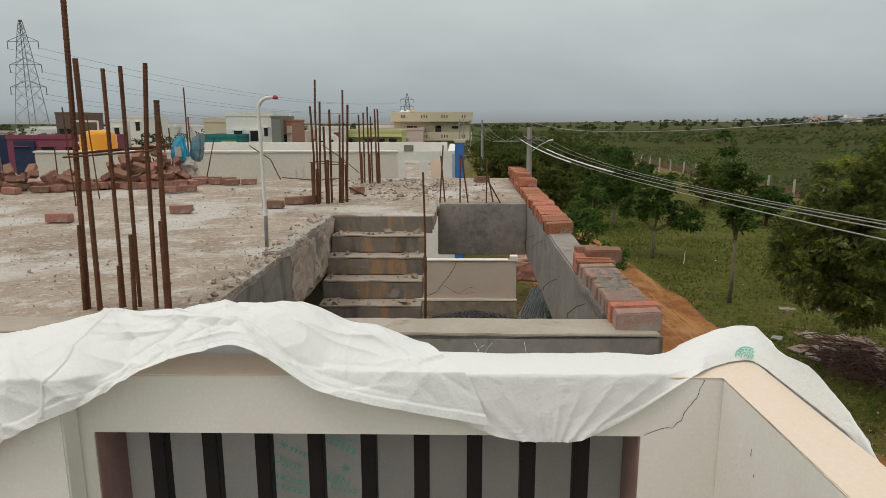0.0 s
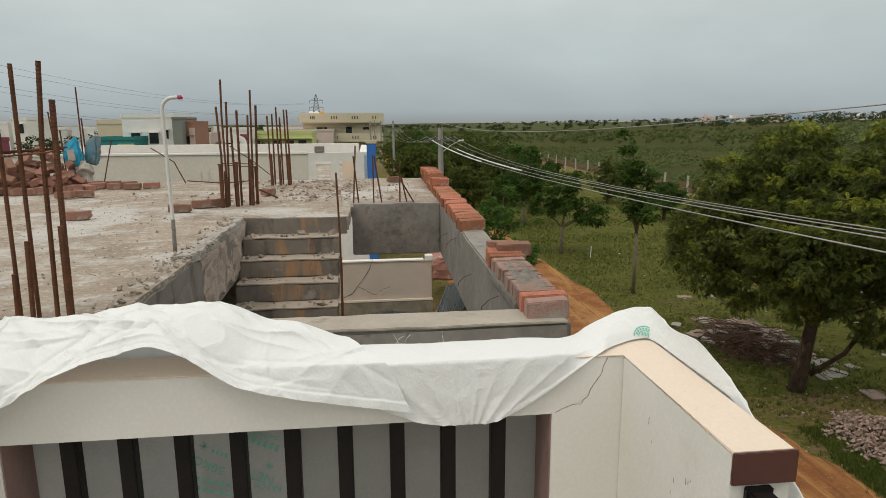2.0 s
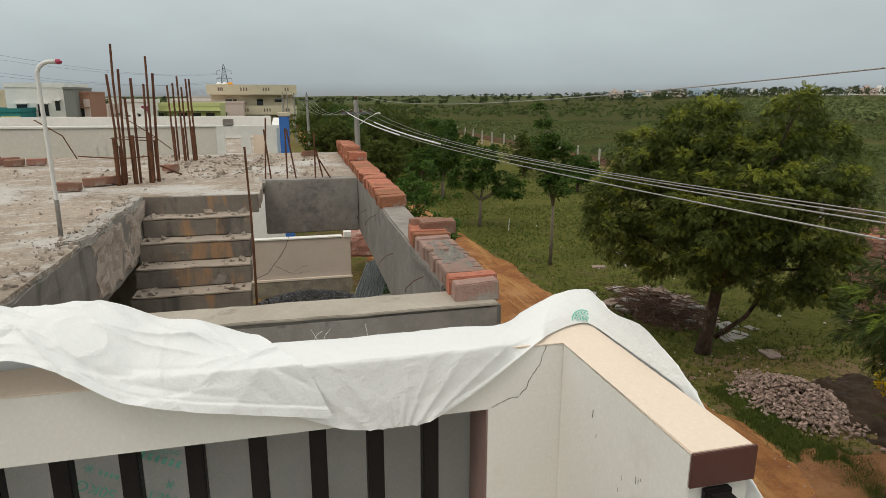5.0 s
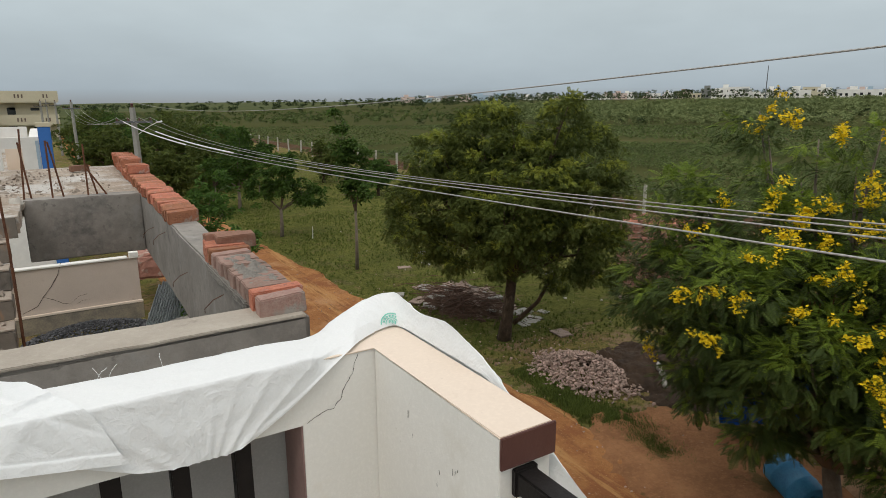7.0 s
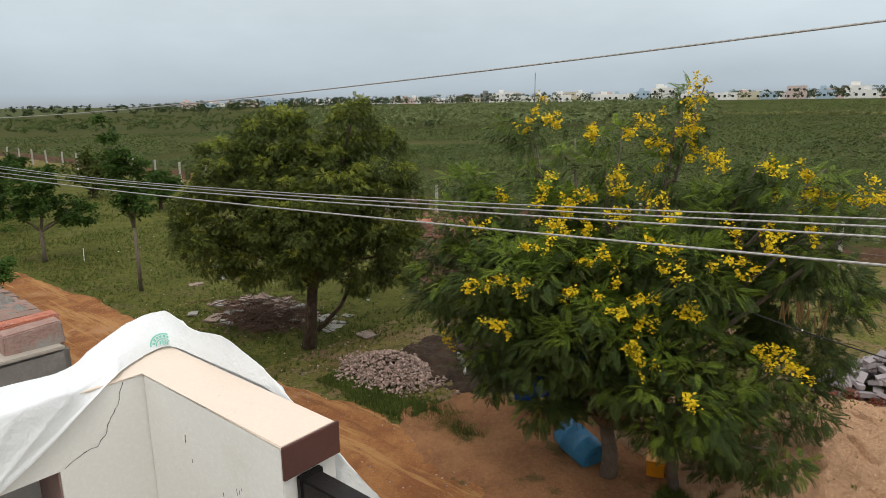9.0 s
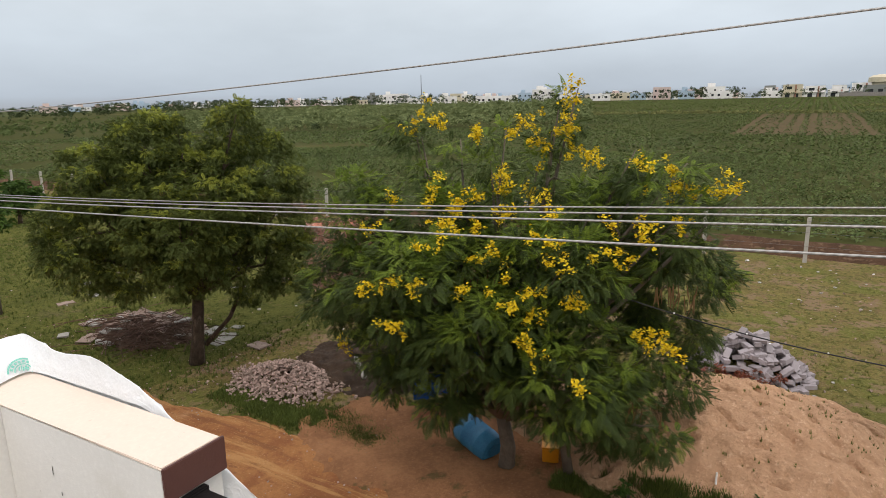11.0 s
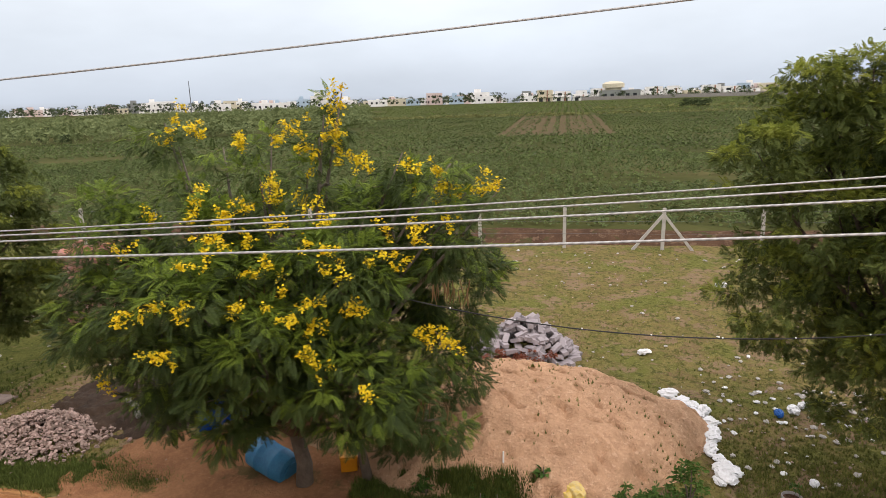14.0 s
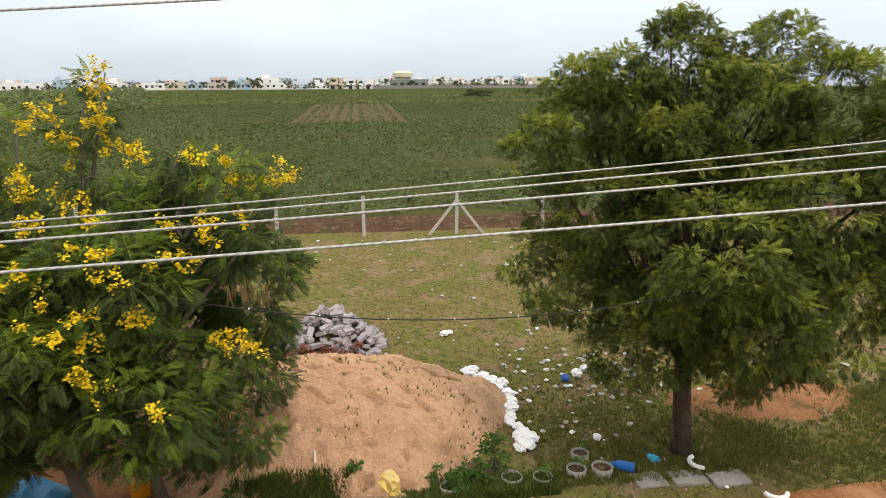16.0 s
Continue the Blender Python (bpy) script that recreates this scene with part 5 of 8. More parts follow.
bar_cluster("cluster of rusted steel bars holding a crumpled bag", [
    ([(-3.95, 8.8, A), (-4.05, 8.85, 4.98)], 0.010), ([(-3.9, 8.85, A), (-3.93, 8.85, 4.75)], 0.010), ([(-3.72, 8.95, A), (-3.72, 8.95, 5.3)], 0.010), ([(-3.65, 8.9, A), (-3.67, 8.9, 4.9)], 0.010),
    ([(-3.55, 9.0, A), (-3.4, 9.1, 4.6)], 0.008), ([(-4.0, 8.75, A), (-4.12, 8.7, 4.35)], 0.008), ([(-3.8, 8.8, A), (-3.86, 8.8, 4.6)], 0.011)])
bar_cluster("thin rusted steel bars beside the brick heap", [
    ([(-3.80, 6.3, A), (-3.83, 6.3, 4.97)], 0.008), ([(-3.89, 6.9, A), (-3.94, 6.9, 4.9)], 0.008), ([(-5.6, 8.9, A), (-5.6, 8.9, 4.5)], 0.009)])
for k, (x0, x1, y, z0, z1) in enumerate(((-0.115, -0.075, 6.5, A, 4.59), (-0.045, -0.10, 6.54, A, 4.48), (0.10, 0.10, 6.5, A, 4.49), (0.20, 0.115, 6.52, A, 4.48), (0.37, 0.375, 6.5, A, 4.45),
                                         (0.47, 0.39, 6.54, A, 4.27), (0.585, 0.38, 6.47, A, 4.24))):
    bar_cluster("thin rusted bar standing in the stairwell beam", [([(x0, y, z0), (x1, y + 0.02, z1)], 0.0075)], group="bars in the stairwell beam")
bar_cluster("tall rusted bar beside the stairs", [([(-0.195, 5.0, 3.0), (-0.19, 5.0, 3.9), (-0.205, 5.02, 4.43)], 0.008), ([(-0.185, 4.85, 3.0), (-0.18, 4.85, 3.78)], 0.008)], group="bars in the stairwell beam")
for pts in ([(-2.5, 9.2, 4.0), (-2.62, 9.15, 4.3), (-2.9, 9.1, 4.5)], [(-2.4, 8.9, 4.06), (-1.9, 8.9, 4.02), (-1.5, 8.8, 4.06)], [(-1.05, 6.5, 4.16), (-0.9, 6.7, 4.05)]):
    bar_cluster("bent rusted bar lying on the roof slab", [(pts, 0.008)], group="bars lying on the roof")

# knotted sack by the stair bar
bm = bmesh.new()
bmesh.ops.create_icosphere(bm, subdivisions=3, radius=0.055, matrix=Matrix.Translation((-0.16, 6.40, 3.98)))
for v in bm.verts:
    v.co += 0.04 * noise.noise_vector(v.co * 22)
tagged(part("sack_scrap", bm, M_SACK), "scrap of crumpled dirty sacking on the beam end", "sack")

# folded cement bags hung on the far bars
def hung_bag(at, tilt, yaw, seed, mat, text, label_panel):
    bm = rough_box(-0.085, 0.085, -0.05, 0.05, 0, 0.36, 0.035, 0.0, 0.02)
    for v in bm.verts:
        u = v.co.z / 0.36
        v.co.x *= 0.72 + 0.5 * math.sin(math.pi * min(1.0, 0.15 + 0.75 * u))
        v.co.y *= 0.6 + 0.5 * math.sin(math.pi * u)
        v.co += 0.016 * noise.noise_vector(v.co * 12 + Vector((seed, 0, 0))) + 0.008 * noise.noise_vector(v.co * 30 + Vector((0, seed, 0)))
        v.co.z += 0.05 * v.co.x / 0.085 * (1 if u > 0.7 else 0)
    ob = part("hung_bag", bm, mat)
    ob.matrix_basis = pose(*at, 0, tilt, yaw)
    tagged(ob, text, "bag", "bags hung on the bars")
    if label_panel:
        bm = rough_box(-0.05, 0.035, -0.073, -0.066, 0.10, 0.24, 0.03, 0.004, 0.002)
        part("label_panel", bm, M_SACK, ob, "pale printed panel on the bag")


hung_bag((-3.755, 8.78, 4.26), -5, 12, 3.0, M_CYAN, "crumpled cyan cement bag hung on steel bars", True)
hung_bag((-3.585, 8.88, 4.30), 9, -20, 8.0, M_BAGDUST, "dusty blue-grey cement bag hung on steel bars", False)
bm = bmesh.new()
bmesh.ops.create_icosphere(bm, subdivisions=4, radius=1, matrix=Matrix.Diagonal((0.09, 0.09, 0.17, 1)))
for v in bm.verts:
    v.co = v.co + 0.06 * noise.noise_vector(v.co * 11) + 0.02 * noise.noise_vector(v.co * 30)
ob = part("cement_sack", bm, M_SACK)
ob.matrix_basis = pose(-3.66, 8.78, 4.15, 0, 0, 0)
tagged(ob, "dirty crumpled cement sack caught between bars", "sack")

# the vent pipe
pipe = thing("vent_pipe", "white plastic vent pipe with a bent top standing in the slab", "pipe", (-1.215, 4.13, SLAB - 0.05))
bm = bmesh.new()
tube(bm, [(0, 0, 0), (0.004, 0, 0.2), (-0.004, 0.0, 0.95)] + [(-0.004 + 0.075 * (1 - math.cos(a)), 0, 0.95 + 0.075 * math.sin(a)) for a in np.linspace(0.15, 1.5, 9)] + [(0.10, 0, 1.026)], 0.0115, 14)
part("tube", bm, M_PVC, pipe, smooth=True)
bm = bmesh.new()
tube(bm, [(0.098, 0, 1.026), (0.112, 0, 1.027), (0.125, 0.002, 1.02)], [0.013, 0.014, 0.008], 12)
bm2 = bmesh.new()
tube(bm2, [(0, 0, 0.04), (0.002, 0, 0.13), (0.004, 0, 0.26)], 0.0128, 14)
part("cement_sleeve", bm2, M_MORTAR, pipe, "cement-smeared foot of the pipe", smooth=True)
part("end_cap", bm, M_PINK, pipe, "pink tape over the pipe's end", smooth=True)

# ---- between the houses: wall, gravel, sheets ----
structure("wall_compound", rough_box(-1.6, 1.58, 15.5, 15.65, 0.40, 1.42, 0.4, 0.003, 0.01), M_PANEL, "cracked pinkish compound wall")
structure("wall_compound_plinth", rough_box(-1.62, 1.60, 15.44, 15.66, 0.0, 0.398, 0.3, 0.008, 0.01), M_PLINTH, "weathered grey plinth of the compound wall")
structure("trim_compound_coping", rough_box(-1.62, 1.38, 15.47, 15.68, 1.421, 1.455, 0.4, 0.003, 0.005), M_WHITE, "white coping on the compound wall")
structure("trim_compound_band", rough_box(-1.62, 1.60, 15.43, 15.49, 0.399, 0.45, 0.3, 0.004, 0.004), M_CAP, "worn yellow band on the compound wall")
structure("wall_compound_post", rough_box(1.42, 1.605, 15.46, 15.68, 1.422, 1.55, 0.3, 0.003, 0.006), M_WHITE, "white stub on the compound wall's end")
compound_face = bpy.data.objects["wall_compound"]
for pts, wide in (([(0.10, 15.495, 1.50), (0.02, 15.495, 1.25), (-0.12, 15.495, 1.02), (-0.30, 15.495, 0.80), (-0.42, 15.495, 0.62), (-0.70, 15.495, 0.50)], 0.009),
                  ([(-0.30, 15.495, 0.80), (-0.12, 15.495, 0.72), (0.06, 15.495, 0.60), (0.2, 15.495, 0.57)], 0.006), ([(0.2, 15.495, 0.60), (0.35, 15.495, 0.72), (0.52, 15.495, 0.75)], 0.005), ([(0.3, 15.495, 0.55), (0.42, 15.495, 0.62), (0.55, 15.495, 0.60)], 0.005)):
    crack("crack", pts, (0, -1, 0), wide, "dark crack in the wall").parent = compound_face
spots = []
for k in range(3200):
    a, q = rng.uniform(0, 6.28), math.sqrt(rng.random())
    x, y = 0.5 + 1.3 * q * math.cos(a), 14.75 + 0.7 * q * math.sin(a)
    spots.append((x, y, 0.36 * (1 - q) ** 0.6 * rng.random() ** 0.3, rng.uniform(0.02, 0.045)))
tagged(stones("gravel_heap", spots, M_GRAVEL, None, "heap of dark gravel before the compound wall", "stuff", 15), category="gravel")
for k in range(4):
    bm = bmesh.new()
    prev = None
    for i in range(49):
        x = i * 0.0115
        z = 0.018 * math.sin(i * 1.05)
        cur = (bm.verts.new((x, 0, z)), bm.verts.new((x, 1.7, z)))
        if prev:
            bm.faces.new((prev[0], cur[0], cur[1], prev[1]))
        prev = cur
    bmesh.ops.solidify(bm, geom=bm.faces[:], thickness=0.002)
    ob = part("corrugated_sheet", bm, M_SHEET)
    ob.matrix_basis = pose(1.34 + 0.13 * k, 13.0 + 0.05 * k, 0.602, 48 + 5 * k, 22, -12 + 6 * k) @ Matrix.Diagonal((0.7, 0.55, 1, 1))
    tagged(ob, "grey corrugated steel sheet leaning on the ground", "metal sheet", "corrugated sheets")
structure("wall_low_plinth", rough_box(1.5, 2.3, 12.85, 13.9, 0.0, 0.6, 0.3, 0.01, 0.02), M_BEAM, "low grey masonry base under the steel sheets")
structure("roof_low_red", rough_box(1.62, 3.0, 16.2, 18.2, 0.7, 1.3, 0.2, 0.04, 0.06), M_BRICKLOOSE, "low faded red outhouse beyond the compound wall", "outhouse")

# ---- the white house next along the road ----
NY = 18.0
nh = thing("white_house", "low white house with a plain roof parapet", "house", (0, 0, 0))
part("wall", rough_box(-11.95, -1.6, NY, NY + 0.2, 0, 3.99, 2.0, 0.002, 0.01), M_PARAPET, nh)
part("coping", rough_box(-11.98, -1.6, NY - 0.03, NY + 0.24, 3.992, 4.05, 2.0, 0.002, 0.01), M_FACADE, nh)
bm = bmesh.new()
box(bm, -1.599, -1.39, NY + 0.01, NY + 0.2, 0, 4.03)
for x0, x1 in ((-1.39, -0.98), (-0.74, -0.33)):
    box(bm, x0, x1, NY + 0.01, NY + 0.2, 3.78, 4.03)
    box(bm, x0, x1, NY + 0.01, NY + 0.2, 0, 3.27)
box(bm, -0.98, -0.74, NY + 0.01, NY + 0.2, 0, 4.03)
box(bm, -0.33, 0.02, NY + 0.01, NY + 0.2, 0, 4.03)
part("stair_head_wall", bm, M_FACADE, nh)
part("stair_wall", rough_box(-0.72, -0.30, NY + 1.4, NY + 1.5, 3.16, 3.75, 2.0, 0.002, 0.01), M_CAP, nh, "tan inner wall of the stair head")
part("side_wall", rough_box(-0.2, 0.02, NY + 0.21, NY + 9, 0, 3.95, 2.0, 0.002, 0.01), M_FACADE, nh)
part("roof", rough_box(-14.4, -0.21, NY + 0.21, NY + 9, 3.0, 3.15, 3.0, 0.002, 0.01), M_SLAB, nh)
part("rear_parapet", rough_box(-11.5, -0.3, NY + 8.8, NY + 9, 3.16, 4.02, 3.0, 0.002, 0.01), M_FACADE, nh)
part("blue_pillar", rough_box(0.03, 0.29, NY - 0.05, NY + 0.25, 0, 4.26, 2.0, 0.002, 0.01), M_BLUEP, nh, "bright blue painted pillar")
part("pillar_top", rough_box(0.0, 0.32, NY - 0.06, NY + 0.3, 4.262, 4.36, 2.0, 0.004, 0.01), M_CREAM, nh)
part("roof_post", rough_box(-1.41, -1.15, NY - 0.01, NY + 0.22, 4.035, 4.20, 2.0, 0.004, 0.01), M_BEAM, nh, "grey masonry block on the parapet")
part("blue_stripe", rough_box(-0.05, 0.018, NY - 0.008, NY + 0.005, 3.25, 3.95, 2.0, 0.001, 0.002), M_PALEBLUE, nh, "pale blue edge stripe")

# satellite dish on that roof
dish = thing("satellite_dish", "white satellite dish on a neighbouring roof", "satellite dish", (-5.2, NY + 9.2, 3.15))
bm = bmesh.new()
rings = [[bm.verts.new((q * math.cos(a), -0.28 * q * q, q * math.sin(a))) for a in (6.2832 * k / 24 for k in range(24))] for q in (0.06, 0.14, 0.22, 0.31)]
for a, b in zip(rings, rings[1:]):
    for k in range(24):
        bm.faces.new((a[k], a[(k + 1) % 24], b[(k + 1) % 24], b[k]))
bm.faces.new(rings[0])
bmesh.ops.solidify(bm, geom=bm.faces[:], thickness=0.012)
bmesh.ops.transform(bm, matrix=Matrix.Translation((0, 0, 0.92)) @ Euler((radians(-25), 0, radians(15))).to_matrix().to_4x4(), verts=bm.verts)
part("reflector", bm, M_FACADE, dish, smooth=True)
bm = bmesh.new()
tube(bm, [(0, 0.05, 0), (0, 0.05, 0.9)], 0.025, 8)
part("mast", bm, M_STEELGREY, dish)
bm = bmesh.new()
tube(bm, [(0, 0, 0.68), (0.02, -0.34, 1.0)], 0.012, 6)
part("feed_arm", bm, M_STEELGREY, dish)

# orange water tank on that roof
tank = thing("water_tank", "orange plastic water tank on a neighbouring roof", "water tank", (-11.75, 21.0, 2.98))
bm = bmesh.new()
tube(bm, [(0, 0, 0.6), (0, 0, 0.65), (0, 0, 0.9), (0, 0, 0.92), (0, 0, 1.2), (0, 0, 1.22), (0, 0, 1.45), (0, 0, 1.56), (0, 0, 1.62)], [0.5, 0.56, 0.57, 0.55, 0.57, 0.55, 0.56, 0.42, 0.2], 24)
part("barrel", bm, M_ORANGE, tank, smooth=True)
part("stand", rough_box(-0.5, 0.5, -0.5, 0.5, 0, 0.6, 0.4, 0.004, 0.01), M_BEAM, tank, "grey masonry stand")
frame_bm = bmesh.new()
for a, b in (((-1.0, 0.3, 0), (-1.0, 0.3, 1.9)), ((-0.3, 0.6, 0), (-0.3, 0.6, 1.9)), ((-1.0, 0.3, 1.9), (-0.3, 0.6, 1.9)), ((-1.0, 0.3, 1.2), (0, 0, 1.2))):
    tube(frame_bm, [a, b], 0.035, 6)
part("pipe_frame", frame_bm, M_PVC, tank, "white pipe frame beside the tank")


# ---- houses farther off ----
def house(name, label, x0, x1, y0, depth, height, mat, rows=(), group="houses across the plots", parapet=0.35, slabs=(), base=0.0, yaw=0.0, accent=None):
    """A flat-roofed house facing -y. rows: window rows as (height, window width, window height, places along the front from 0 to 1)."""
    w = x1 - x0
    t = thing(name, label, "house", ((x0 + x1) / 2, y0, base), yaw, group)
    bm = bmesh.new()
    box(bm, -w / 2, w / 2, 0, depth, 0, height)
    part("wall", bm, mat, t)
    bm = bmesh.new()
    th = min(0.3, 0.03 * w + 0.1)
    for a, b, c, d in ((-w / 2 - 0.05, w / 2 + 0.05, -0.06, th), (-w / 2 - 0.05, w / 2 + 0.05, depth - th, depth + 0.05), (-w / 2 - 0.05, -w / 2 + th, th, depth - th), (w / 2 - th, w / 2 + 0.05, th, depth - th)):
        box(bm, a, b, c, d, height + 0.002, height + parapet)
    part("parapet", bm, mat, t)
    for z in slabs:
        bm = bmesh.new()
        box(bm, -w / 2 - 0.3, w / 2 + 0.3, -0.9, -0.002, z, z + 0.12)
        part("balcony", bm, mat, t)
    for z, ww, wh, places in rows:
        for p in places:
            bm = bmesh.new()
            cx = -w / 2 + p * w
            box(bm, cx - ww / 2, cx + ww / 2, -0.03, 0.05, z, z + wh)
            win = part("window", bm, M_GLASS, t)
            bm = bmesh.new()
            box(bm, cx - ww / 2 - 0.12, cx + ww / 2 + 0.12, -0.4, -0.032, z + wh + 0.02, z + wh + 0.12)
            part("sunshade", bm, mat, win)
    if group == "houses at the far edge of the field" and int(w * 10) % 2:
        bm = bmesh.new()
        box(bm, -w * 0.3, w * 0.05, depth * 0.3, depth * 0.7, height, height + 2.4)
        part("stair_room", bm, mat, t)
    if accent:
        bm = bmesh.new()
        box(bm, -w / 2 + accent[1] * w, -w / 2 + accent[2] * w, -0.25, -0.002, 0, height * accent[3])
        part("painted_bay", bm, accent[0], t)
    return t


cream = house("apartment_building", "three-storey cream apartment building with long balconies", -10.5, 2.5, 110, 12, 6.05, M_CREAM,
              ((3.92, 1.0, 0.95, (0.21, 0.58)), (4.60, 0.6, 0.28, (0.28, 0.59)), (4.45, 1.1, 0.42, (0.80,)), (1.35, 1.0, 0.95, (0.2, 0.58)), (1.80, 0.9, 0.35, (0.31, 0.80))), "", 1.0, base=-0.6)
for z0, z1 in ((2.40, 2.6), (5.55, 6.0)):
    bm = bmesh.new()
    box(bm, -6.75, 6.75, -1.4, -0.002, z0, z0 + 0.14)
    part("balcony_slab", bm, M_CREAM, cream)
bm = bmesh.new()
box(bm, -6.75, 6.75, -1.45, -1.3, 2.50, 3.88)
part("balcony_front", bm, M_CREAM, cream)
bm = bmesh.new()
box(bm, -6.9, 6.9, -1.45, -1.3, 5.70, 7.15)
part("roof_balustrade", bm, M_CREAM, cream)
for k in range(14):
    for zz in (2.95, 6.20):
        u = (0.14 + 0.02 * (k % 3)) if k < 3 else (0.38 + 0.03 * (k % 3)) if k < 6 else (0.62 + 0.03 * (k % 3)) if k < 9 else (0.86 + 0.03 * (k % 2))
        if k in (11, 12, 13):
            continue
        bm = bmesh.new()
        box(bm, -7.1 + u * 14.2 - 0.09, -7.1 + u * 14.2 + 0.09, -1.475, -1.455, zz, zz + 0.5)
        part("balustrade_slot", bm, M_TAUPE, cream)
for x, mm in ((-5.3, M_FACADE), (-4.4, M_FACADE), (-3.6, M_ORANGE)):
    bm = bmesh.new()
    tube(bm, [(x, 3, 6.3), (x, 3, 7.3), (x, 3, 7.6)], [0.5, 0.5, 0.2], 10)
    part("roof_tank", bm, mm, cream)

house("white_villa", "white two-storey house with a dark bay", -25.0, -19.9, 70, 8, 5.55, M_FACADE, ((2.9, 0.9, 1.1, (0.25, 0.6)), (3.4, 0.4, 0.9, (0.85,))), parapet=0.4)
house("grey_bay_house", "grey end bay of a two-storey house", -19.75, -18.8, 69, 6, 5.4, M_GREYF, parapet=0.2)
house("brown_bay_house", "two-storey house with brown and orange bays", -18.95, -17.95, 70.5, 6, 5.0, M_TERRACOTTA, ((2.6, 0.8, 1.0, (0.5,)),), parapet=0.2, accent=(M_FACADE2, 0.5, 1.0, 0.9))
house("cream_small_house", "cream two-storey house with a roof stair", -29.0, -25.3, 74, 7, 4.9, M_CREAM, ((2.4, 0.8, 1.0, (0.3,)), (2.8, 1.0, 0.5, (0.7,))), parapet=0.5)
house("lime_house", "lime green single-storey house", -14.9, -7.0, 84, 8, 3.6, M_LIME, ((1.6, 1.0, 1.2, (0.12, 0.45, 0.65, 0.85)),), parapet=0.35, slabs=(3.0,))
house("teal_gate_house", "small house with teal and magenta bays", -26.3, -22.6, 66, 5, 3.35, M_TEAL, ((1.6, 0.7, 0.9, (0.3,)),), accent=(M_LIME, 0.6, 1.0, 0.9))
house("white_terrace_house", "plain white house with a flat roof", -16.9, -14.0, 78, 7, 4.1, M_FACADE, ((1.8, 0.9, 0.9, (0.3, 0.7)),), accent=(M_MAGENTA, 0.75, 1.0, 0.9))
house("magenta_house", "low house painted magenta and navy", -41.0, -33.5, 58, 7, 3.4, M_MAGENTA, ((1.7, 1.2, 1.0, (0.2, 0.5, 0.8)),), accent=(M_NAVY, 0.1, 0.35, 0.95))
house("navy_house", "low house with pale and navy stripes", -50.0, -41.5, 60, 7, 3.3, M_NAVY, ((1.7, 1.2, 1.0, (0.3, 0.7)),), accent=(M_PALEBLUE, 0.4, 0.8, 0.5))
house("brown_tower_house", "brown three-storey house among low roofs", -62.5, -59.4, 100, 8, 6.2, M_TAUPE, ((3.0, 1.0, 1.0, (0.3, 0.7)),))
house("white_tall_house", "white two-storey house beyond the trees", -49.7, -47.3, 92, 8, 5.0, M_FACADE, ((3.2, 0.7, 1.0, (0.4,)),), parapet=0.4)
house("white_tall_house", "white narrow two-storey house beyond the trees", -46.3, -44.4, 91, 8, 5.5, M_FACADE, ((3.8, 0.6, 1.2, (0.6,)),), parapet=0.4)
hr = random.Random(21)
for k in range(26):
    x = hr.uniform(-120, -14)
    y0 = hr.uniform(95, 210)
    if x / y0 > -0.12:
        continue
    w = hr.uniform(6, 13)
    house("distant_house", "small flat-roofed house in the distant colony", x, x + w, y0, 8, hr.uniform(2.9, 4.3), hr.choice([M_FACADE, M_FACADE, M_CREAM, M_FACADE2, M_PALEBLUE]),
          ((1.4, 1.0, 1.0, (0.25, 0.7)),), "houses of the distant colony")

# the town on the horizon beyond the field
for k in range(250):
    az = radians(hr.uniform(28, 116))
    near = az > radians(52)
    d = hr.uniform(335, 600) if near else hr.uniform(520, 660)
    if az > radians(86):
        d = hr.uniform(440, 620)
    x, y0 = d * math.sin(az), d * math.cos(az)
    w = hr.uniform(6, 12)
    h = (hr.uniform(5.0, 6.6) if hr.random() < 0.28 else hr.uniform(3.0, 4.2)) * (1.0 if near else 0.75) * (1.25 if az > radians(86) else 1.0)
    m = hr.choice([M_FACADE] * 5 + [M_CREAM, M_FACADE2, M_FACADE2, M_GREYF, M_PALEBLUE])
    rows = ((1.2, 1.0, 1.2, (0.12, 0.4, 0.8)), (h - 1.9, 1.0, 1.0, (0.15, 0.55, 0.85))) if h > 5.5 else ((1.4, 1.1, 1.1, (0.2, 0.45, 0.8)),)
    house("town_house", "pale flat-roofed house at the field's far edge", x - w / 2, x + w / 2, y0, 8, h, m, rows, "houses at the far edge of the field", 0.5, base=rise(x) - 0.1, yaw=-math.degrees(az))
for k in range(17):
    y0, h = 12.0 - 10.6 * k, (6.4, 5.4, 3.6)[(k * 7) % 3]
    if k == 4:
        continue
    house("row_house", "white row house with a shaded balcony behind the compound wall", 400.0 - 4.6, 400.0 + 4.6, y0, 9, h, M_FACADE if k % 4 else M_CREAM, ((0.3, 2.2, 2.0, (0.25, 0.7)), (h - 1.8, 2.6, 1.4, (0.32,))),
          "row houses at the far edge of the field", 0.7, slabs=(2.75,), base=5.5, yaw=-90.0, accent=(M_TERRACOTTA, 0.62, 0.70, 1.08))
tank = thing("domed_hall", "grey hall with a round pale yellow drum on its roof", "hall", (385, -31, 5.5), -90)
bm = bmesh.new()
box(bm, -11, 11, 0, 14, 0, 5.6)
part("wall", bm, M_GREYF, tank)
bm = bmesh.new()
tube(bm, [(-3.5, 7, 5.602), (-3.5, 7, 6.8), (-3.5, 7, 7.0), (-3.5, 7, 9.2), (-3.5, 7, 10.2), (-3.5, 7, 10.7)], [4.6, 4.6, 6.2, 6.2, 4.6, 1.5], 20)
part("drum", bm, M_CREAM, tank, "round pale yellow roof drum")
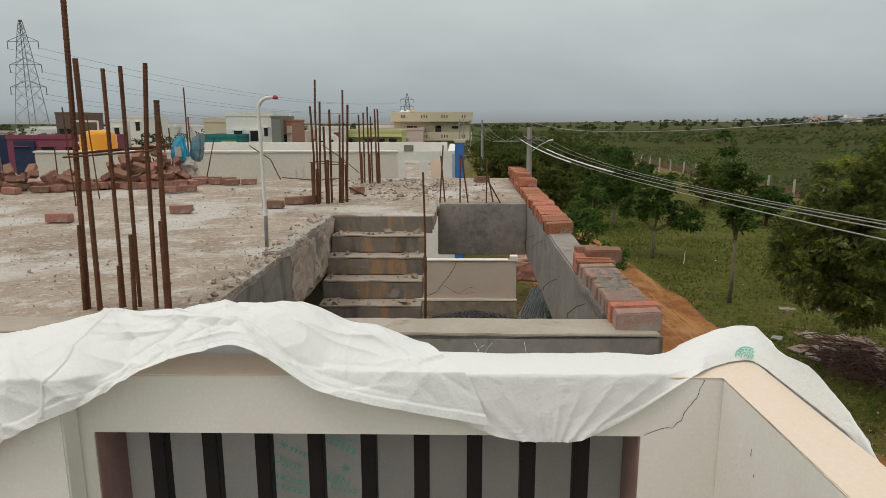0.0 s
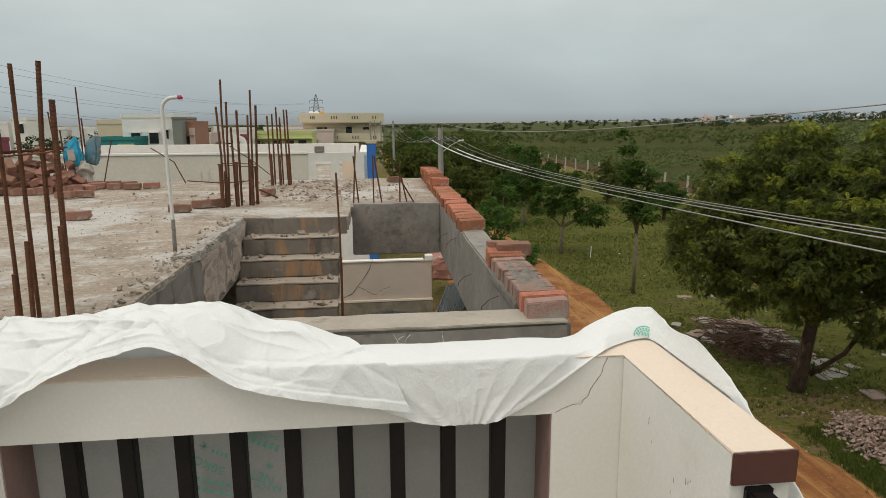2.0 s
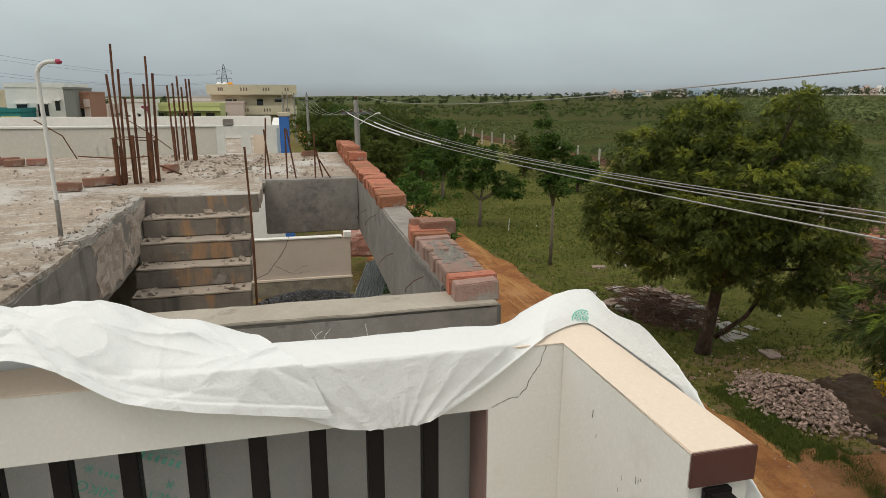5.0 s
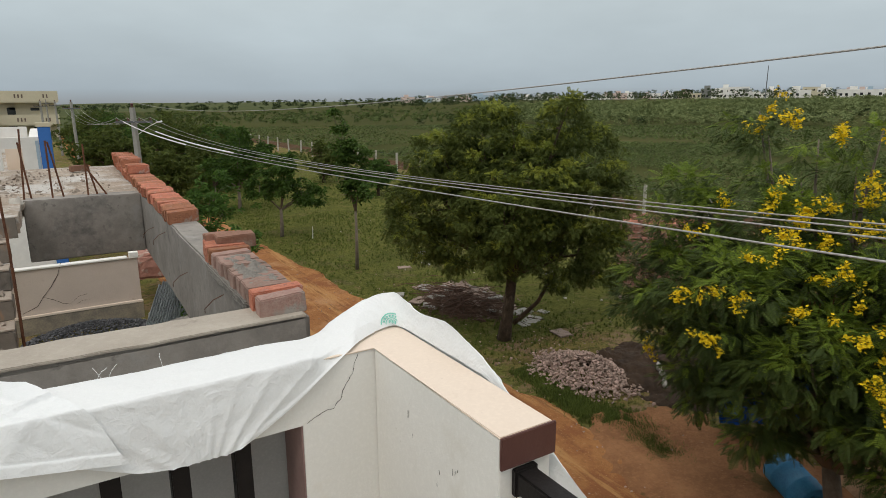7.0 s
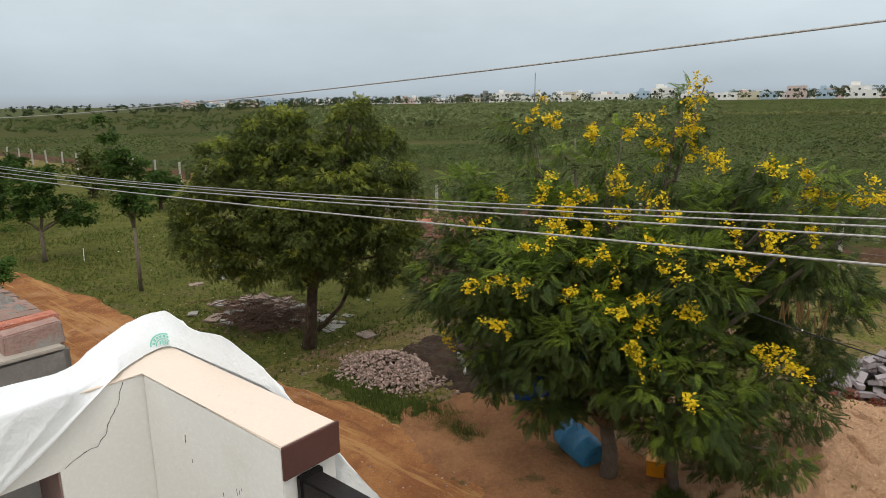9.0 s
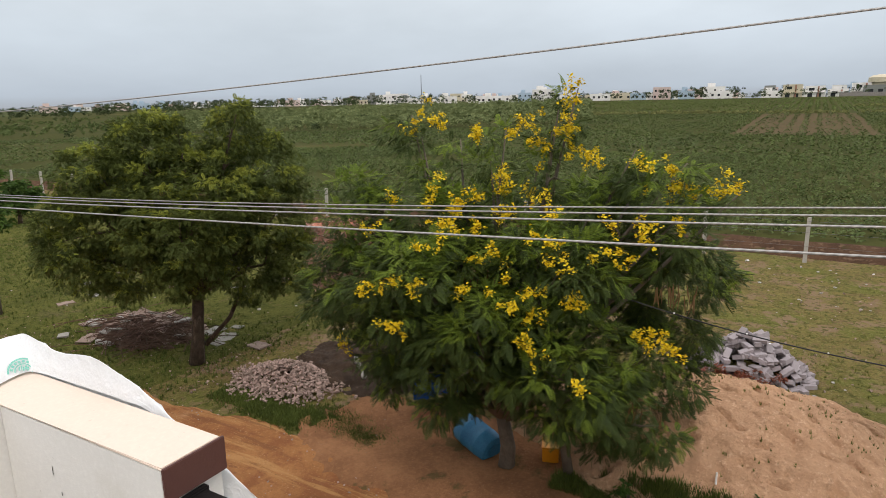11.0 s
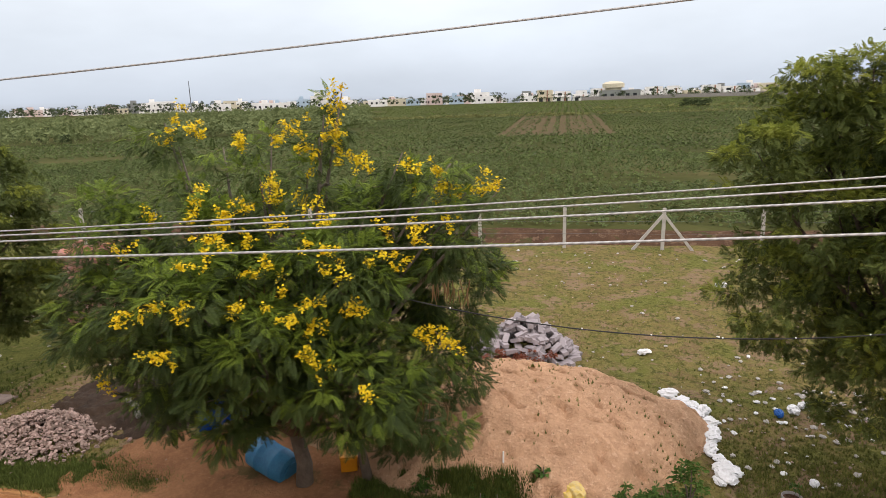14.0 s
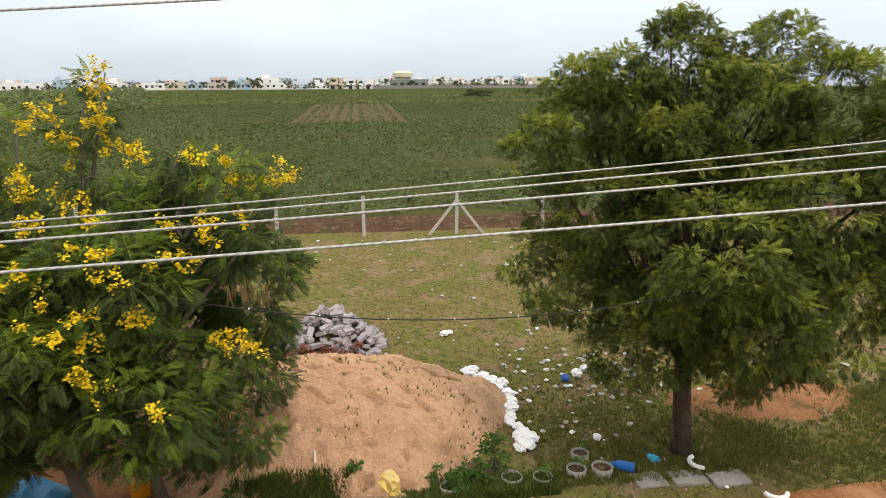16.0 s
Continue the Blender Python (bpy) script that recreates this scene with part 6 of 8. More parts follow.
for u in (-8.5, -4.5, -0.5, 4.0, 8.0):
    bm = bmesh.new()
    box(bm, u - 1.0, u + 1.0, -0.05, 0.05, 1.6, 3.6)
    part("window", bm, M_GLASS, tank)
wall_far = rough_box(330, 331, -115, -8, 5.5, 7.3, 12, 0.0, 0.05)
structure("wall_far_compound", wall_far, M_BEAM, "long grey compound wall at the field's far edge")
mast = thing("radio_mast", "thin grey mast on the horizon", "mast", (250, 154.5, 0))
bm = bmesh.new()
tube(bm, [(0, 0, 0), (0, 0, 18.2)], [0.25, 0.12], 6)
part("mast_tube", bm, M_STEELGREY, mast)


def pylon(x, y, h, w):
    t = thing("pylon", "grey steel lattice power pylon", "pylon", (x, y, 0))
    legs = [(-1, -1), (1, -1), (1, 1), (-1, 1)]

    def at(c, z):
        s = w * (1 - z / h) ** 0.8 * 0.5 + 0.35
        return Vector((c[0] * s, c[1] * s, z))
    for c in legs:
        bm = bmesh.new()
        tube(bm, [at(c, h * q / 10) for q in range(11)], 0.13, 4)
        part("leg", bm, M_STEELGREY, t)
    bm = bmesh.new()
    zs = [h * (1 - 0.86 ** q) / (1 - 0.86 ** 13) for q in range(14)]
    for z0, z1 in zip(zs, zs[1:]):
        for a, b in zip(legs, legs[1:] + legs[:1]):
            tube(bm, [at(a, z0), at(b, z1)], 0.06, 4, False)
            tube(bm, [at(b, z0), at(a, z1)], 0.06, 4, False)
    part("bracing", bm, M_STEELGREY, t)
    for f, arm in ((0.43, 7.0), (0.62, 6.2), (0.82, 6.0)):
        bm = bmesh.new()
        for s in (-1, 1):
            tube(bm, [(0, 0, h * f), (s * arm, 0, h * f)], 0.12, 4)
            tube(bm, [(0, 0, h * f + 2.4), (s * arm, 0, h * f)], 0.1, 4)
            tube(bm, [(s * arm, 0, h * f), (s * arm, 0, h * f - 3)], 0.16, 5)
        part("cross_arm", bm, M_STEELGREY, t)
    return t


pylon(-165.5, 250, 43.5, 8)
pylon(-45, 600, 31.5, 8)
for k in range(6):
    bm = bmesh.new()
    s, z = (-1 if k % 2 else 1), 44 * (0.43, 0.62, 0.82)[k // 2] - 3
    a, b = Vector((-165.5 + s * 6.5, 250, z)), Vector((-45 + s * 6.5, 600, z * 0.72))
    tube(bm, [a.lerp(b, q / 24) + Vector((0, 0, -9 * (1 - (2 * q / 24 - 1) ** 2))) for q in range(25)], 0.05, 4)
    tagged(part("power_line", bm, M_STEELGREY), "thin power line between pylons", "cable", "lines between the pylons")

# ---- roadside poles and wires ----
def utility_pole(x, y, h, arm=0.95, top_z=None):
    t = thing("utility_pole", "grey concrete utility pole with a steel cross arm", "utility pole", (x, y, 0), 0, "poles along the road")
    bm = bmesh.new()
    tube(bm, [(0.03, 0, 0), (0.0, 0, h * 0.5), (-0.03, 0, h)], [0.105, 0.095, 0.075], 4)
    part("shaft", bm, M_POLE, t)
    bm = rough_box(-arm / 2 - 0.03, arm / 2 - 0.03, -0.14, -0.09, h - 0.42, h - 0.36, 0.5, 0.0, 0.004)
    part("cross_arm", bm, M_STEELGREY, t)
    for k in range(4):
        bm = bmesh.new()
        px = -arm / 2 + 0.02 + k * (arm - 0.1) / 3
        tube(bm, [(px, -0.115, h - 0.36), (px, -0.115, h - 0.29)], [0.03, 0.022], 8)
        part("insulator", bm, M_BROWN, t)
    bm = bmesh.new()
    tube(bm, [(-0.03, 0, h), (-0.03, 0, h + 0.1), (-0.03, 0, h + 0.12)], [0.02, 0.045, 0.02], 8)
    part("top_insulator", bm, M_BROWN, t)
    return t


pole_a = utility_pole(2.36, 20.0, 4.68)
bm = bmesh.new()
tube(bm, [(0.05, -0.1, 3.95), (0.3, -0.2, 4.15), (0.55, -0.3, 4.28)], 0.011, 6)
tube(bm, [(0.5, -0.29, 4.27), (0.66, -0.34, 4.30)], [0.02, 0.028], 6)
part("street_light_arm", bm, M_PVC, pole_a, "pale street light on a bent arm")
for x, y, h in ((1.9, 45, 4.9), (1.6, 70, 5.0), (1.2, 95, 5.2), (1.0, 120, 5.3), (0.4, 60, 5.0)):
    utility_pole(x, y, h)


def wire(name, fn, y0, y1, r, mat, label, category, group, x=lambda y: 2.3, n=60, twist=True):
    bm = bmesh.new()
    tube(bm, [(x(q), q, fn(q)) for q in np.linspace(y0, y1, n)], r, 6)
    return tagged(part(name, bm, mat, smooth=True), label, category, group)


POLE_X = 2.33
WIRES = [(0.0000027, 0.0032304, -0.0645686, 4.409047, 0.42), (-0.0000087, 0.0031899, -0.0604573, 4.425353, 0.14), (0.0000145, 0.0023338, -0.0538685, 4.440116, -0.14), (0.0000197, 0.0017128, -0.0418673, 4.418751, -0.42)]
for k, (c3, c2, c1, c0, dx) in enumerate(WIRES):
    wire("overhead_wire", lambda q, c=(c3, c2, c1, c0): ((c[0] * q + c[1]) * q + c[2]) * q + c[3], -7.0, 19.9, 0.0036, M_WIRE, "bare aluminium overhead wire beside the road", "overhead wire", "overhead wires",
         lambda q, d=dx: POLE_X - 0.02 + d)
    wire("overhead_wire", lambda q, z=4.40: z - 0.45 * (1 - ((q - 32.5) / 12.5) ** 2), 20.1, 44.9, 0.005, M_WIRE, "bare aluminium overhead wire farther along the road", "overhead wire", "overhead wires",
         lambda q, d=dx: POLE_X + d - 0.4 * (q - 20) / 25)
c = (-0.0000129, 0.0030126, -0.0632961, 5.020228)
wire("service_wire", lambda q: ((c[0] * q + c[1]) * q + c[2]) * q + c[3], -7.0, 19.9, 0.0036, M_WIRE, "single overhead wire from the pole's top", "overhead wire", "overhead wires", lambda q: POLE_X - 0.02)
for (c3, c2, c1, c0, dx), ya, yb in ((WIRES[2], 8.6, 15.0), (WIRES[3], 10.2, 18.2)):
    wire("wire_sleeve", lambda q, c=(c3, c2, c1, c0): ((c[0] * q + c[1]) * q + c[2]) * q + c[3], ya, yb, 0.011, M_SLEEVE, "white plastic sleeve on an overhead wire", "wire sleeve", "sleeves on the wires",
         lambda q, d=dx: POLE_X - 0.02 + d, 16)
bm = bmesh.new()
tube(bm, [(6.0 + 0.02 * q * q, q, 2.66 + 0.032 * (q + 1.6) ** 2) for q in np.linspace(2.2, -8, 40)], 0.006, 6)
cable = tagged(part("slack_cable", bm, M_CABLE), "thin black cable slung between the trees", "cable")
for k in range(15):
    q = 1.6 - 0.62 * k
    bm = bmesh.new()
    bmesh.ops.create_icosphere(bm, subdivisions=1, radius=0.009, matrix=Matrix.Translation((6.0 + 0.02 * q * q, q, 2.667 + 0.032 * (q + 1.6) ** 2)))
    part("clip", bm, M_SLEEVE, cable)

# ---- foliage ----
def leaflet(at, along, side, length, width, droop):
    """Four corners of one pointed leaflet."""
    a, s = np.asarray(along, float), np.asarray(side, float)
    at = np.asarray(at, float)
    return [at, at + a * length * 0.5 + s * width * 0.5, at + a * length + np.array((0, 0, -droop * length)), at + a * length * 0.45 - s * width * 0.5]


def pinnate(pairs, length, leaf, width, sweep, droop):
    """A feather leaf along +y: pairs of leaflets on an arching stalk."""
    v = []
    for k in range(pairs):
        t = (k + 0.6) / pairs
        y, z = length * t, -droop * t * t * length
        size = leaf * (0.55 + 0.9 * math.sin(math.pi * min(1, 0.15 + t * 0.85)))
        for s in (-1, 1):
            along = np.array((s * math.cos(sweep), math.sin(sweep), -0.12))
            side = np.array((-s * math.sin(sweep), math.cos(sweep), 0.1 * s))
            v += leaflet((0, y, z), along, side, size, width, 0.15)
    v += [np.array(p) for p in ((-0.004, 0, 0), (0.004, 0, 0), (0.003, length, -droop * length), (-0.003, length, -droop * length))]
    v = np.array(v)
    return v, np.arange(len(v)).reshape(-1, 4)


def leaf_bunch(n, reach, leaf, width, seed):
    r = np.random.RandomState(seed)
    v = []
    for k in range(n):
        a, e = r.uniform(0, 6.28), r.uniform(-0.5, 0.9)
        d = np.array((math.cos(a) * math.cos(e), math.sin(a) * math.cos(e), math.sin(e)))
        s = np.cross(d, (0, 0, 1.0)) + r.normal(0, 0.3, 3)
        v += leaflet(d * reach * r.uniform(0.1, 0.8), d, s / np.linalg.norm(s), leaf * r.uniform(0.7, 1.2), width, 0.4)
    v = np.array(v)
    return v, np.arange(len(v)).reshape(-1, 4)


CASSIA = pinnate(8, 0.28, 0.056, 0.027, 0.55, 0.30)
NEEM = pinnate(5, 0.25, 0.085, 0.044, 0.75, 0.45)
BUNCH = leaf_bunch(7, 0.12, 0.11, 0.062, 3)
TUFT = leaf_bunch(10, 0.5, 0.55, 0.42, 5)


def crown(name, lobes, count, kit, mat, parent, size=(0.8, 1.25), droop=0.35, seed=1, core=0.55, gap=-0.18, gap_scale=1.6, spread_noise=0.8, whorl=6):
    """Leaves on the outside of overlapping lobes, with gaps. lobes: x, y, z, radius relative to the tree's base."""
    r = np.random.RandomState(seed)
    np.random.seed(seed)
    L = []
    for x, y, z, rad in lobes:
        L.append((x, y, z, rad * 0.8))
        for k in range(7 if rad > 0.45 else 3):
            d = unit(r.normal(0, 1, 3) + (0, 0, 0.25))
            L.append((x + d[0] * rad * 0.72, y + d[1] * rad * 0.72, z + d[2] * rad * 0.72, rad * r.uniform(0.26, 0.46)))
    L = np.array(L, float)
    w = L[:, 3] ** 1.7
    tips = int(count / whorl * 2.2)
    pick = r.choice(len(L), tips, p=w / w.sum())
    d = unit(r.normal(0, 1, (tips, 3)))
    q = r.uniform(core, 1.05, tips) ** 0.7
    stretch = 1 + 0.22 * np.array([noise.noise(Vector(v * 2.3) + Vector((k, 0, 0))) for v, k in zip(d, pick)])
    p = L[pick, :3] + d * (L[pick, 3] * q * stretch)[:, None]
    keep = np.array([noise.noise(Vector(v * gap_scale)) > gap for v in p])
    keep &= p[:, 2] > 0.12
    p, d = p[keep][:count // whorl], d[keep][:count // whorl]
    # each twig tip carries a rosette of leaves
    p, d = np.repeat(p, whorl, 0), np.repeat(d, whorl, 0)
    ahead = unit(0.55 * d + unit(r.normal(0, 1, d.shape)) * spread_noise + np.array((0, 0, -droop)))
    v, f = spread(*kit, p + 0.02 * r.normal(0, 1, p.shape), *frames_for(ahead), r.uniform(*size, len(p)))
    return quads(name, v, f, mat, parent, kind="stuff")


def boughs(lobes, kit, mat, young, parent, seed, clump, per_clump, fill, size=(0.8, 1.25), lit_share=0.3, droop=0.3, density=5.0, tangle=0.45):
    """A crown of separate leafy boughs: clumps over the lobes' surfaces with dark gaps between, leaves fanning out and
    hanging over each clump's rim, an inner mass in mat, and the paler material young on clump tops, which paints the
    light from above."""
    r = np.random.RandomState(seed)
    np.random.seed(seed)
    B = np.array(lobes, float)
    P, A, S, F = [], [], [], []
    for x, y, z, rad in lobes:
        c = np.array((x, y, z))
        for k in range(max(1, int(density * (rad / clump) ** 2))):
            d = unit(r.normal(0, 1, 3) + (0, 0, 0.15))
            e = c + d * rad * r.uniform(0.62, 0.92) - (0, 0, 0.10 * rad)
            gap = np.linalg.norm(B[:, :3] - e, axis=1) / B[:, 3]
            if (gap < 0.55).any() or e[2] < 0.25:
                continue
            cr = clump * r.uniform(0.6, 1.25)
            n = int(per_clump * (cr / clump) ** 2)
            side = unit(r.normal(0, 1, (n, 3)) + 0.55 * d + (0, 0, 0.45))
            P.append(e + side * cr * np.array((1, 1, 0.62)) * r.uniform(0.55, 1.0, (n, 1)))
            A.append(unit(side * np.array((1, 1, 0.45)) + tangle * unit(r.normal(0, 1, (n, 3))) + np.array((0, 0, -droop)) + 0.25 * d))
            S.append(r.uniform(*size, n))
            # upward leaves take the paler colour, as if lit from above
            F.append((side[:, 2] > r.uniform(0.1, 0.7)) & (r.uniform() < lit_share * (0.7 + max(0.0, d[2]))))
    w = B[:, 3] ** 2.2
    pick = r.choice(len(B), fill, p=w / w.sum())
    d = unit(r.normal(0, 1, (fill, 3)))
    P.append(B[pick, :3] + d * (B[pick, 3] * r.uniform(0.35, 0.72, fill))[:, None])
    A.append(unit(0.6 * d + unit(r.normal(0, 1, d.shape)) + np.array((0, 0, -droop))))
    S.append(r.uniform(*size, fill))
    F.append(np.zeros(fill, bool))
    P, A, S, F = np.concatenate(P), np.concatenate(A), np.concatenate(S), np.concatenate(F)
    ok = P[:, 2] > 0.1
    P, A, S, F = P[ok], A[ok], S[ok], F[ok]
    axes = frames_for(A)
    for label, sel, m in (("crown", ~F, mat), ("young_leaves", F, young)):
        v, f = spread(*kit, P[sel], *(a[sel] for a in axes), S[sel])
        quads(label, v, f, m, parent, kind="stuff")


def limbs(parent, mat, fork, lobes, r0, seed=1, trunk_pts=None, trunk_r=None):
    """Trunk and tapered limbs to the lobes."""
    r = random.Random(seed)
    bm = bmesh.new()
    tube(bm, trunk_pts, trunk_r, 10)
    for v in bm.verts:
        v.co += 0.12 * trunk_r[0] * noise.noise_vector(v.co * 9)
    part("trunk", bm, mat, parent, smooth=True)
    for k, (x, y, z, rad) in enumerate(lobes):
        a, b = Vector(fork), Vector((x, y, z))
        mid = a.lerp(b, 0.5) + Vector((r.uniform(-0.15, 0.15), r.uniform(-0.15, 0.15), r.uniform(0.0, 0.25)))
        pts = [a, a.lerp(mid, 0.5) + Vector((0, 0, 0.05)), mid, mid.lerp(b, 0.6), b + Vector((r.uniform(-.1, .1), r.uniform(-.1, .1), 0.1))]
        bm = bmesh.new()
        tube(bm, pts, [r0, r0 * 0.75, r0 * 0.55, r0 * 0.35, r0 * 0.12], 6)
        for q in range(3):
            s = mid.lerp(b, r.uniform(0, 0.8))
            e = s + Vector((r.uniform(-1, 1), r.uniform(-1, 1), r.uniform(-0.2, 0.9))).normalized() * rad * 0.9
            tube(bm, [s, s.lerp(e, 0.5) + Vector((0, 0, 0.04)), e], [r0 * 0.3, r0 * 0.2, r0 * 0.07], 5)
        part("limb", bm, mat, parent, smooth=True)


def shift(lobes, at):
    return [(x - at[0], y - at[1], z - at[2], r) for x, y, z, r in lobes]


# the flowering tree by the road
YT = (7.15, 3.17, 0.0)
Y_LOBES = shift([(6.3, 4.8, 2.6, .8), (6.45, 4.4, 1.9, .6), (6.3, 4.8, 3.4, .6), (6.8, 3.4, 2.6, 1.2), (6.6, 3.8, 3.35, .72), (6.9, 3.2, 3.45, .5), (6.5, 3.9, 2.0, .7), (7.5, 2.0, 3.2, .95),
                 (7.9, 1.3, 2.6, .85), (7.75, 1.45, 1.6, .8), (7.5, 1.9, .95, .55), (7.65, 1.8, 3.9, .35), (5.9, 2.9, 2.4, .8), (6.2, 2.0, 2.0, .85), (5.8, 3.6, 2.9, .8), (6.3, 2.2, 3.1, .8), (6.7, 2.2, 1.7, .6),
                 (6.7, 4.32, 4.58, .17), (6.7, 4.2, 4.32, .2), (6.75, 4.1, 3.95, .2), (6.75, 3.14, 4.42, .18), (6.75, 3.25, 4.05, .2), (6.7, 2.24, 4.84, .12), (6.7, 2.32, 4.62, .14), (6.75, 2.46, 4.40, .20), (6.75, 2.62, 4.05, .26), (6.75, 3.7, 3.85, .24), (6.4, 4.9, 3.7, .34), (6.75, 2.0, 3.7, .36), (6.8, 1.1, 3.4, .45),
                 (6.75, 1.63, 4.22, .18), (6.75, 1.47, 3.95, .3), (6.7, 0.98, 3.80, .20), (6.7, 0.62, 3.84, .12), (6.65, 1.15, 4.1, .16), (6.6, 1.22, 1.35, .34), (6.45, 1.95, 1.55, .35), (6.3, 3.55, 1.38, .42), (6.3, 4.35, 1.5, .42), (6.4, 5.3, 2.25, .42), (6.75, 3.7, 4.3, .15), (8.0, 3.8, 2.6, 1.0), (8.2, 2.6, 2.8, .9)], YT)
tree_y = thing("flowering_tree", "feather-leaved tree with yellow blossom beside the dirt road", "tree", YT)
limbs(tree_y, M_BARKGREY, (0.0, 0.05, 0.75), Y_LOBES, 0.055, 2, [(0.0, 0, -0.05), (0.02, -0.02, 0.35), (0, 0.05, 0.78)], [0.115, 0.10, 0.085])
bm = bmesh.new()
tube(bm, [(0.2, -0.82, -0.05), (0.15, -0.75, 0.5), (0.0, -0.6, 1.2), (-0.1, -0.5, 1.8)], [0.075, 0.065, 0.055, 0.04], 8)
part("trunk", bm, M_BARKGREY, tree_y, "second thin trunk", smooth=True)
boughs([(x, y, z, rad * 0.86) for x, y, z, rad in Y_LOBES], CASSIA, M_CASSIA, M_CASSIALIT, tree_y, 3, 0.20, 36, 4600, (0.36, 0.62), 0.6, 0.25, 4.2, 0.7)


def blossoms():
    """Upright and drooping sprays of small yellow flowers at the twig ends."""
    r = np.random.RandomState(12)
    np.random.seed(12)
    high = [(3.89, 4.72), (4.05, 4.66), (3.78, 4.65), (4.2, 4.5), (3.37, 4.52), (3.28, 4.45), (2.75, 4.57), (2.62, 4.6), (2.86, 4.5), (2.92, 4.04), (3.05, 4.02), (2.66, 3.88), (1.47, 4.13), (1.40, 4.02), (1.23, 4.20),
            (0.74, 3.99), (0.62, 4.0), (0.9, 3.97), (1.13, 3.95), (1.93, 4.23), (2.19, 5.0), (2.22, 4.86), (2.26, 4.70), (2.24, 4.56), (2.3, 4.5), (2.49, 4.36), (2.58, 4.34),
            (2.04, 4.26), (2.2, 4.3)]
    low = [(2.33, 3.46), (2.2, 3.44), (2.98, 3.16), (2.85, 3.2), (1.47, 3.33), (1.13, 2.52), (1.0, 2.46), (1.22, 2.58), (2.47, 2.27), (2.4, 2.18), (2.0, 2.84), (1.9, 2.8), (2.7, 2.64), (2.03, 3.19), (3.43, 3.46), (3.55, 3.3), (3.23, 3.82),
           (3.56, 3.97), (3.07, 3.48), (2.81, 2.89), (4.69, 2.57), (4.93, 1.81), (4.45, 3.42), (3.78, 3.22), (3.4, 3.53), (3.3, 3.7), (2.76, 4.07)]
    sprays = [(6.6, y, z, 1.0) for y, z in high] + [(6.1, y, z, 0.0) for y, z in low]
    sprays += [(r.uniform(5.4, 6.4), r.uniform(1.2, 4.8), r.uniform(2.0, 3.7), 0.0) for k in range(14)]
    sprays += [(r.uniform(6.3, 7.6), r.uniform(1.0, 4.6), r.uniform(3.5, 4.0), 0.0) for k in range(12)]
    pts = []
    house = np.array((0.2, 0.05, 4.8)) - YT
    ball = np.array(Y_LOBES)
    for x, y, z, tilt in sprays:
        # out to the crown's surface on the side of the house
        d = np.array((x, y, z)) - YT - house
        far = np.linalg.norm(d)
        d = d / far
        m = ball[:, :3] - house
        along = m @ d
        gap = (ball[:, 3] * 0.98) ** 2 - ((m - along[:, None] * d) ** 2).sum(1)
        hit = (along - np.sqrt(np.maximum(gap, 0)))[gap > 0]
        x, y, z = house + d * (min(far, hit.min() if len(hit) else far)) + YT
        # a loose panicle: a few short side sprays round a main stalk
        d = unit(np.array((r.uniform(-0.4, 0.2), r.uniform(-1.0, 1.0), 0.25 + 0.9 * tilt + r.uniform(-0.3, 0.3))))
        long = r.uniform(0.14, 0.30)
        for side in range(r.randint(4, 8)):
            c = d * r.uniform(-0.5, 0.5) * long + r.normal(0, 1, 3) * 0.035
            for k in range(r.randint(12, 24)):
                pts.append(np.array((x, y, z)) - YT + c + r.normal(0, 1, 3) * 0.024)
    p = np.array(pts)
    petals = []
    for k in range(5):
        d = unit(np.array((math.cos(1.257 * k), math.sin(1.257 * k), 0.35)))
        petals += leaflet((0, 0, 0), d, unit(np.cross(d, (0, 0, 1.0))), 0.0165, 0.016, 0.1)
    v, f = spread(np.array(petals), np.arange(20).reshape(-1, 4), p, *frames_for(unit(r.normal(0, 1, p.shape))), r.uniform(0.6, 1.25, len(p)))
    return quads("blossoms", v, f, M_FLOWER, tree_y, "sprays of small yellow flowers", "stuff")


blossoms()


def pods(at, n, seed):
    """A bunch of long thin seed pods hanging from one twig."""
    r = random.Random(seed)
    bm = bmesh.new()
    for k in range(n):
        a = Vector((r.uniform(-0.12, 0.12), r.uniform(-0.2, 0.2), r.uniform(-0.03, 0.08)))
        long, bend = r.uniform(0.12, 0.22), r.uniform(-0.05, 0.05)
        tube(bm, [a, a + Vector((0, bend * 0.3, -long * 0.4)), a + Vector((0, bend, -long))], [0.004, 0.0065, 0.003], 5)
    ob = part("pod_bunch", bm, M_POD, tree_y, "bunch of hanging brown seed pods")
    ob.matrix_basis = Matrix.Translation(Vector(at) - Vector(YT))


pods((6.35, 1.05, 2.98), 22, 1)
pods((6.2, 1.2, 1.75), 9, 2)
pods((6.1, 3.0, 2.95), 8, 3)

# the big dark tree across the road
BT = (7.72, 9.87, 0.0)
B_LOBES = shift([(7.75, 9.85, 3.2, 1.4), (6.6, 10.8, 2.9, 1.0), (6.35, 11.0, 2.4, .75), (6.7, 10.6, 3.6, .8), (7.3, 10.2, 4.1, .75), (8.2, 8.9, 4.35, .5), (7.8, 8.45, 4.68, .26), (7.8, 9.9, 4.35, .32), (7.75, 10.4, 4.42, .3), (8.8, 9.0, 3.7, .85), (9.0, 8.85, 2.7, .85),
                 (9.15, 8.7, 1.9, .65), (8.6, 9.2, 1.8, .65), (7.0, 10.5, 2.0, .65), (7.0, 9.2, 2.8, .95), (7.6, 8.8, 3.2, .9), (7.3, 9.3, 2.1, .65), (8.6, 10.9, 3.2, 1.1), (7.6, 11, 3.3, 1.0)], BT)
tree_b = thing("neem_tree", "dense dark green tree with drooping leaves beside the rubble", "tree", BT)
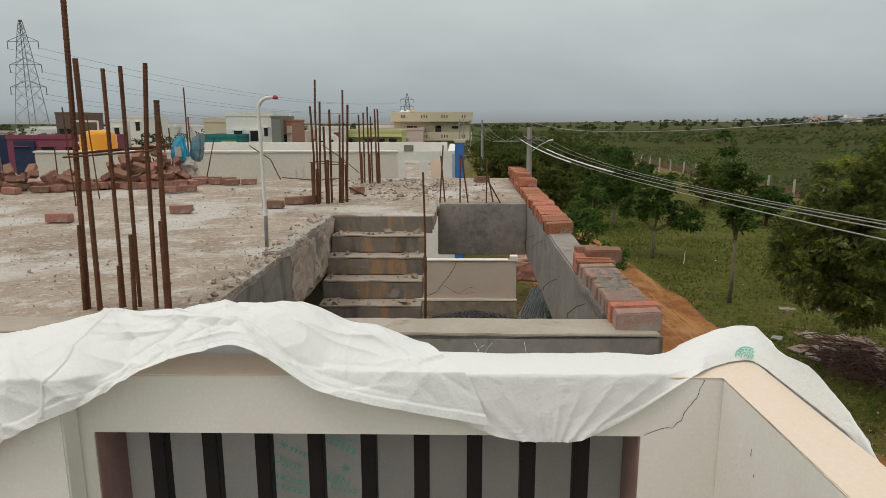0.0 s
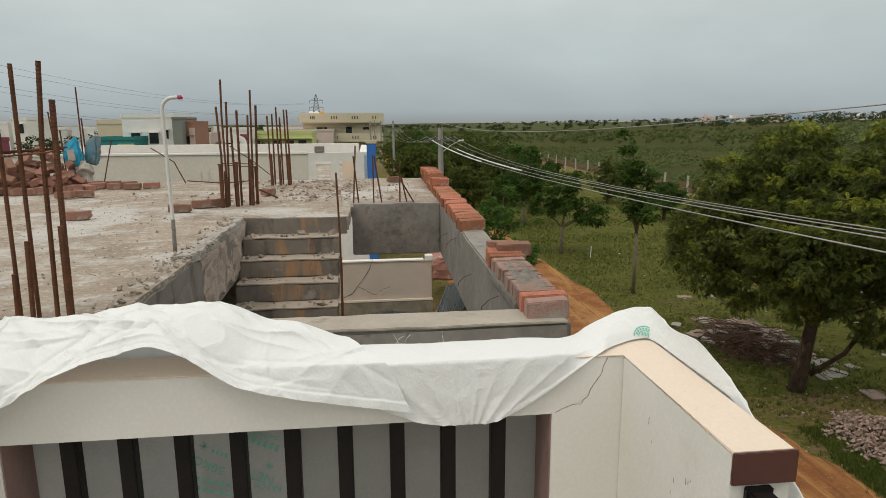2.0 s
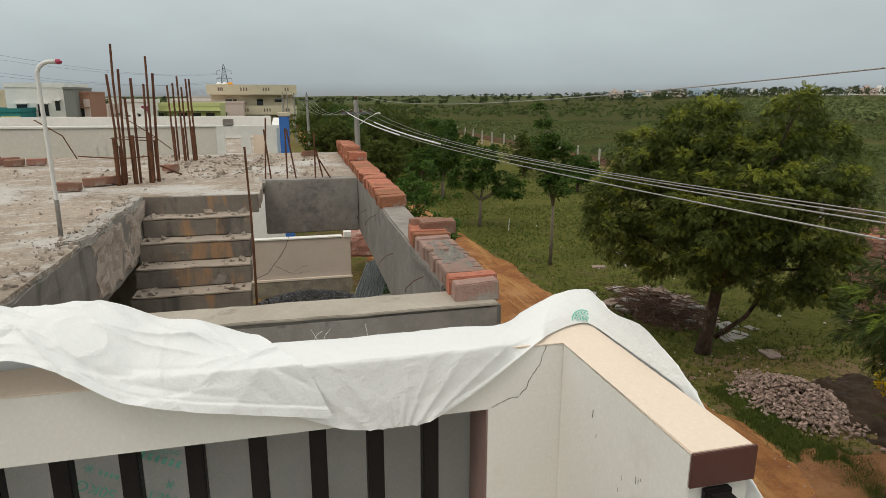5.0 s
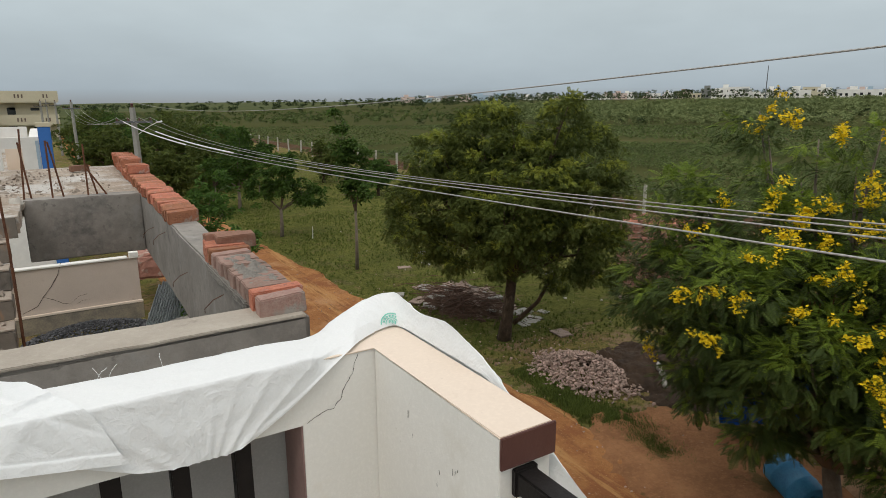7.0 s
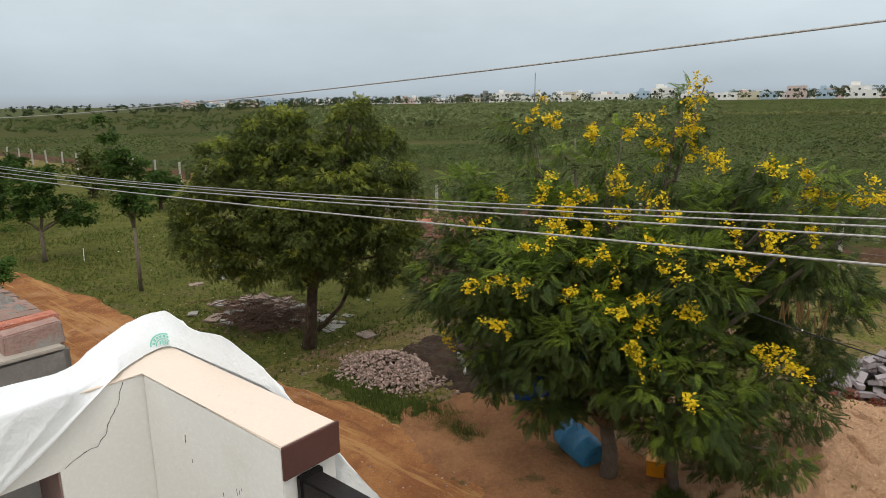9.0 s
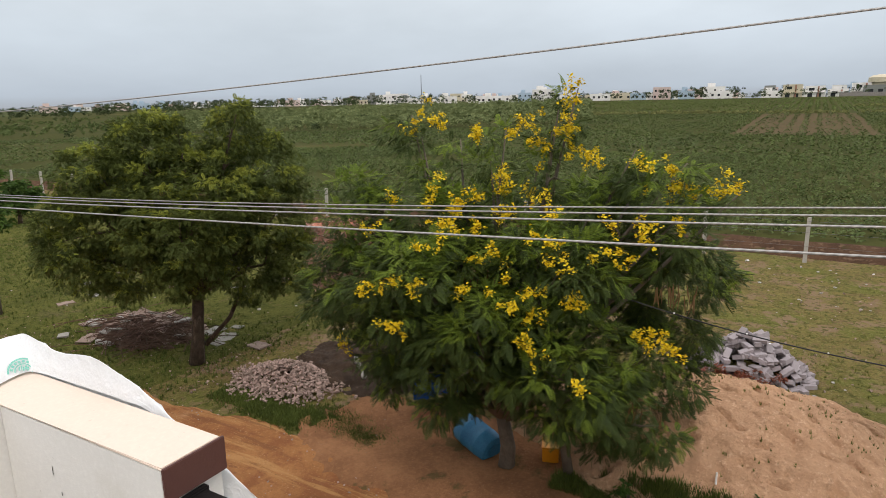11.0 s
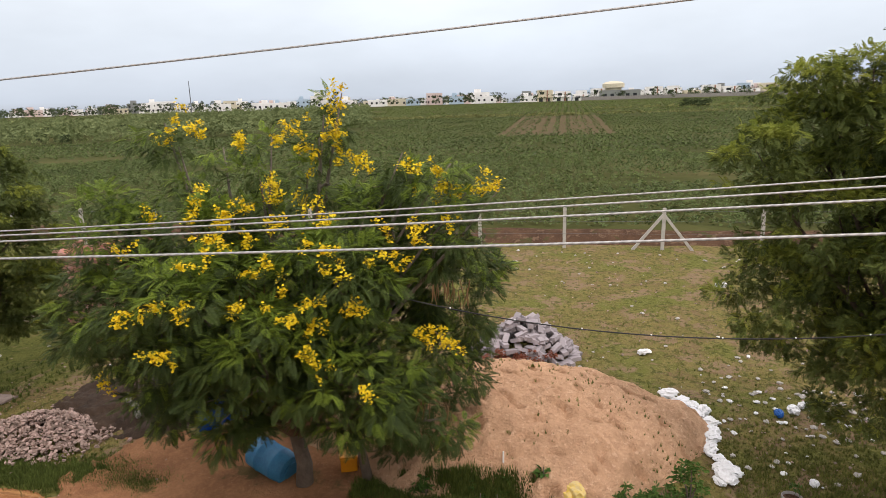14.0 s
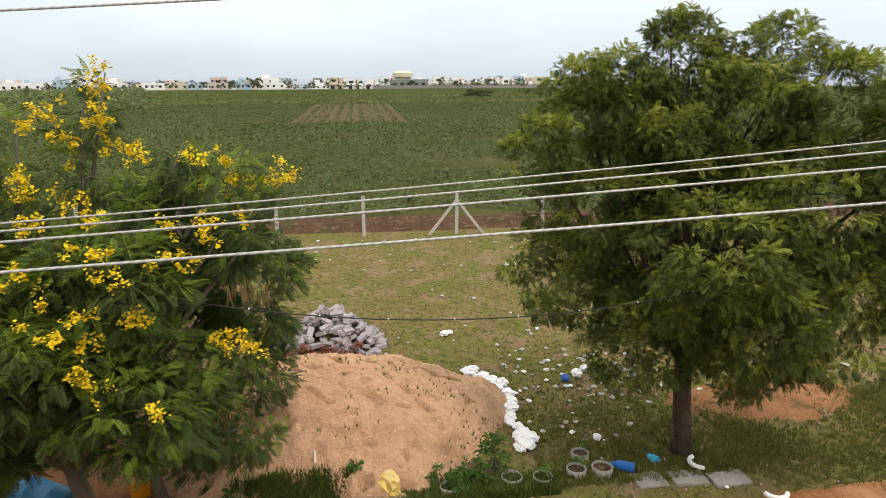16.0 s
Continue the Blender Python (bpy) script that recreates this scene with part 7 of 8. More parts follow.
limbs(tree_b, M_STEM, (0.06, -0.06, 1.35), B_LOBES, 0.06, 5, [(-0.05, 0.05, -0.05), (0.0, 0.0, 0.5), (0.06, -0.06, 1.4)], [0.15, 0.12, 0.10])
bm = bmesh.new()
tube(bm, [(0.12, -0.05, 0.35), (0.45, -0.4, 0.85), (0.72, -0.66, 1.6)], [0.05, 0.04, 0.03], 6)
part("limb", bm, M_STEM, tree_b, smooth=True)
boughs(B_LOBES, NEEM, M_NEEM, M_NEEMLIT, tree_b, 6, 0.20, 60, 8000, (0.24, 0.42), 0.45, 0.15, 4.2, 1.3)

# the tall tree farther down the road
RT = (7.62, -4.2, 0.0)
R_LOBES = shift([(7.4, -4.1, 3.0, 1.4), (8.0, -3.0, 3.5, .9), (8.2, -2.6, 2.5, .75), (8.1, -2.75, 4.35, .65), (7.8, -3.3, 4.55, .65), (7.5, -3.75, 4.82, .52), (7.6, -3.75, 5.32, .36), (7.6, -3.55, 5.52, .2), (7.6, -4.0, 5.5, .2), (7.55, -4.42, 5.22, .24), (7.6, -2.62, 4.92, .28), (7.6, -3.05, 4.92, .28), (7.5, -4.95, 5.15, .46), (7.6, -2.1, 4.1, .42), (7.2, -4.4, 4.6, .62), (7.2, -3.85, 4.55, .45), (7.25, -3.5, 4.2, .5), (6.8, -5.1, 4.6, .65), (6.9, -4.9, 3.5, 1.0),
                 (6.6, -5.4, 2.4, .85), (7.0, -4.6, 1.9, .75), (7.7, -3.5, 1.7, .75), (6.5, -3.9, 3.0, .8), (6.45, -4.4, 2.3, .65), (8.4, -4.6, 3.3, 1.1), (8.6, -3.8, 2.6, .8), (6.3, -6, 4.2, .9), (6.2, -6.2, 3, .9)], RT)
tree_r = thing("neem_tree", "tall green tree over the littered grass by the sand heap", "tree", RT)
limbs(tree_r, M_STEM, (0.0, 0.1, 1.3), R_LOBES, 0.042, 7, [(0, 0, -0.05), (0.03, 0.03, 0.6), (0, 0.1, 1.35)], [0.15, 0.12, 0.10])
boughs(R_LOBES, NEEM, M_NEEM, M_NEEMLIT, tree_r, 9, 0.20, 60, 8000, (0.24, 0.42), 0.8, 0.12, 4.2, 1.3)


def small_tree(label, at, lobes, count, kit, mat, bark, trunk_r, fork_z, seed, droop=0.3, size=(0.8, 1.3), name="tree"):
    t = thing(name, label, "tree", at, 0, "trees along the plot")
    limbs(t, bark, (0.02, 0, fork_z), lobes, trunk_r * 0.5, seed, [(0, 0, -0.05), (0.03, 0.02, fork_z * 0.5), (0.02, 0, fork_z + 0.05)], [trunk_r, trunk_r * 0.85, trunk_r * 0.7])
    crown("crown", lobes, count, kit, mat, t, size, droop, seed, 0.3, -0.2, 2.5, whorl=3)
    return t


small_tree("slender young tree with sparse leaves on the grass", (7.45, 16.67, 0), [(-.1, .1, 2.9, .55), (.1, -.1, 2.4, .5), (-.35, .15, 3.5, .3), (.2, -.1, 3.5, .35), (-.3, .1, 4.1, .2), (-.45, .2, 4.5, .1), (0, 0, 3.6, .3)], 620, BUNCH, M_BROAD, M_BARKGREY, 0.055, 1.7, 21)
small_tree("round broad-leaved young tree on the grass", (7.11, 22.48, 0), [(0, 0, 2.1, .8), (-.7, .2, 1.7, .55), (.8, -.3, 1.6, .6), (.3, .2, 2.6, .5), (1.3, -.4, 1.4, .4)], 1300, BUNCH, M_BROAD, M_BARKGREY, 0.075, 1.0, 22)
small_tree("broad-leaved tree farther along the plot", (7.3, 29.0, 0), [(0, 0, 2.1, 1.0), (-1.0, .2, 1.8, .8), (.9, -.3, 2.2, .9), (.3, .2, 3.1, .6)], 1300, BUNCH, M_BROAD, M_BARKGREY, 0.09, 1.0, 23, size=(1.0, 1.6))
sr = random.Random(31)
for k in range(44):
    x, y = sr.choice([(sr.uniform(3.0, 5.5), sr.uniform(30, 60)), (sr.uniform(5.5, 10), sr.uniform(33, 60)), (sr.uniform(6.3, 9.5), sr.uniform(34, 70)), (sr.uniform(7, 15), sr.uniform(26, 60)), (sr.uniform(2.6, 3.6), sr.uniform(36, 75)), (sr.uniform(4, 9), sr.uniform(70, 120))])
    h = sr.uniform(2.6, 4.6)
    if x > 9.5:
        h = sr.uniform(2.0, 3.0)
    r = h * 0.33
    small_tree("leafy tree in the row along the road", (x, y, 0), [(0, 0, h - r, r), (-r * .8, .2, h - 1.5 * r, r * .8), (r * .8, -.2, h - 1.4 * r, r * .8), (.1, r * .7, h - 1.2 * r, r * .8), (0, -r * .7, h - 1.6 * r, r * .8), (.2, 0, h - 2.1 * r, r * .7)],
               520, BUNCH, sr.choice([M_BROAD, M_NEEM]), M_STEM, 0.1, h * 0.3, 100 + k, size=(1.3, 2.1), name="roadside_tree")
small_tree("leafy shrub between the wall and the road", (3.6, 17.5, 0), [(0, 0, 2.2, .6), (.4, .3, 2.6, .45), (-.2, -.5, 1.8, .5), (.3, -.6, 2.1, .4)], 420, BUNCH, M_BUSH, M_BARKGREY, 0.06, 1.2, 41, name="shrub")
small_tree("leafy shrub between the wall and the road", (3.3, 13.5, 0), [(0, 0, 1.6, .5), (.3, .3, 2.0, .35), (-.2, -.3, 1.2, .4)], 260, BUNCH, M_BUSH, M_BARKGREY, 0.05, .8, 42, name="shrub")
small_tree("small green bush by the corrugated sheets", (2.1, 13.6, 0), [(0, 0, .7, .4), (.2, .1, 1.0, .3)], 160, BUNCH, M_BUSH, M_BARKGREY, 0.03, .4, 43, name="shrub")


# far trees and scrub
def far_foliage(name, label, n, place, size, mat, seed, bits=7):
    r = np.random.RandomState(seed)
    np.random.seed(seed)
    pts, sizes = [], []
    for k in range(n):
        x, y, h = place(r)
        for q in range(bits):
            pts.append((x + r.normal(0, h * 0.28), y + r.normal(0, h * 0.28), rise(x) + h * r.uniform(0.25, 0.85)))
            sizes.append(h * r.uniform(*size))
    p = np.array(pts)
    ahead = unit(r.normal(0, 1, p.shape) + (0, 0, 0.3))
    v, f = spread(*TUFT, p, *frames_for(ahead), np.array(sizes))
    ob = quads(name, v, f, mat, None, label, "stuff")
    return tagged(ob, category="trees")


def polar(r, az0, az1, d0, d1, h0, h1):
    a, d = radians(r.uniform(az0, az1)), r.uniform(d0, d1)
    return d * math.sin(a), d * math.cos(a), r.uniform(h0, h1)


far_foliage("far_trees", "line of trees among the distant houses", 620, lambda r: polar(r, 25, 120, 325, 600, 3.0, 7.0), (0.16, 0.28), M_FARLEAF, 51, 14)
far_foliage("far_woods", "trees and scrub fading to the horizon", 800, lambda r: polar(r, -60, 40, 330, 1300, 1.6, 4.2), (0.4, 0.7), M_FARLEAF, 52)
far_foliage("colony_trees", "trees between the colony houses", 46, lambda r: polar(r, -45, -6, 75, 190, 2.6, 4.6), (0.10, 0.17), M_FARLEAF, 53, 46)
far_foliage("scrub", "dense thorny scrub beyond the field", 2000, lambda r: polar(r, 36, 73, 132, 315, 1.2, 3.0), (0.20, 0.36), M_SCRUB, 54, 11)
far_foliage("low_scrub", "low green scrub beyond the road trees", 700, lambda r: polar(r, 2, 38, 150, 320, 0.7, 1.5), (0.35, 0.6), M_CROP, 59, 8)
far_foliage("dark_scrub", "darker thorn bushes in the scrub", 40, lambda r: polar(r, 30, 73, 128, 200, 1.4, 2.6), (0.14, 0.26), M_FARLEAF, 58, 26)
far_foliage("pale_weeds", "pale yellow-green weeds along a far field bank", 520, lambda r: (lambda y: (169 + abs(r.normal(0, 3)) + (38 if y < -6 and r.uniform() < 0.5 else 0), y, r.uniform(0.4, 0.9)))(r.uniform(-60, 66)), (0.5, 0.9), M_PALEWEED, 57, 5)
far_foliage("field_bushes", "dark bushes standing at the field's far edge", 9, lambda r: (lambda c: (c[0] + r.normal(0, 3), c[1] + r.normal(0, 3), r.uniform(2.4, 3.6)))([(199, -36), (214, -62)][r.randint(2)]), (0.14, 0.24), M_FARLEAF, 55, 30)


# ---- cotton plants in rows ----
def crop(name, x0, x1, y0, y1, step_x, step_y, size, seed, kit, mat=M_CROP):
    r = np.random.RandomState(seed)
    np.random.seed(seed)
    X, Y = np.meshgrid(np.arange(x0, x1, step_x), np.arange(y0, y1, step_y), indexing="ij")
    p = np.stack([X.ravel(), Y.ravel(), 0 * X.ravel()], -1) + r.normal(0, 0.14, (X.size, 3)) * (1.6, 1.0, 0)
    keep = np.array([noise.noise(Vector((a * 0.09, b * 0.09, 1))) + 0.5 * noise.noise(Vector((a * 0.5, b * 0.5, 1))) > -0.38 for a, b, _ in p])
    keep &= np.abs(np.arctan2(p[:, 1], p[:, 0]) - 0.35) < 1.15
    keep &= ~((p[:, 0] > 99) & (p[:, 0] < 171) & (np.abs(p[:, 1] - 1.5) < 9.5) & (np.mod(p[:, 1], 1.9) < 0.95))
    keep &= (np.hypot(p[:, 0], p[:, 1]) < 131) | (np.arctan2(p[:, 1], p[:, 0]) < 0.30 + 0.03 * np.sin(p[:, 0] * 0.1))
    p = p[keep]
    p[:, 2] = 0.22 * size + 0.04 + np.array([rise(q) for q in p[:, 0]])
    ahead = unit(r.normal(0, 1, p.shape) * (1, 1, 0.15))
    v, f = spread(*kit, p, *frames_for(ahead), r.uniform(0.7, 1.25, len(p)) * size)
    ob = quads(name, v, f, mat, None, "rows of knee-high cotton plants" if mat is M_CROP else "low bright green crop of the upper field", "stuff")
    return tagged(ob, category="crop")


PLANT = leaf_bunch(15, 0.34, 0.15, 0.13, 8)
PLANT_FAR = leaf_bunch(7, 0.50, 0.36, 0.30, 9)
crop("cotton_plants", 25.0, 60, -36, 66, 0.42, 0.66, 0.88, 61, PLANT)
crop("cotton_plants_far", 60, 168, -90, 170, 0.95, 1.05, 0.8, 62, PLANT_FAR)
crop("young_crop", 174, 305, -120, 96, 1.7, 1.9, 1.0, 64, PLANT_FAR, M_UPPERCROP)
crop("cotton_plants_side", 25, 60, 66, 180, 0.85, 0.95, 0.62, 63, PLANT_FAR)


# a stretch of bare furrows in the field
bm = bmesh.new()
furrows = [[bm.verts.new((x, y, rise(x) + 0.058 + 0.06 * (0.5 + 0.5 * math.cos(2 * math.pi * (y - 1.52) / 1.9)))) for y in np.arange(-8, 11, 0.38)] for x in np.arange(100, 170, 2.0)]
for a, b in zip(furrows, furrows[1:]):
    for k in range(len(a) - 1):
        bm.faces.new((a[k], b[k], b[k + 1], a[k + 1]))
M_FURROW = material("dry_furrow_soil", (0.115, 0.082, 0.045), 0.95, (0.075, 0.066, 0.032), 0.3, 4, 0.5, 0.8, coords="Position", distance=0.1, spec=0.02)
tagged(part("furrows", bm, M_FURROW, smooth=True), "bare brown furrows in the cotton field", "furrows", kind="structure")


# ---- grass ----
def sand_z(x, y):
    return 0.98 * max(0, 1 - ((x - 8.95) / 1.85) ** 2 - ((y - 0.75) / 2.85) ** 2) ** 0.75


def grass(name, label, n, where, size, seed, mat=M_GRASS, patchy=-0.12):
    r = np.random.RandomState(seed)
    np.random.seed(seed)
    blade = []
    q = np.random.RandomState(7)
    for k in range(6):
        a, h, o = q.uniform(0, 6.28), q.uniform(0.5, 1.0), q.uniform(0, 0.5)
        b = np.array((math.cos(a), math.sin(a), 0))
        s = np.array((-b[1], b[0], 0)) * 0.085
        root, lean = b * o * 0.5, b * q.uniform(0.1, 0.5)
        blade += [root - s, root + s, root + lean * h + (0, 0, h) + s * 0.1, root + lean * h + (0, 0, h) - s * 0.1]
    blade = np.array(blade)
    p = []
    while len(p) < n:
        x, y = where(r)
        if noise.noise(Vector((x * 0.42, y * 0.42, 11))) + 0.4 * r.uniform(-1, 1) > patchy:
            p.append((x, y, max(ground_height(x, y), sand_z(x, y) - 0.03) - 0.01))
    p = np.array(p)
    ang = r.uniform(0, 6.28, n)
    right = np.stack([np.cos(ang), np.sin(ang), 0 * ang], -1)
    ahead = np.stack([-np.sin(ang), np.cos(ang), 0 * ang], -1)
    up = np.tile((0, 0, 1.0), (n, 1))
    v, f = spread(blade, np.arange(len(blade)).reshape(-1, 4), p, right, ahead, up, r.uniform(*size, n))
    return tagged(quads(name, v, f, mat, None, label, "stuff"), category="grass")


def plot_spot(r):
    y = r.uniform(-10, 32)
    x = 6.6 + abs(r.normal(0, 5.5))
    x = max(x, road_edge(y, 1) - 0.1 + abs(r.normal(0, 0.2)))
    return x, y


grass("grass", "short patchy grass on the open plot", 21000, plot_spot, (0.025, 0.075), 71)
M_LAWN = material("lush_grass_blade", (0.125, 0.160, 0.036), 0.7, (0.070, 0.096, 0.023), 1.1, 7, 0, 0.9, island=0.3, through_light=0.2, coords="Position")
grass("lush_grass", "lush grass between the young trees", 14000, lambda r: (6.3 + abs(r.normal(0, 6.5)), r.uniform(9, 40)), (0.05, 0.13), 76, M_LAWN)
grass("bay_grass", "grass patches growing over the bare dirt", 7500, lambda r: (r.uniform(6.4, 9.0), r.uniform(-9.0, -5.0)), (0.04, 0.10), 77)
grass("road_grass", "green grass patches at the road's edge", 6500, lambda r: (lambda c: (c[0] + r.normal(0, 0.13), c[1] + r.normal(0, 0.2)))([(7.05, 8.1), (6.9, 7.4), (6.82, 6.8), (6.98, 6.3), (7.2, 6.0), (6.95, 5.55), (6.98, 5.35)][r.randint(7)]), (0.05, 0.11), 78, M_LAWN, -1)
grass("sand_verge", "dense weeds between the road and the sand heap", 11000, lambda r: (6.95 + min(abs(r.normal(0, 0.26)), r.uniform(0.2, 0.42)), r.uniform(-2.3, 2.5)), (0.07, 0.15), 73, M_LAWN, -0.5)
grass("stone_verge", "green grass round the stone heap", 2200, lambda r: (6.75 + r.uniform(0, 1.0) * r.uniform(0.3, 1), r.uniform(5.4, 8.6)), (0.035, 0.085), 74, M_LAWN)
grass("shade_grass", "lush grass under the tall tree", 4500, lambda r: (7.2 + abs(r.normal(0, 1.1)), r.uniform(-6.2, -2.2)), (0.035, 0.085), 75)
grass("verge_grass", "taller weeds along the road and the sand", 2600, lambda r: (lambda y: (7.05 + abs(r.normal(0, 0.35 if y < -2.2 else 0.12)), y))(r.uniform(-5, 1.6)), (0.05, 0.11), 72)

# ---- heaps and loose things on the plot ----
def mound(name, cx, cy, rx, ry, h, mat, label, category, seed, power=0.8, rough=0.03, n=70, foot=0.0):
    bm = bmesh.new()
    grid = []
    for i in range(n + 1):
        row = []
        for k in range(n + 1):
            x, y = cx + rx * 1.15 * (2 * i / n - 1), cy + ry * 1.15 * (2 * k / n - 1)
            w = 1 + 0.22 * noise.noise(Vector((x * 0.9, y * 0.9, seed)))
            q = 1 - ((x - cx) / (rx * w)) ** 2 - ((y - cy) / (ry * w)) ** 2
            z = h * max(0, q) ** power
            if q > 0:
                z += rough * noise.noise(Vector((x * 3, y * 3, seed))) + 0.5 * rough * noise.noise(Vector((x * 9, y * 9, seed))) + 0.25 * rough * noise.noise(Vector((x * 21, y * 21, seed)))
                if foot:
                    z -= foot * max(0, noise.noise(Vector((x * 6.5, y * 4.5, seed + 3))) - 0.22)
            row.append(bm.verts.new((x, y, z - 0.03)))
        grid.append(row)
    for a, b in zip(grid, grid[1:]):
        for k in range(n):
            bm.faces.new((a[k], b[k], b[k + 1], a[k + 1]))
    return tagged(part(name, bm, mat, smooth=True), label, category, kind="stuff")


mound("sand_heap", 8.95, 0.75, 1.85, 2.85, 0.98, M_SAND, "big heap of pale orange building sand", "sand heap", 4.0, 0.75, 0.075, 200, 0.38)
M_DARKSOIL = material("dark_damp_soil", (0.060, 0.037, 0.022), 0.95, (0.022, 0.014, 0.009), 4, 25, 0.8, 0.8, coords="Position", distance=0.03)
mound("soil_heap", 9.2, 7.0, 1.3, 1.5, 0.22, M_DARKSOIL, "low heap of dark dug soil", "soil heap", 9.0, 0.7, 0.10, 80)

hp = random.Random(77)
spots = []
for k in range(2500):
    a, q = hp.uniform(0, 6.28), math.sqrt(hp.random())
    x, y = 7.80 + 0.75 * q * math.cos(a) + 0.1 * hp.gauss(0, 1) * (q > 0.85), 7.75 + 1.0 * q * math.sin(a) + 0.12 * hp.gauss(0, 1) * (q > 0.85)
    spots.append((x, y, 0.02 + 0.40 * max(0, 1 - q ** 1.6) * hp.random() ** 0.35, hp.uniform(0.025, 0.06)))
tagged(stones("stone_heap", spots, M_STONE, None, "heap of broken pinkish stone beside the road", "stuff", 16), category="stone heap")
spots = [(hp.uniform(6.2, 9.5), hp.uniform(-6, 16), 0.02, hp.uniform(0.01, 0.035)) for k in range(900)]
spots += [(hp.uniform(3.2, 6.5), hp.uniform(2, 18), 0.03, hp.uniform(0.008, 0.028)) for k in range(500)]
spots += [(hp.uniform(7, 21), hp.uniform(-10, 14), 0.015, hp.uniform(0.01, 0.05)) for k in range(700)]
tagged(stones("pebbles", spots, M_STONE, None, "small stones scattered on the dirt", "stuff", 17), category="pebbles")

# grey blocks
BLOCKS = []
for k in range(5):
    bm = rough_box(-0.115, 0.115, -0.055, 0.055, 0, 0.075, 0.3, 0.002, 0.003, k * 3.3)
    me = bpy.data.meshes.new("concrete_block")
    bm.to_mesh(me)
    bm.free()
    me.materials.append(M_BLOCK)
    BLOCKS.append(me)
found = []
for k in range(300):
    a, q = hp.uniform(0, 6.28), math.sqrt(hp.random())
    found.append((0.80 * max(0, 1 - q ** 1.3) * hp.random() ** 0.3, 12.0 + 0.85 * q * math.cos(a), 0.62 + 1.0 * q * math.sin(a)))
for z, x, y in sorted(found):
    ob = new("concrete_block", BLOCKS[hp.randrange(5)])
    low = z < 0.09
    ob.matrix_basis = pose(x, y, 0.0 if low else z, hp.uniform(-5, 5) if low else hp.uniform(-35, 35), 0 if low else hp.uniform(-35, 35), hp.uniform(0, 180))
    tagged(ob, "small grey concrete block in a tipped heap", "block", "heap of concrete blocks")

# stack of bricks behind the trees
stack = thing("brick_stack", "tall stack of new red bricks on the grass", "brick stack", (12.6, 11.25, 0), -38)
bm = bmesh.new()
box(bm, 0.11, 2.35, 0.11, 0.9, 0, 1.68)
part("inner_bricks", bm, M_BRICK, stack)
sm = STACK_BRICKS
for row in range(20):
    for col in range(11):
        ob = new("brick", sm[hp.randrange(4)])
        ob.parent = stack
        long = row % 2 == 0
        ob.matrix_basis = pose(0.1 + 0.235 * col + hp.uniform(-0.012, 0.012) if long else 0.06 + 0.235 * col, 0.05 + hp.uniform(-0.02, 0.015), 0.085 * row, 0, 0, hp.uniform(-3, 3))
    for col in range(4):
        ob = new("brick", sm[hp.randrange(4)])
        ob.parent = stack
        ob.matrix_basis = pose(0.05 + hp.uniform(-0.015, 0.015), 0.24 + 0.235 * col, 0.085 * row, 0, 0, 90 + hp.uniform(-3, 3))
for k in range(14):
    ob = new("brick", sm[hp.randrange(4)])
    ob.parent = stack
    ob.matrix_basis = pose(hp.uniform(0.2, 2.3), hp.uniform(0.2, 0.8), 1.68 + (0.08 if k > 8 else 0.0), 0, 0, hp.uniform(0, 180))

# stone slabs and twigs thrown down by the dark tree
SLABS = []
for k in range(5):
    bm = rough_box(-0.2, 0.2, -0.14, 0.14, 0, 0.035, 0.1, 0.02, 0.006, k * 7.7)
    me = bpy.data.meshes.new("stone_slab")
    bm.to_mesh(me)
    bm.free()
    me.materials.append(M_PALE if k < 3 else M_STONE)
    SLABS.append(me)
for k in range(80):
    if k < 64:
        x, y = hp.gauss(8.45, 0.55), hp.gauss(12.6, 1.0)
        z = max(0, 0.35 * (1 - ((x - 8.4) / 0.9) ** 2 - ((y - 12.4) / 1.5) ** 2)) * hp.random()
    else:
        x, y, z = hp.uniform(8, 14), hp.uniform(9, 18), 0.0
    ob = new("stone_slab", SLABS[hp.randrange(5)])
    s = hp.uniform(0.5, 1.3)
    tilt = 24 if z > 0.03 else 3
    ob.matrix_basis = Matrix.Translation((x, y, z + 0.005)) @ Euler((radians(hp.uniform(-tilt, tilt)), radians(hp.uniform(-tilt, tilt)), hp.uniform(0, 6))).to_matrix().to_4x4() @ Matrix.Diagonal((s, s, 1, 1))
    tagged(ob, "broken flat stone slab lying on the grass", "stone slab", "broken slabs on the plot")
M_DEBRIS = material("brown_building_debris", (0.16, 0.105, 0.075), 0.95, (0.07, 0.045, 0.032), 5, 22, 1.0, 1.0, coords="Position", distance=0.04, spec=0.03, stain=(0.3, 0.25, 0.2), stain_scale=6, stain_at=0.56)
mound("debris_heap", 8.3, 12.25, 0.95, 1.35, 0.24, M_DEBRIS, "low heap of brown earth and building debris", "debris", 6.0, 0.7, 0.12, 70)
bm = bmesh.new()
for k in range(330):
    a = hp.uniform(0, 6.28)
    c = Vector((hp.gauss(8.1, 0.4), hp.gauss(12.0, 0.6), hp.uniform(0.02, 0.36)))
    d = Vector((math.cos(a), math.sin(a), hp.uniform(-0.15, 0.25))) * hp.uniform(0.2, 0.6)
    tube(bm, [c - d, c + Vector((0, 0, 0.05)), c + d], [0.008, 0.007, 0.004], 4)
M_TWIG = material("dry_twigs", (0.13, 0.075, 0.05), 0.9, (0.07, 0.04, 0.03), 6, 40, 0.2, 0.7, island=0.3)
tagged(part("twig_pile", bm, M_TWIG), "pile of dry brown branches by the stone slabs", "twigs", kind="stuff")
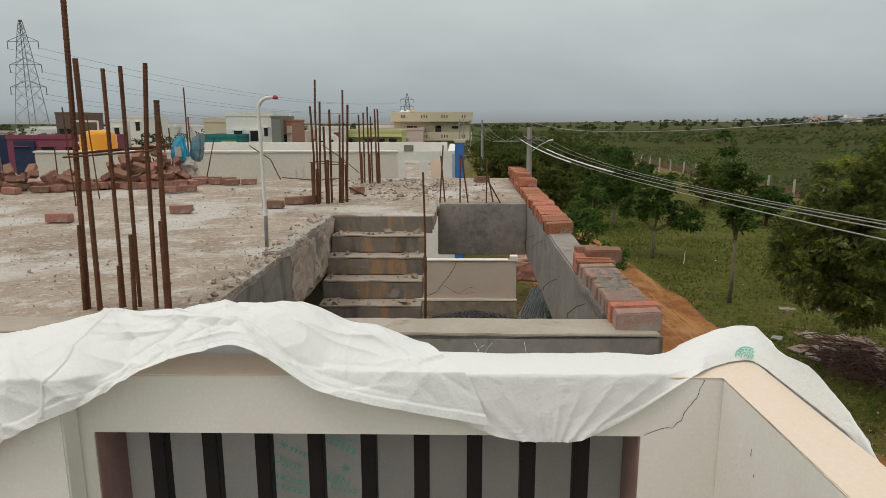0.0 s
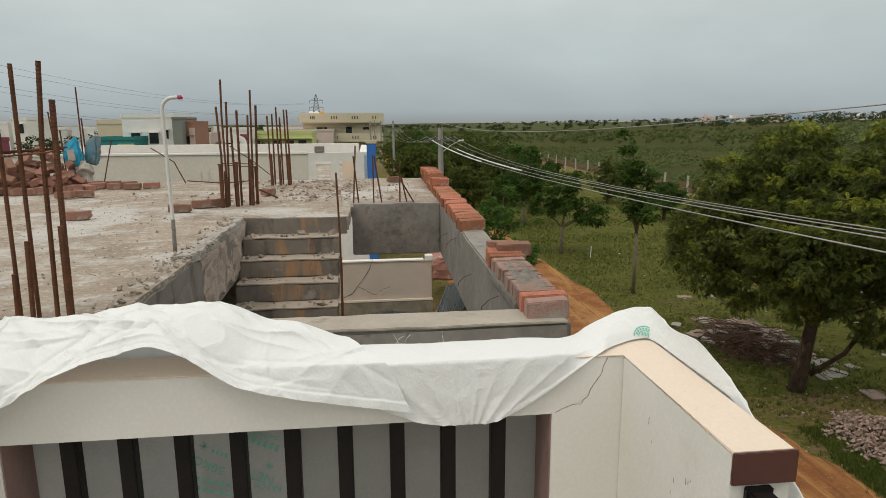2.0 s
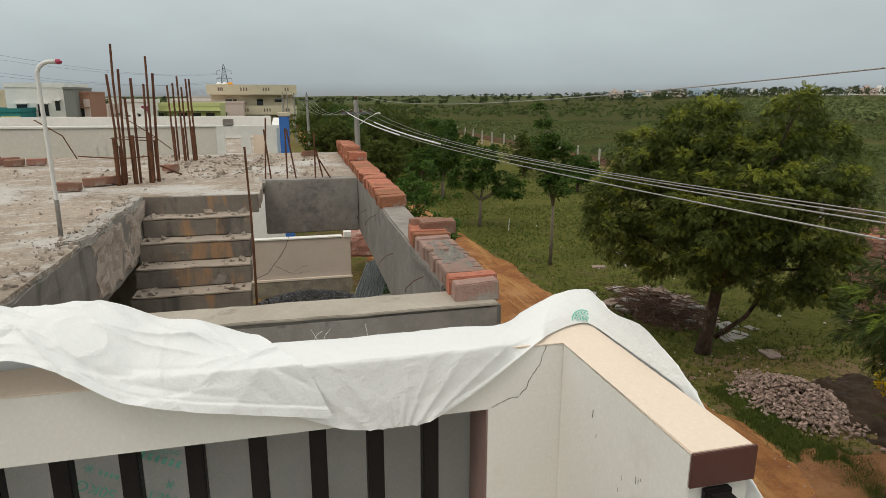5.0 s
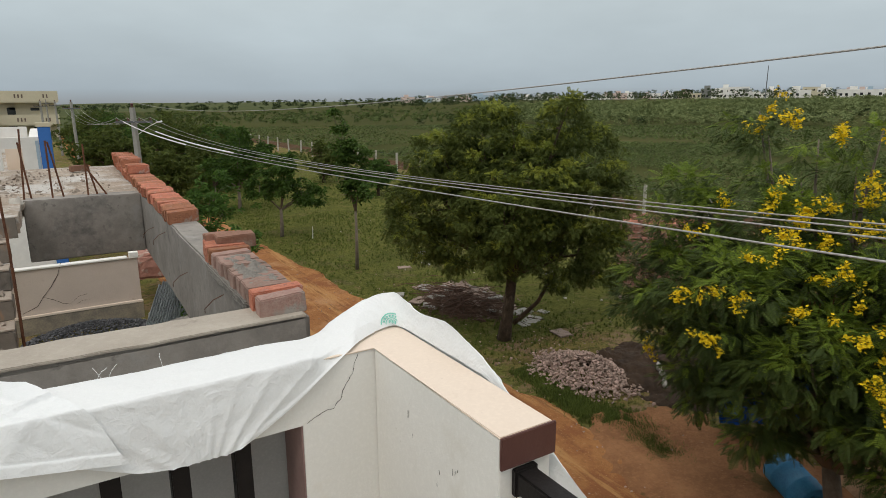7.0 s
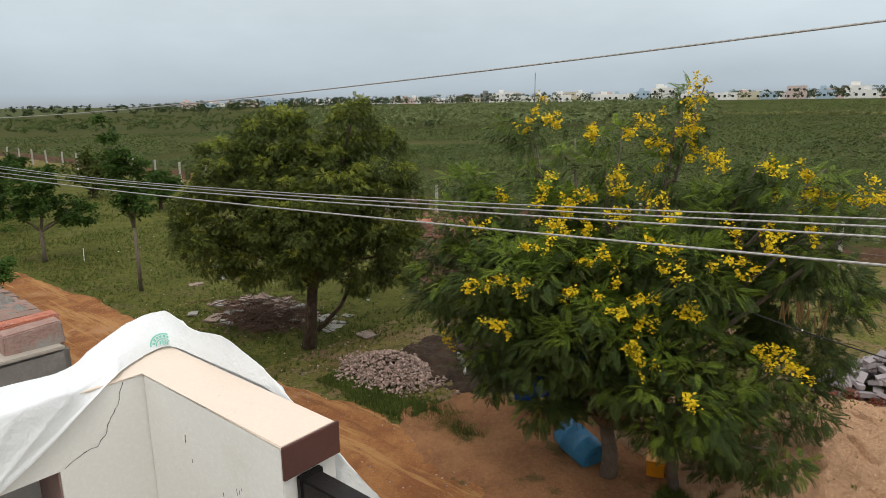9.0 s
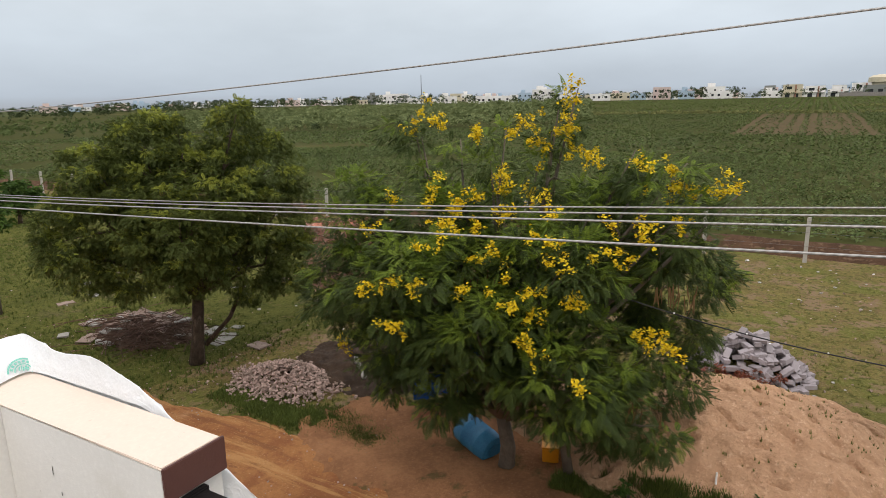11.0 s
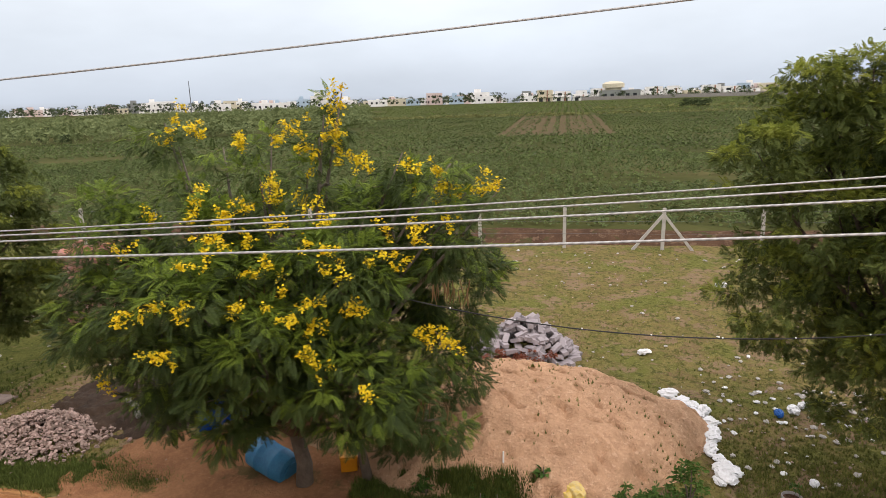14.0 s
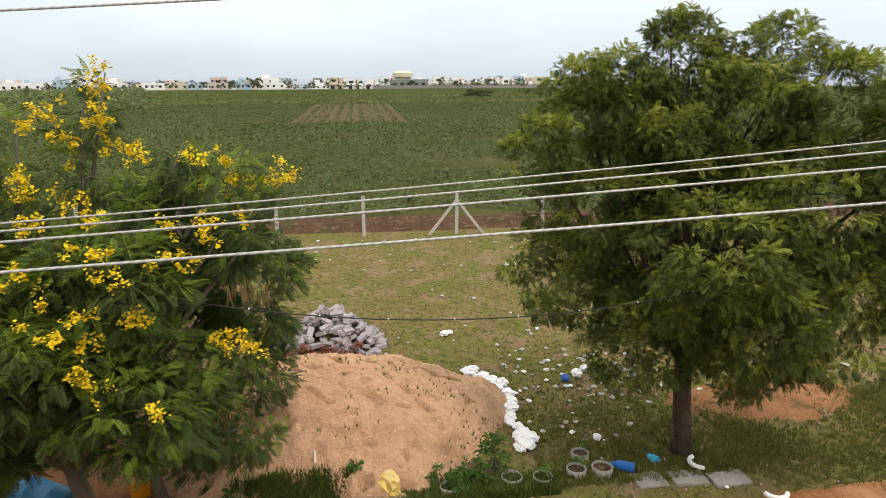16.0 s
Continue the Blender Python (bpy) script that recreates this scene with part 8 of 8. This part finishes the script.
for k, (x, y, a, l) in enumerate(((8.75, 6.75, 40, 1.0), (8.9, 6.95, 46, 0.9), (9.05, 7.1, 36, 0.8))):
    bm = bmesh.new()
    tube(bm, [(-l / 2, 0, 0.05), (0, 0.02, 0.055), (l / 2, 0, 0.05)], [0.05, 0.045, 0.04], 8)
    ob = part("log", bm, M_PALE, smooth=True)
    ob.matrix_basis = pose(x, y, 0.02 + 0.04 * k, 0, 12, a)
    tagged(ob, "pale wooden log lying by the soil heap", "log", "logs by the soil heap")

# blue drum and yellow crate under the flowering tree
drum = thing("blue_drum", "old blue plastic drum lying under the flowering tree", "drum", (7.35, 3.62, 0.28), 15)
bm = bmesh.new()
prof = [(-0.44, 0.24), (-0.43, 0.275), (-0.2, 0.285), (-0.18, 0.295), (-0.16, 0.285), (0.16, 0.285), (0.18, 0.295), (0.2, 0.285), (0.4, 0.275), (0.44, 0.24)]
tube(bm, [(p, 0, 0) for p, _ in prof], [r for _, r in prof], 28)
drum.matrix_basis = pose(7.42, 3.72, 0.20, 0, -10, 68) @ Matrix.Scale(0.76, 4)
part("body", bm, M_BLUE, drum, smooth=True)
bm = bmesh.new()
tube(bm, [(-0.455, 0, 0), (-0.435, 0, 0)], [0.15, 0.15], 20)
part("rim", bm, M_BLUE, drum, "round rim of the drum's opening")
crate = thing("yellow_crate", "small yellow plastic crate on the dirt", "crate", (7.62, 2.72, 0.0), 20)
bm = rough_box(-0.14, 0.14, -0.11, 0.11, 0.0, 0.26, 0.1, 0.006, 0.01)
part("body", bm, M_ORANGE, crate)
bm = rough_box(-0.15, 0.15, -0.12, 0.12, 0.262, 0.29, 0.1, 0.003, 0.006)
part("rim", bm, M_ORANGE, crate)

# blue tarpaulin behind the tree
bm = bmesh.new()
rows = []
for i in range(41):
    row = []
    for k in range(31):
        u, v = i / 40, k / 30
        x = 0.35 * math.sin(3 * u + 1) + 0.5 * (1 - v)
        row.append(bm.verts.new((x + 0.05 * noise.noise(Vector((u * 9, v * 7, 0))), 2.0 * u - 1.0, 0.02 + 1.75 * v ** 0.8 * (0.72 + 0.28 * math.sin(5 * u + 1)) + 0.05 * noise.noise(Vector((u * 6, v * 6, 4))))))
    rows.append(row)
for a, b in zip(rows, rows[1:]):
    for k in range(30):
        bm.faces.new((a[k], b[k], b[k + 1], a[k + 1]))
bmesh.ops.solidify(bm, geom=bm.faces[:], thickness=0.004)
ob = part("tarpaulin", bm, M_BLUETARP, smooth=True)
ob.matrix_basis = pose(8.5, 4.35, 0, 0, 0, 25)
tagged(ob, "bright blue tarpaulin heaped behind the flowering tree", "tarpaulin")

# fence along the field
def fence_post(y, struts=False):
    x = 21.55 - 0.02 * max(0.0, y) + 0.1 * noise.noise(Vector((y * 0.2, 0, 0)))
    t = thing("fence_post", "pale cement fence post" + (" braced by two struts" if struts else " at the field's edge"), "fence post", (x, y, 0), hp.uniform(-4, 4), "fence posts")
    bm = rough_box(-0.055, 0.055, -0.055, 0.055, -0.05, 1.37, 0.4, 0.006, 0.008, y)
    lean = Euler((radians(hp.uniform(-2, 2)), radians(hp.uniform(-2, 2)), 0)).to_matrix()
    for v in bm.verts:
        v.co = lean @ v.co
    part("shaft", bm, M_POST, t)
    if struts:
        for s in (-1, 1):
            bm = rough_box(-0.045, 0.045, -0.045, 0.045, 0, 1.55, 0.4, 0.005, 0.006, y + s)
            m = Matrix.Translation((-0.02, s * 0.95, -0.05)) @ Euler((radians(s * 38), 0, 0)).to_matrix().to_4x4()
            bmesh.ops.transform(bm, matrix=m, verts=bm.verts)
            part("strut", bm, M_POST, t)


fence_post(-3.26, True)
fence_post(-0.11)
fence_post(2.72)
for k in range(3, 28):
    fence_post(-3.35 + 3.05 * k + hp.uniform(-0.15, 0.15))
for k in range(1, 9):
    fence_post(-3.26 - 3.05 * k)
for off in (0.5, 0.92, 1.27):
    bm = bmesh.new()
    tube(bm, [(21.50 - 0.02 * max(0.0, -28 + 2.0 * q), -28 + 2.0 * q, off + 0.02 * noise.noise(Vector((q, off, 0)))) for q in range(55)], 0.0035, 4)
    tagged(part("fence_wire", bm, M_STEELGREY), "thin barbed wire strung along the fence", "wire", "strands of the fence")


# ---- sacks, litter, pots ----
def crumple(name, size, mat, label, category, at, yaw, seed, flat=0.35, group="", sharp=0.5):
    bm = bmesh.new()
    bmesh.ops.create_icosphere(bm, subdivisions=3, radius=1)
    for v in bm.verts:
        n = 1 - abs(noise.noise(v.co * 1.7 + Vector((seed, 0, 0)))) * 1.2
        v.co = Vector((v.co.x, v.co.y * 0.7, v.co.z * flat)) * (0.6 + sharp * n) + 0.18 * noise.noise_vector(v.co * 3.1 + Vector((0, seed, 0)))
        v.co *= size
    low = min(v.co.z for v in bm.verts)
    for v in bm.verts:
        v.co.z -= low * 0.85
    ob = part(name, bm, mat)
    ob.matrix_basis = pose(*at, 0, 0, yaw)
    return tagged(ob, label, category, group)


M_WHITESACK = material("white_plastic_sack", (0.78, 0.78, 0.77), 0.55, (0.6, 0.59, 0.57), 6, 40, 0.4, 0.6)
M_YELLOWSACK = material("yellow_printed_sack", (0.62, 0.42, 0.05), 0.6, (0.6, 0.5, 0.3), 7, 40, 0.3, 0.9)
curve = [(10.5, -1.75), (10.2, -2.0), (9.7, -2.2), (9.3, -2.2), (8.9, -2.15), (8.5, -2.17), (8.2, -2.18), (7.95, -2.13)]
for k in range(34):
    t = k / 33 * (len(curve) - 1)
    i = min(int(t), len(curve) - 2)
    x = curve[i][0] + (curve[i + 1][0] - curve[i][0]) * (t - i)
    y = curve[i][1] + (curve[i + 1][1] - curve[i][1]) * (t - i)
    crumple("empty_sack", hp.uniform(0.07, 0.13), M_WHITESACK, "crumpled white sack at the foot of the sand heap", "sack", (x + hp.uniform(-0.08, 0.08), y + hp.uniform(-0.08, 0.08), 0.02), hp.uniform(0, 180), k * 1.9, 0.32, "sacks by the sand heap", 0.9)
for k, (x, y, s) in enumerate(((9.9, -2.25, 0.14), (12.26, -1.6, 0.11), (12.35, -1.72, 0.08), (17.1, -4.1, 0.16), (11.1, 0.35, 0.13), (10.1, -3.6, 0.13), (10.3, -3.8, 0.1), (8.1, -3.2, 0.08))):
    crumple("plastic_bag", s, M_WHITESACK, "crumpled white plastic bag on the grass", "plastic bag", (x, y, 0.0), hp.uniform(0, 180), 40 + k, 0.5, "bags on the plot")
crumple("plastic_bag", 0.09, M_BLUETARP, "knotted blue plastic bag on the grass", "plastic bag", (9.94, -3.34, 0.0), 10, 61, 0.7, "bags on the plot")
crumple("plastic_bag", 0.09, M_CYAN, "pale blue plastic wrapper on the grass", "plastic bag", (7.5, -3.75, 0.0), 30, 62, 0.4, "bags on the plot")
crumple("printed_sack", 0.2, M_YELLOWSACK, "yellow and white printed sack at the sand's edge", "sack", (7.22, -0.22, 0.0), 60, 63, 0.9)
LITTER = []
for k in range(6):
    bm = bmesh.new()
    bmesh.ops.create_icosphere(bm, subdivisions=2, radius=0.06)
    for v in bm.verts:
        v.co = Vector((v.co.x * 1.3, v.co.y, v.co.z * 0.4)) + 0.035 * noise.noise_vector(v.co * 25 + Vector((k * 3, 0, 0)))
    me = bpy.data.meshes.new("litter")
    bm.to_mesh(me)
    bm.free()
    me.materials.append(M_WHITESACK if k < 2 else M_PALE)
    LITTER.append(me)
for k in range(300):
    if k < 130:
        x, y = hp.uniform(9, 21), hp.uniform(-9, 1.5)
    elif k < 250:
        x, y = hp.gauss(9.9, 1.1), hp.gauss(-3.7, 1.0)
    else:
        x, y = hp.uniform(8, 18), hp.uniform(8, 24)
    ob = new("litter", LITTER[hp.randrange(6)])
    s = hp.uniform(0.2, 0.75)
    ob.matrix_basis = Matrix.Translation((x, y, ground_height(x, y) + 0.02)) @ Euler((0, 0, hp.uniform(0, 6))).to_matrix().to_4x4() @ Matrix.Diagonal((s, s, s, 1))
    tagged(ob, "small pale scrap of litter on the grass", "litter", "litter on the plot")


def ring_pot(x, y, r, plant, seed):
    t = thing("plant_pot", "round cement planter ring filled with soil", "plant pot", (x, y, 0), 0, "planters by the road")
    bm = bmesh.new()
    seg = 24
    rings = [[bm.verts.new((q * math.cos(6.2832 * k / seg), q * math.sin(6.2832 * k / seg), z)) for k in range(seg)] for q, z in ((r, 0), (r * 1.06, 0.11), (r * 0.92, 0.115), (r * 0.9, 0.06))]
    for a, b in zip(rings, rings[1:]):
        for k in range(seg):
            bm.faces.new((a[k], a[(k + 1) % seg], b[(k + 1) % seg], b[k]))
    part("rim", bm, M_BEAM, t, smooth=True)
    bm = bmesh.new()
    bmesh.ops.create_circle(bm, cap_ends=True, segments=24, radius=r * 0.9, matrix=Matrix.Translation((0, 0, 0.08)))
    part("soil", bm, M_SOIL, t)
    if plant:
        crown("plant", [(0, 0, 0.22, 0.1)], plant, BUNCH, M_BUSH, t, (0.35, 0.6), 0.1, seed, 0.1)


for k, (x, y, r, pl) in enumerate(((7.26, -1.78, 0.15, 0), (7.32, -2.63, 0.14, 8), (7.31, -2.97, 0.15, 0), (7.17, -0.98, 0.13, 14), (7.21, -2.16, 0.14, 10), (7.66, -2.8, 0.13, 6))):
    ring_pot(x, y, r * 0.86, pl, 80 + k)
jug = thing("water_jug", "blue plastic water jug lying by the planters", "jug", (7.33, -3.26, 0.07), 60)
bm = bmesh.new()
tube(bm, [(-0.14, 0, 0), (-0.13, 0, 0), (0.06, 0, 0), (0.11, 0, 0), (0.16, 0, 0)], [0.04, 0.065, 0.065, 0.03, 0.028], 16)
part("body", bm, M_BLUETARP, jug, smooth=True)
for k, (x, y, w) in enumerate(((7.08, -3.5, 0.2), (7.06, -4.0, 0.22), (6.97, -4.5, 0.24))):
    ob = part("paving_slab", rough_box(-0.15, 0.15, -w, w, 0, 0.07, 0.06, 0.010, 0.008, k), M_BEAM)
    ob.matrix_basis = pose(x, y, -0.045, 0, 0, hp.uniform(-5, 5))
    tagged(ob, "worn grey stone slab set in the grass", "stone slab", "slabs by the road")
for k, (x, y) in enumerate(((7.28, -4.29), (6.58, -4.84))):
    bm = bmesh.new()
    tube(bm, [(0.14 * math.cos(a), 0.14 * math.sin(a), 0.04) for a in np.linspace(0, 2.6, 14)], [0.03] * 13 + [0.02], 8)
    ob = part("broken_pipe", bm, M_SLEEVE, smooth=True)
    ob.matrix_basis = pose(x, y, 0.03, 0, 0, 80 * k + 20)
    tagged(ob, "broken piece of curved white plastic pipe", "pipe piece", "broken pipes")
for x, y, h in ((7.42, 0.62, 0.17), (7.88, 21.4, 0.5)):
    bm = bmesh.new()
    tube(bm, [(0, 0, 0), (0.02, 0, h)], [0.013, 0.011], 7)
    ob = part("stake", bm, M_SLEEVE)
    ob.matrix_basis = pose(x, y, sand_z(x, y) - 0.02)
    tagged(ob, "short white plastic stake in the ground", "stake", "white stakes")


def weed(at, lobes, count, kit, mat, label, size, seed, stem=0.012):
    t = thing("weed", label, "plant", at, 0, "weeds by the road")
    bm = bmesh.new()
    for x, y, z, r in lobes:
        tube(bm, [(0, 0, -0.02), (x * 0.4, y * 0.4, z * 0.6), (x, y, z)], [stem, stem * 0.8, stem * 0.4], 5)
    part("stem", bm, M_BARKGREY, t)
    crown("leaves", lobes, count, kit, mat, t, size, 0.1, seed, 0.1)


M_DRY = material("dry_red_weed", (0.26, 0.085, 0.045), 0.8, (0.14, 0.05, 0.03), 3, 20, 0, 0.8, island=0.3)
weed((7.35, 0.12, 0), [(0, 0, 0.45, 0.06), (0.03, 0.05, 0.32, 0.08), (-0.03, -0.05, 0.2, 0.1)], 10, leaf_bunch(5, 0.05, 0.14, 0.08, 14), M_BUSH, "small broad-leaved plant at the sand's edge", (0.7, 1.1), 91)
weed((7.4, -1.6, 0), [(0, 0, 0.55, 0.14), (0.1, 0.1, 0.4, 0.14), (-0.1, -0.06, 0.42, 0.12)], 70, BUNCH, M_BUSH, "small leafy shrub beside the sand heap", (0.35, 0.6), 92)
for k in range(14):
    weed((11.05 + hp.uniform(-0.2, 0.3), 0.1 + 0.1 * k, 0), [(0, 0, 0.25, 0.1), (0.1, 0.05, 0.2, 0.1)], 22, BUNCH, M_DRY, "dry reddish weed before the block heap", (0.35, 0.6), 100 + k)
for k in range(16):
    y = hp.uniform(-2.0, 1.6)
    weed((7.2 + hp.uniform(-0.15, 0.25), y, 0), [(0, 0, 0.2, 0.12), (0.1, 0.1, 0.15, 0.1)], 24, BUNCH, M_BUSH, "low green weed at the road's edge", (0.3, 0.55), 120 + k)
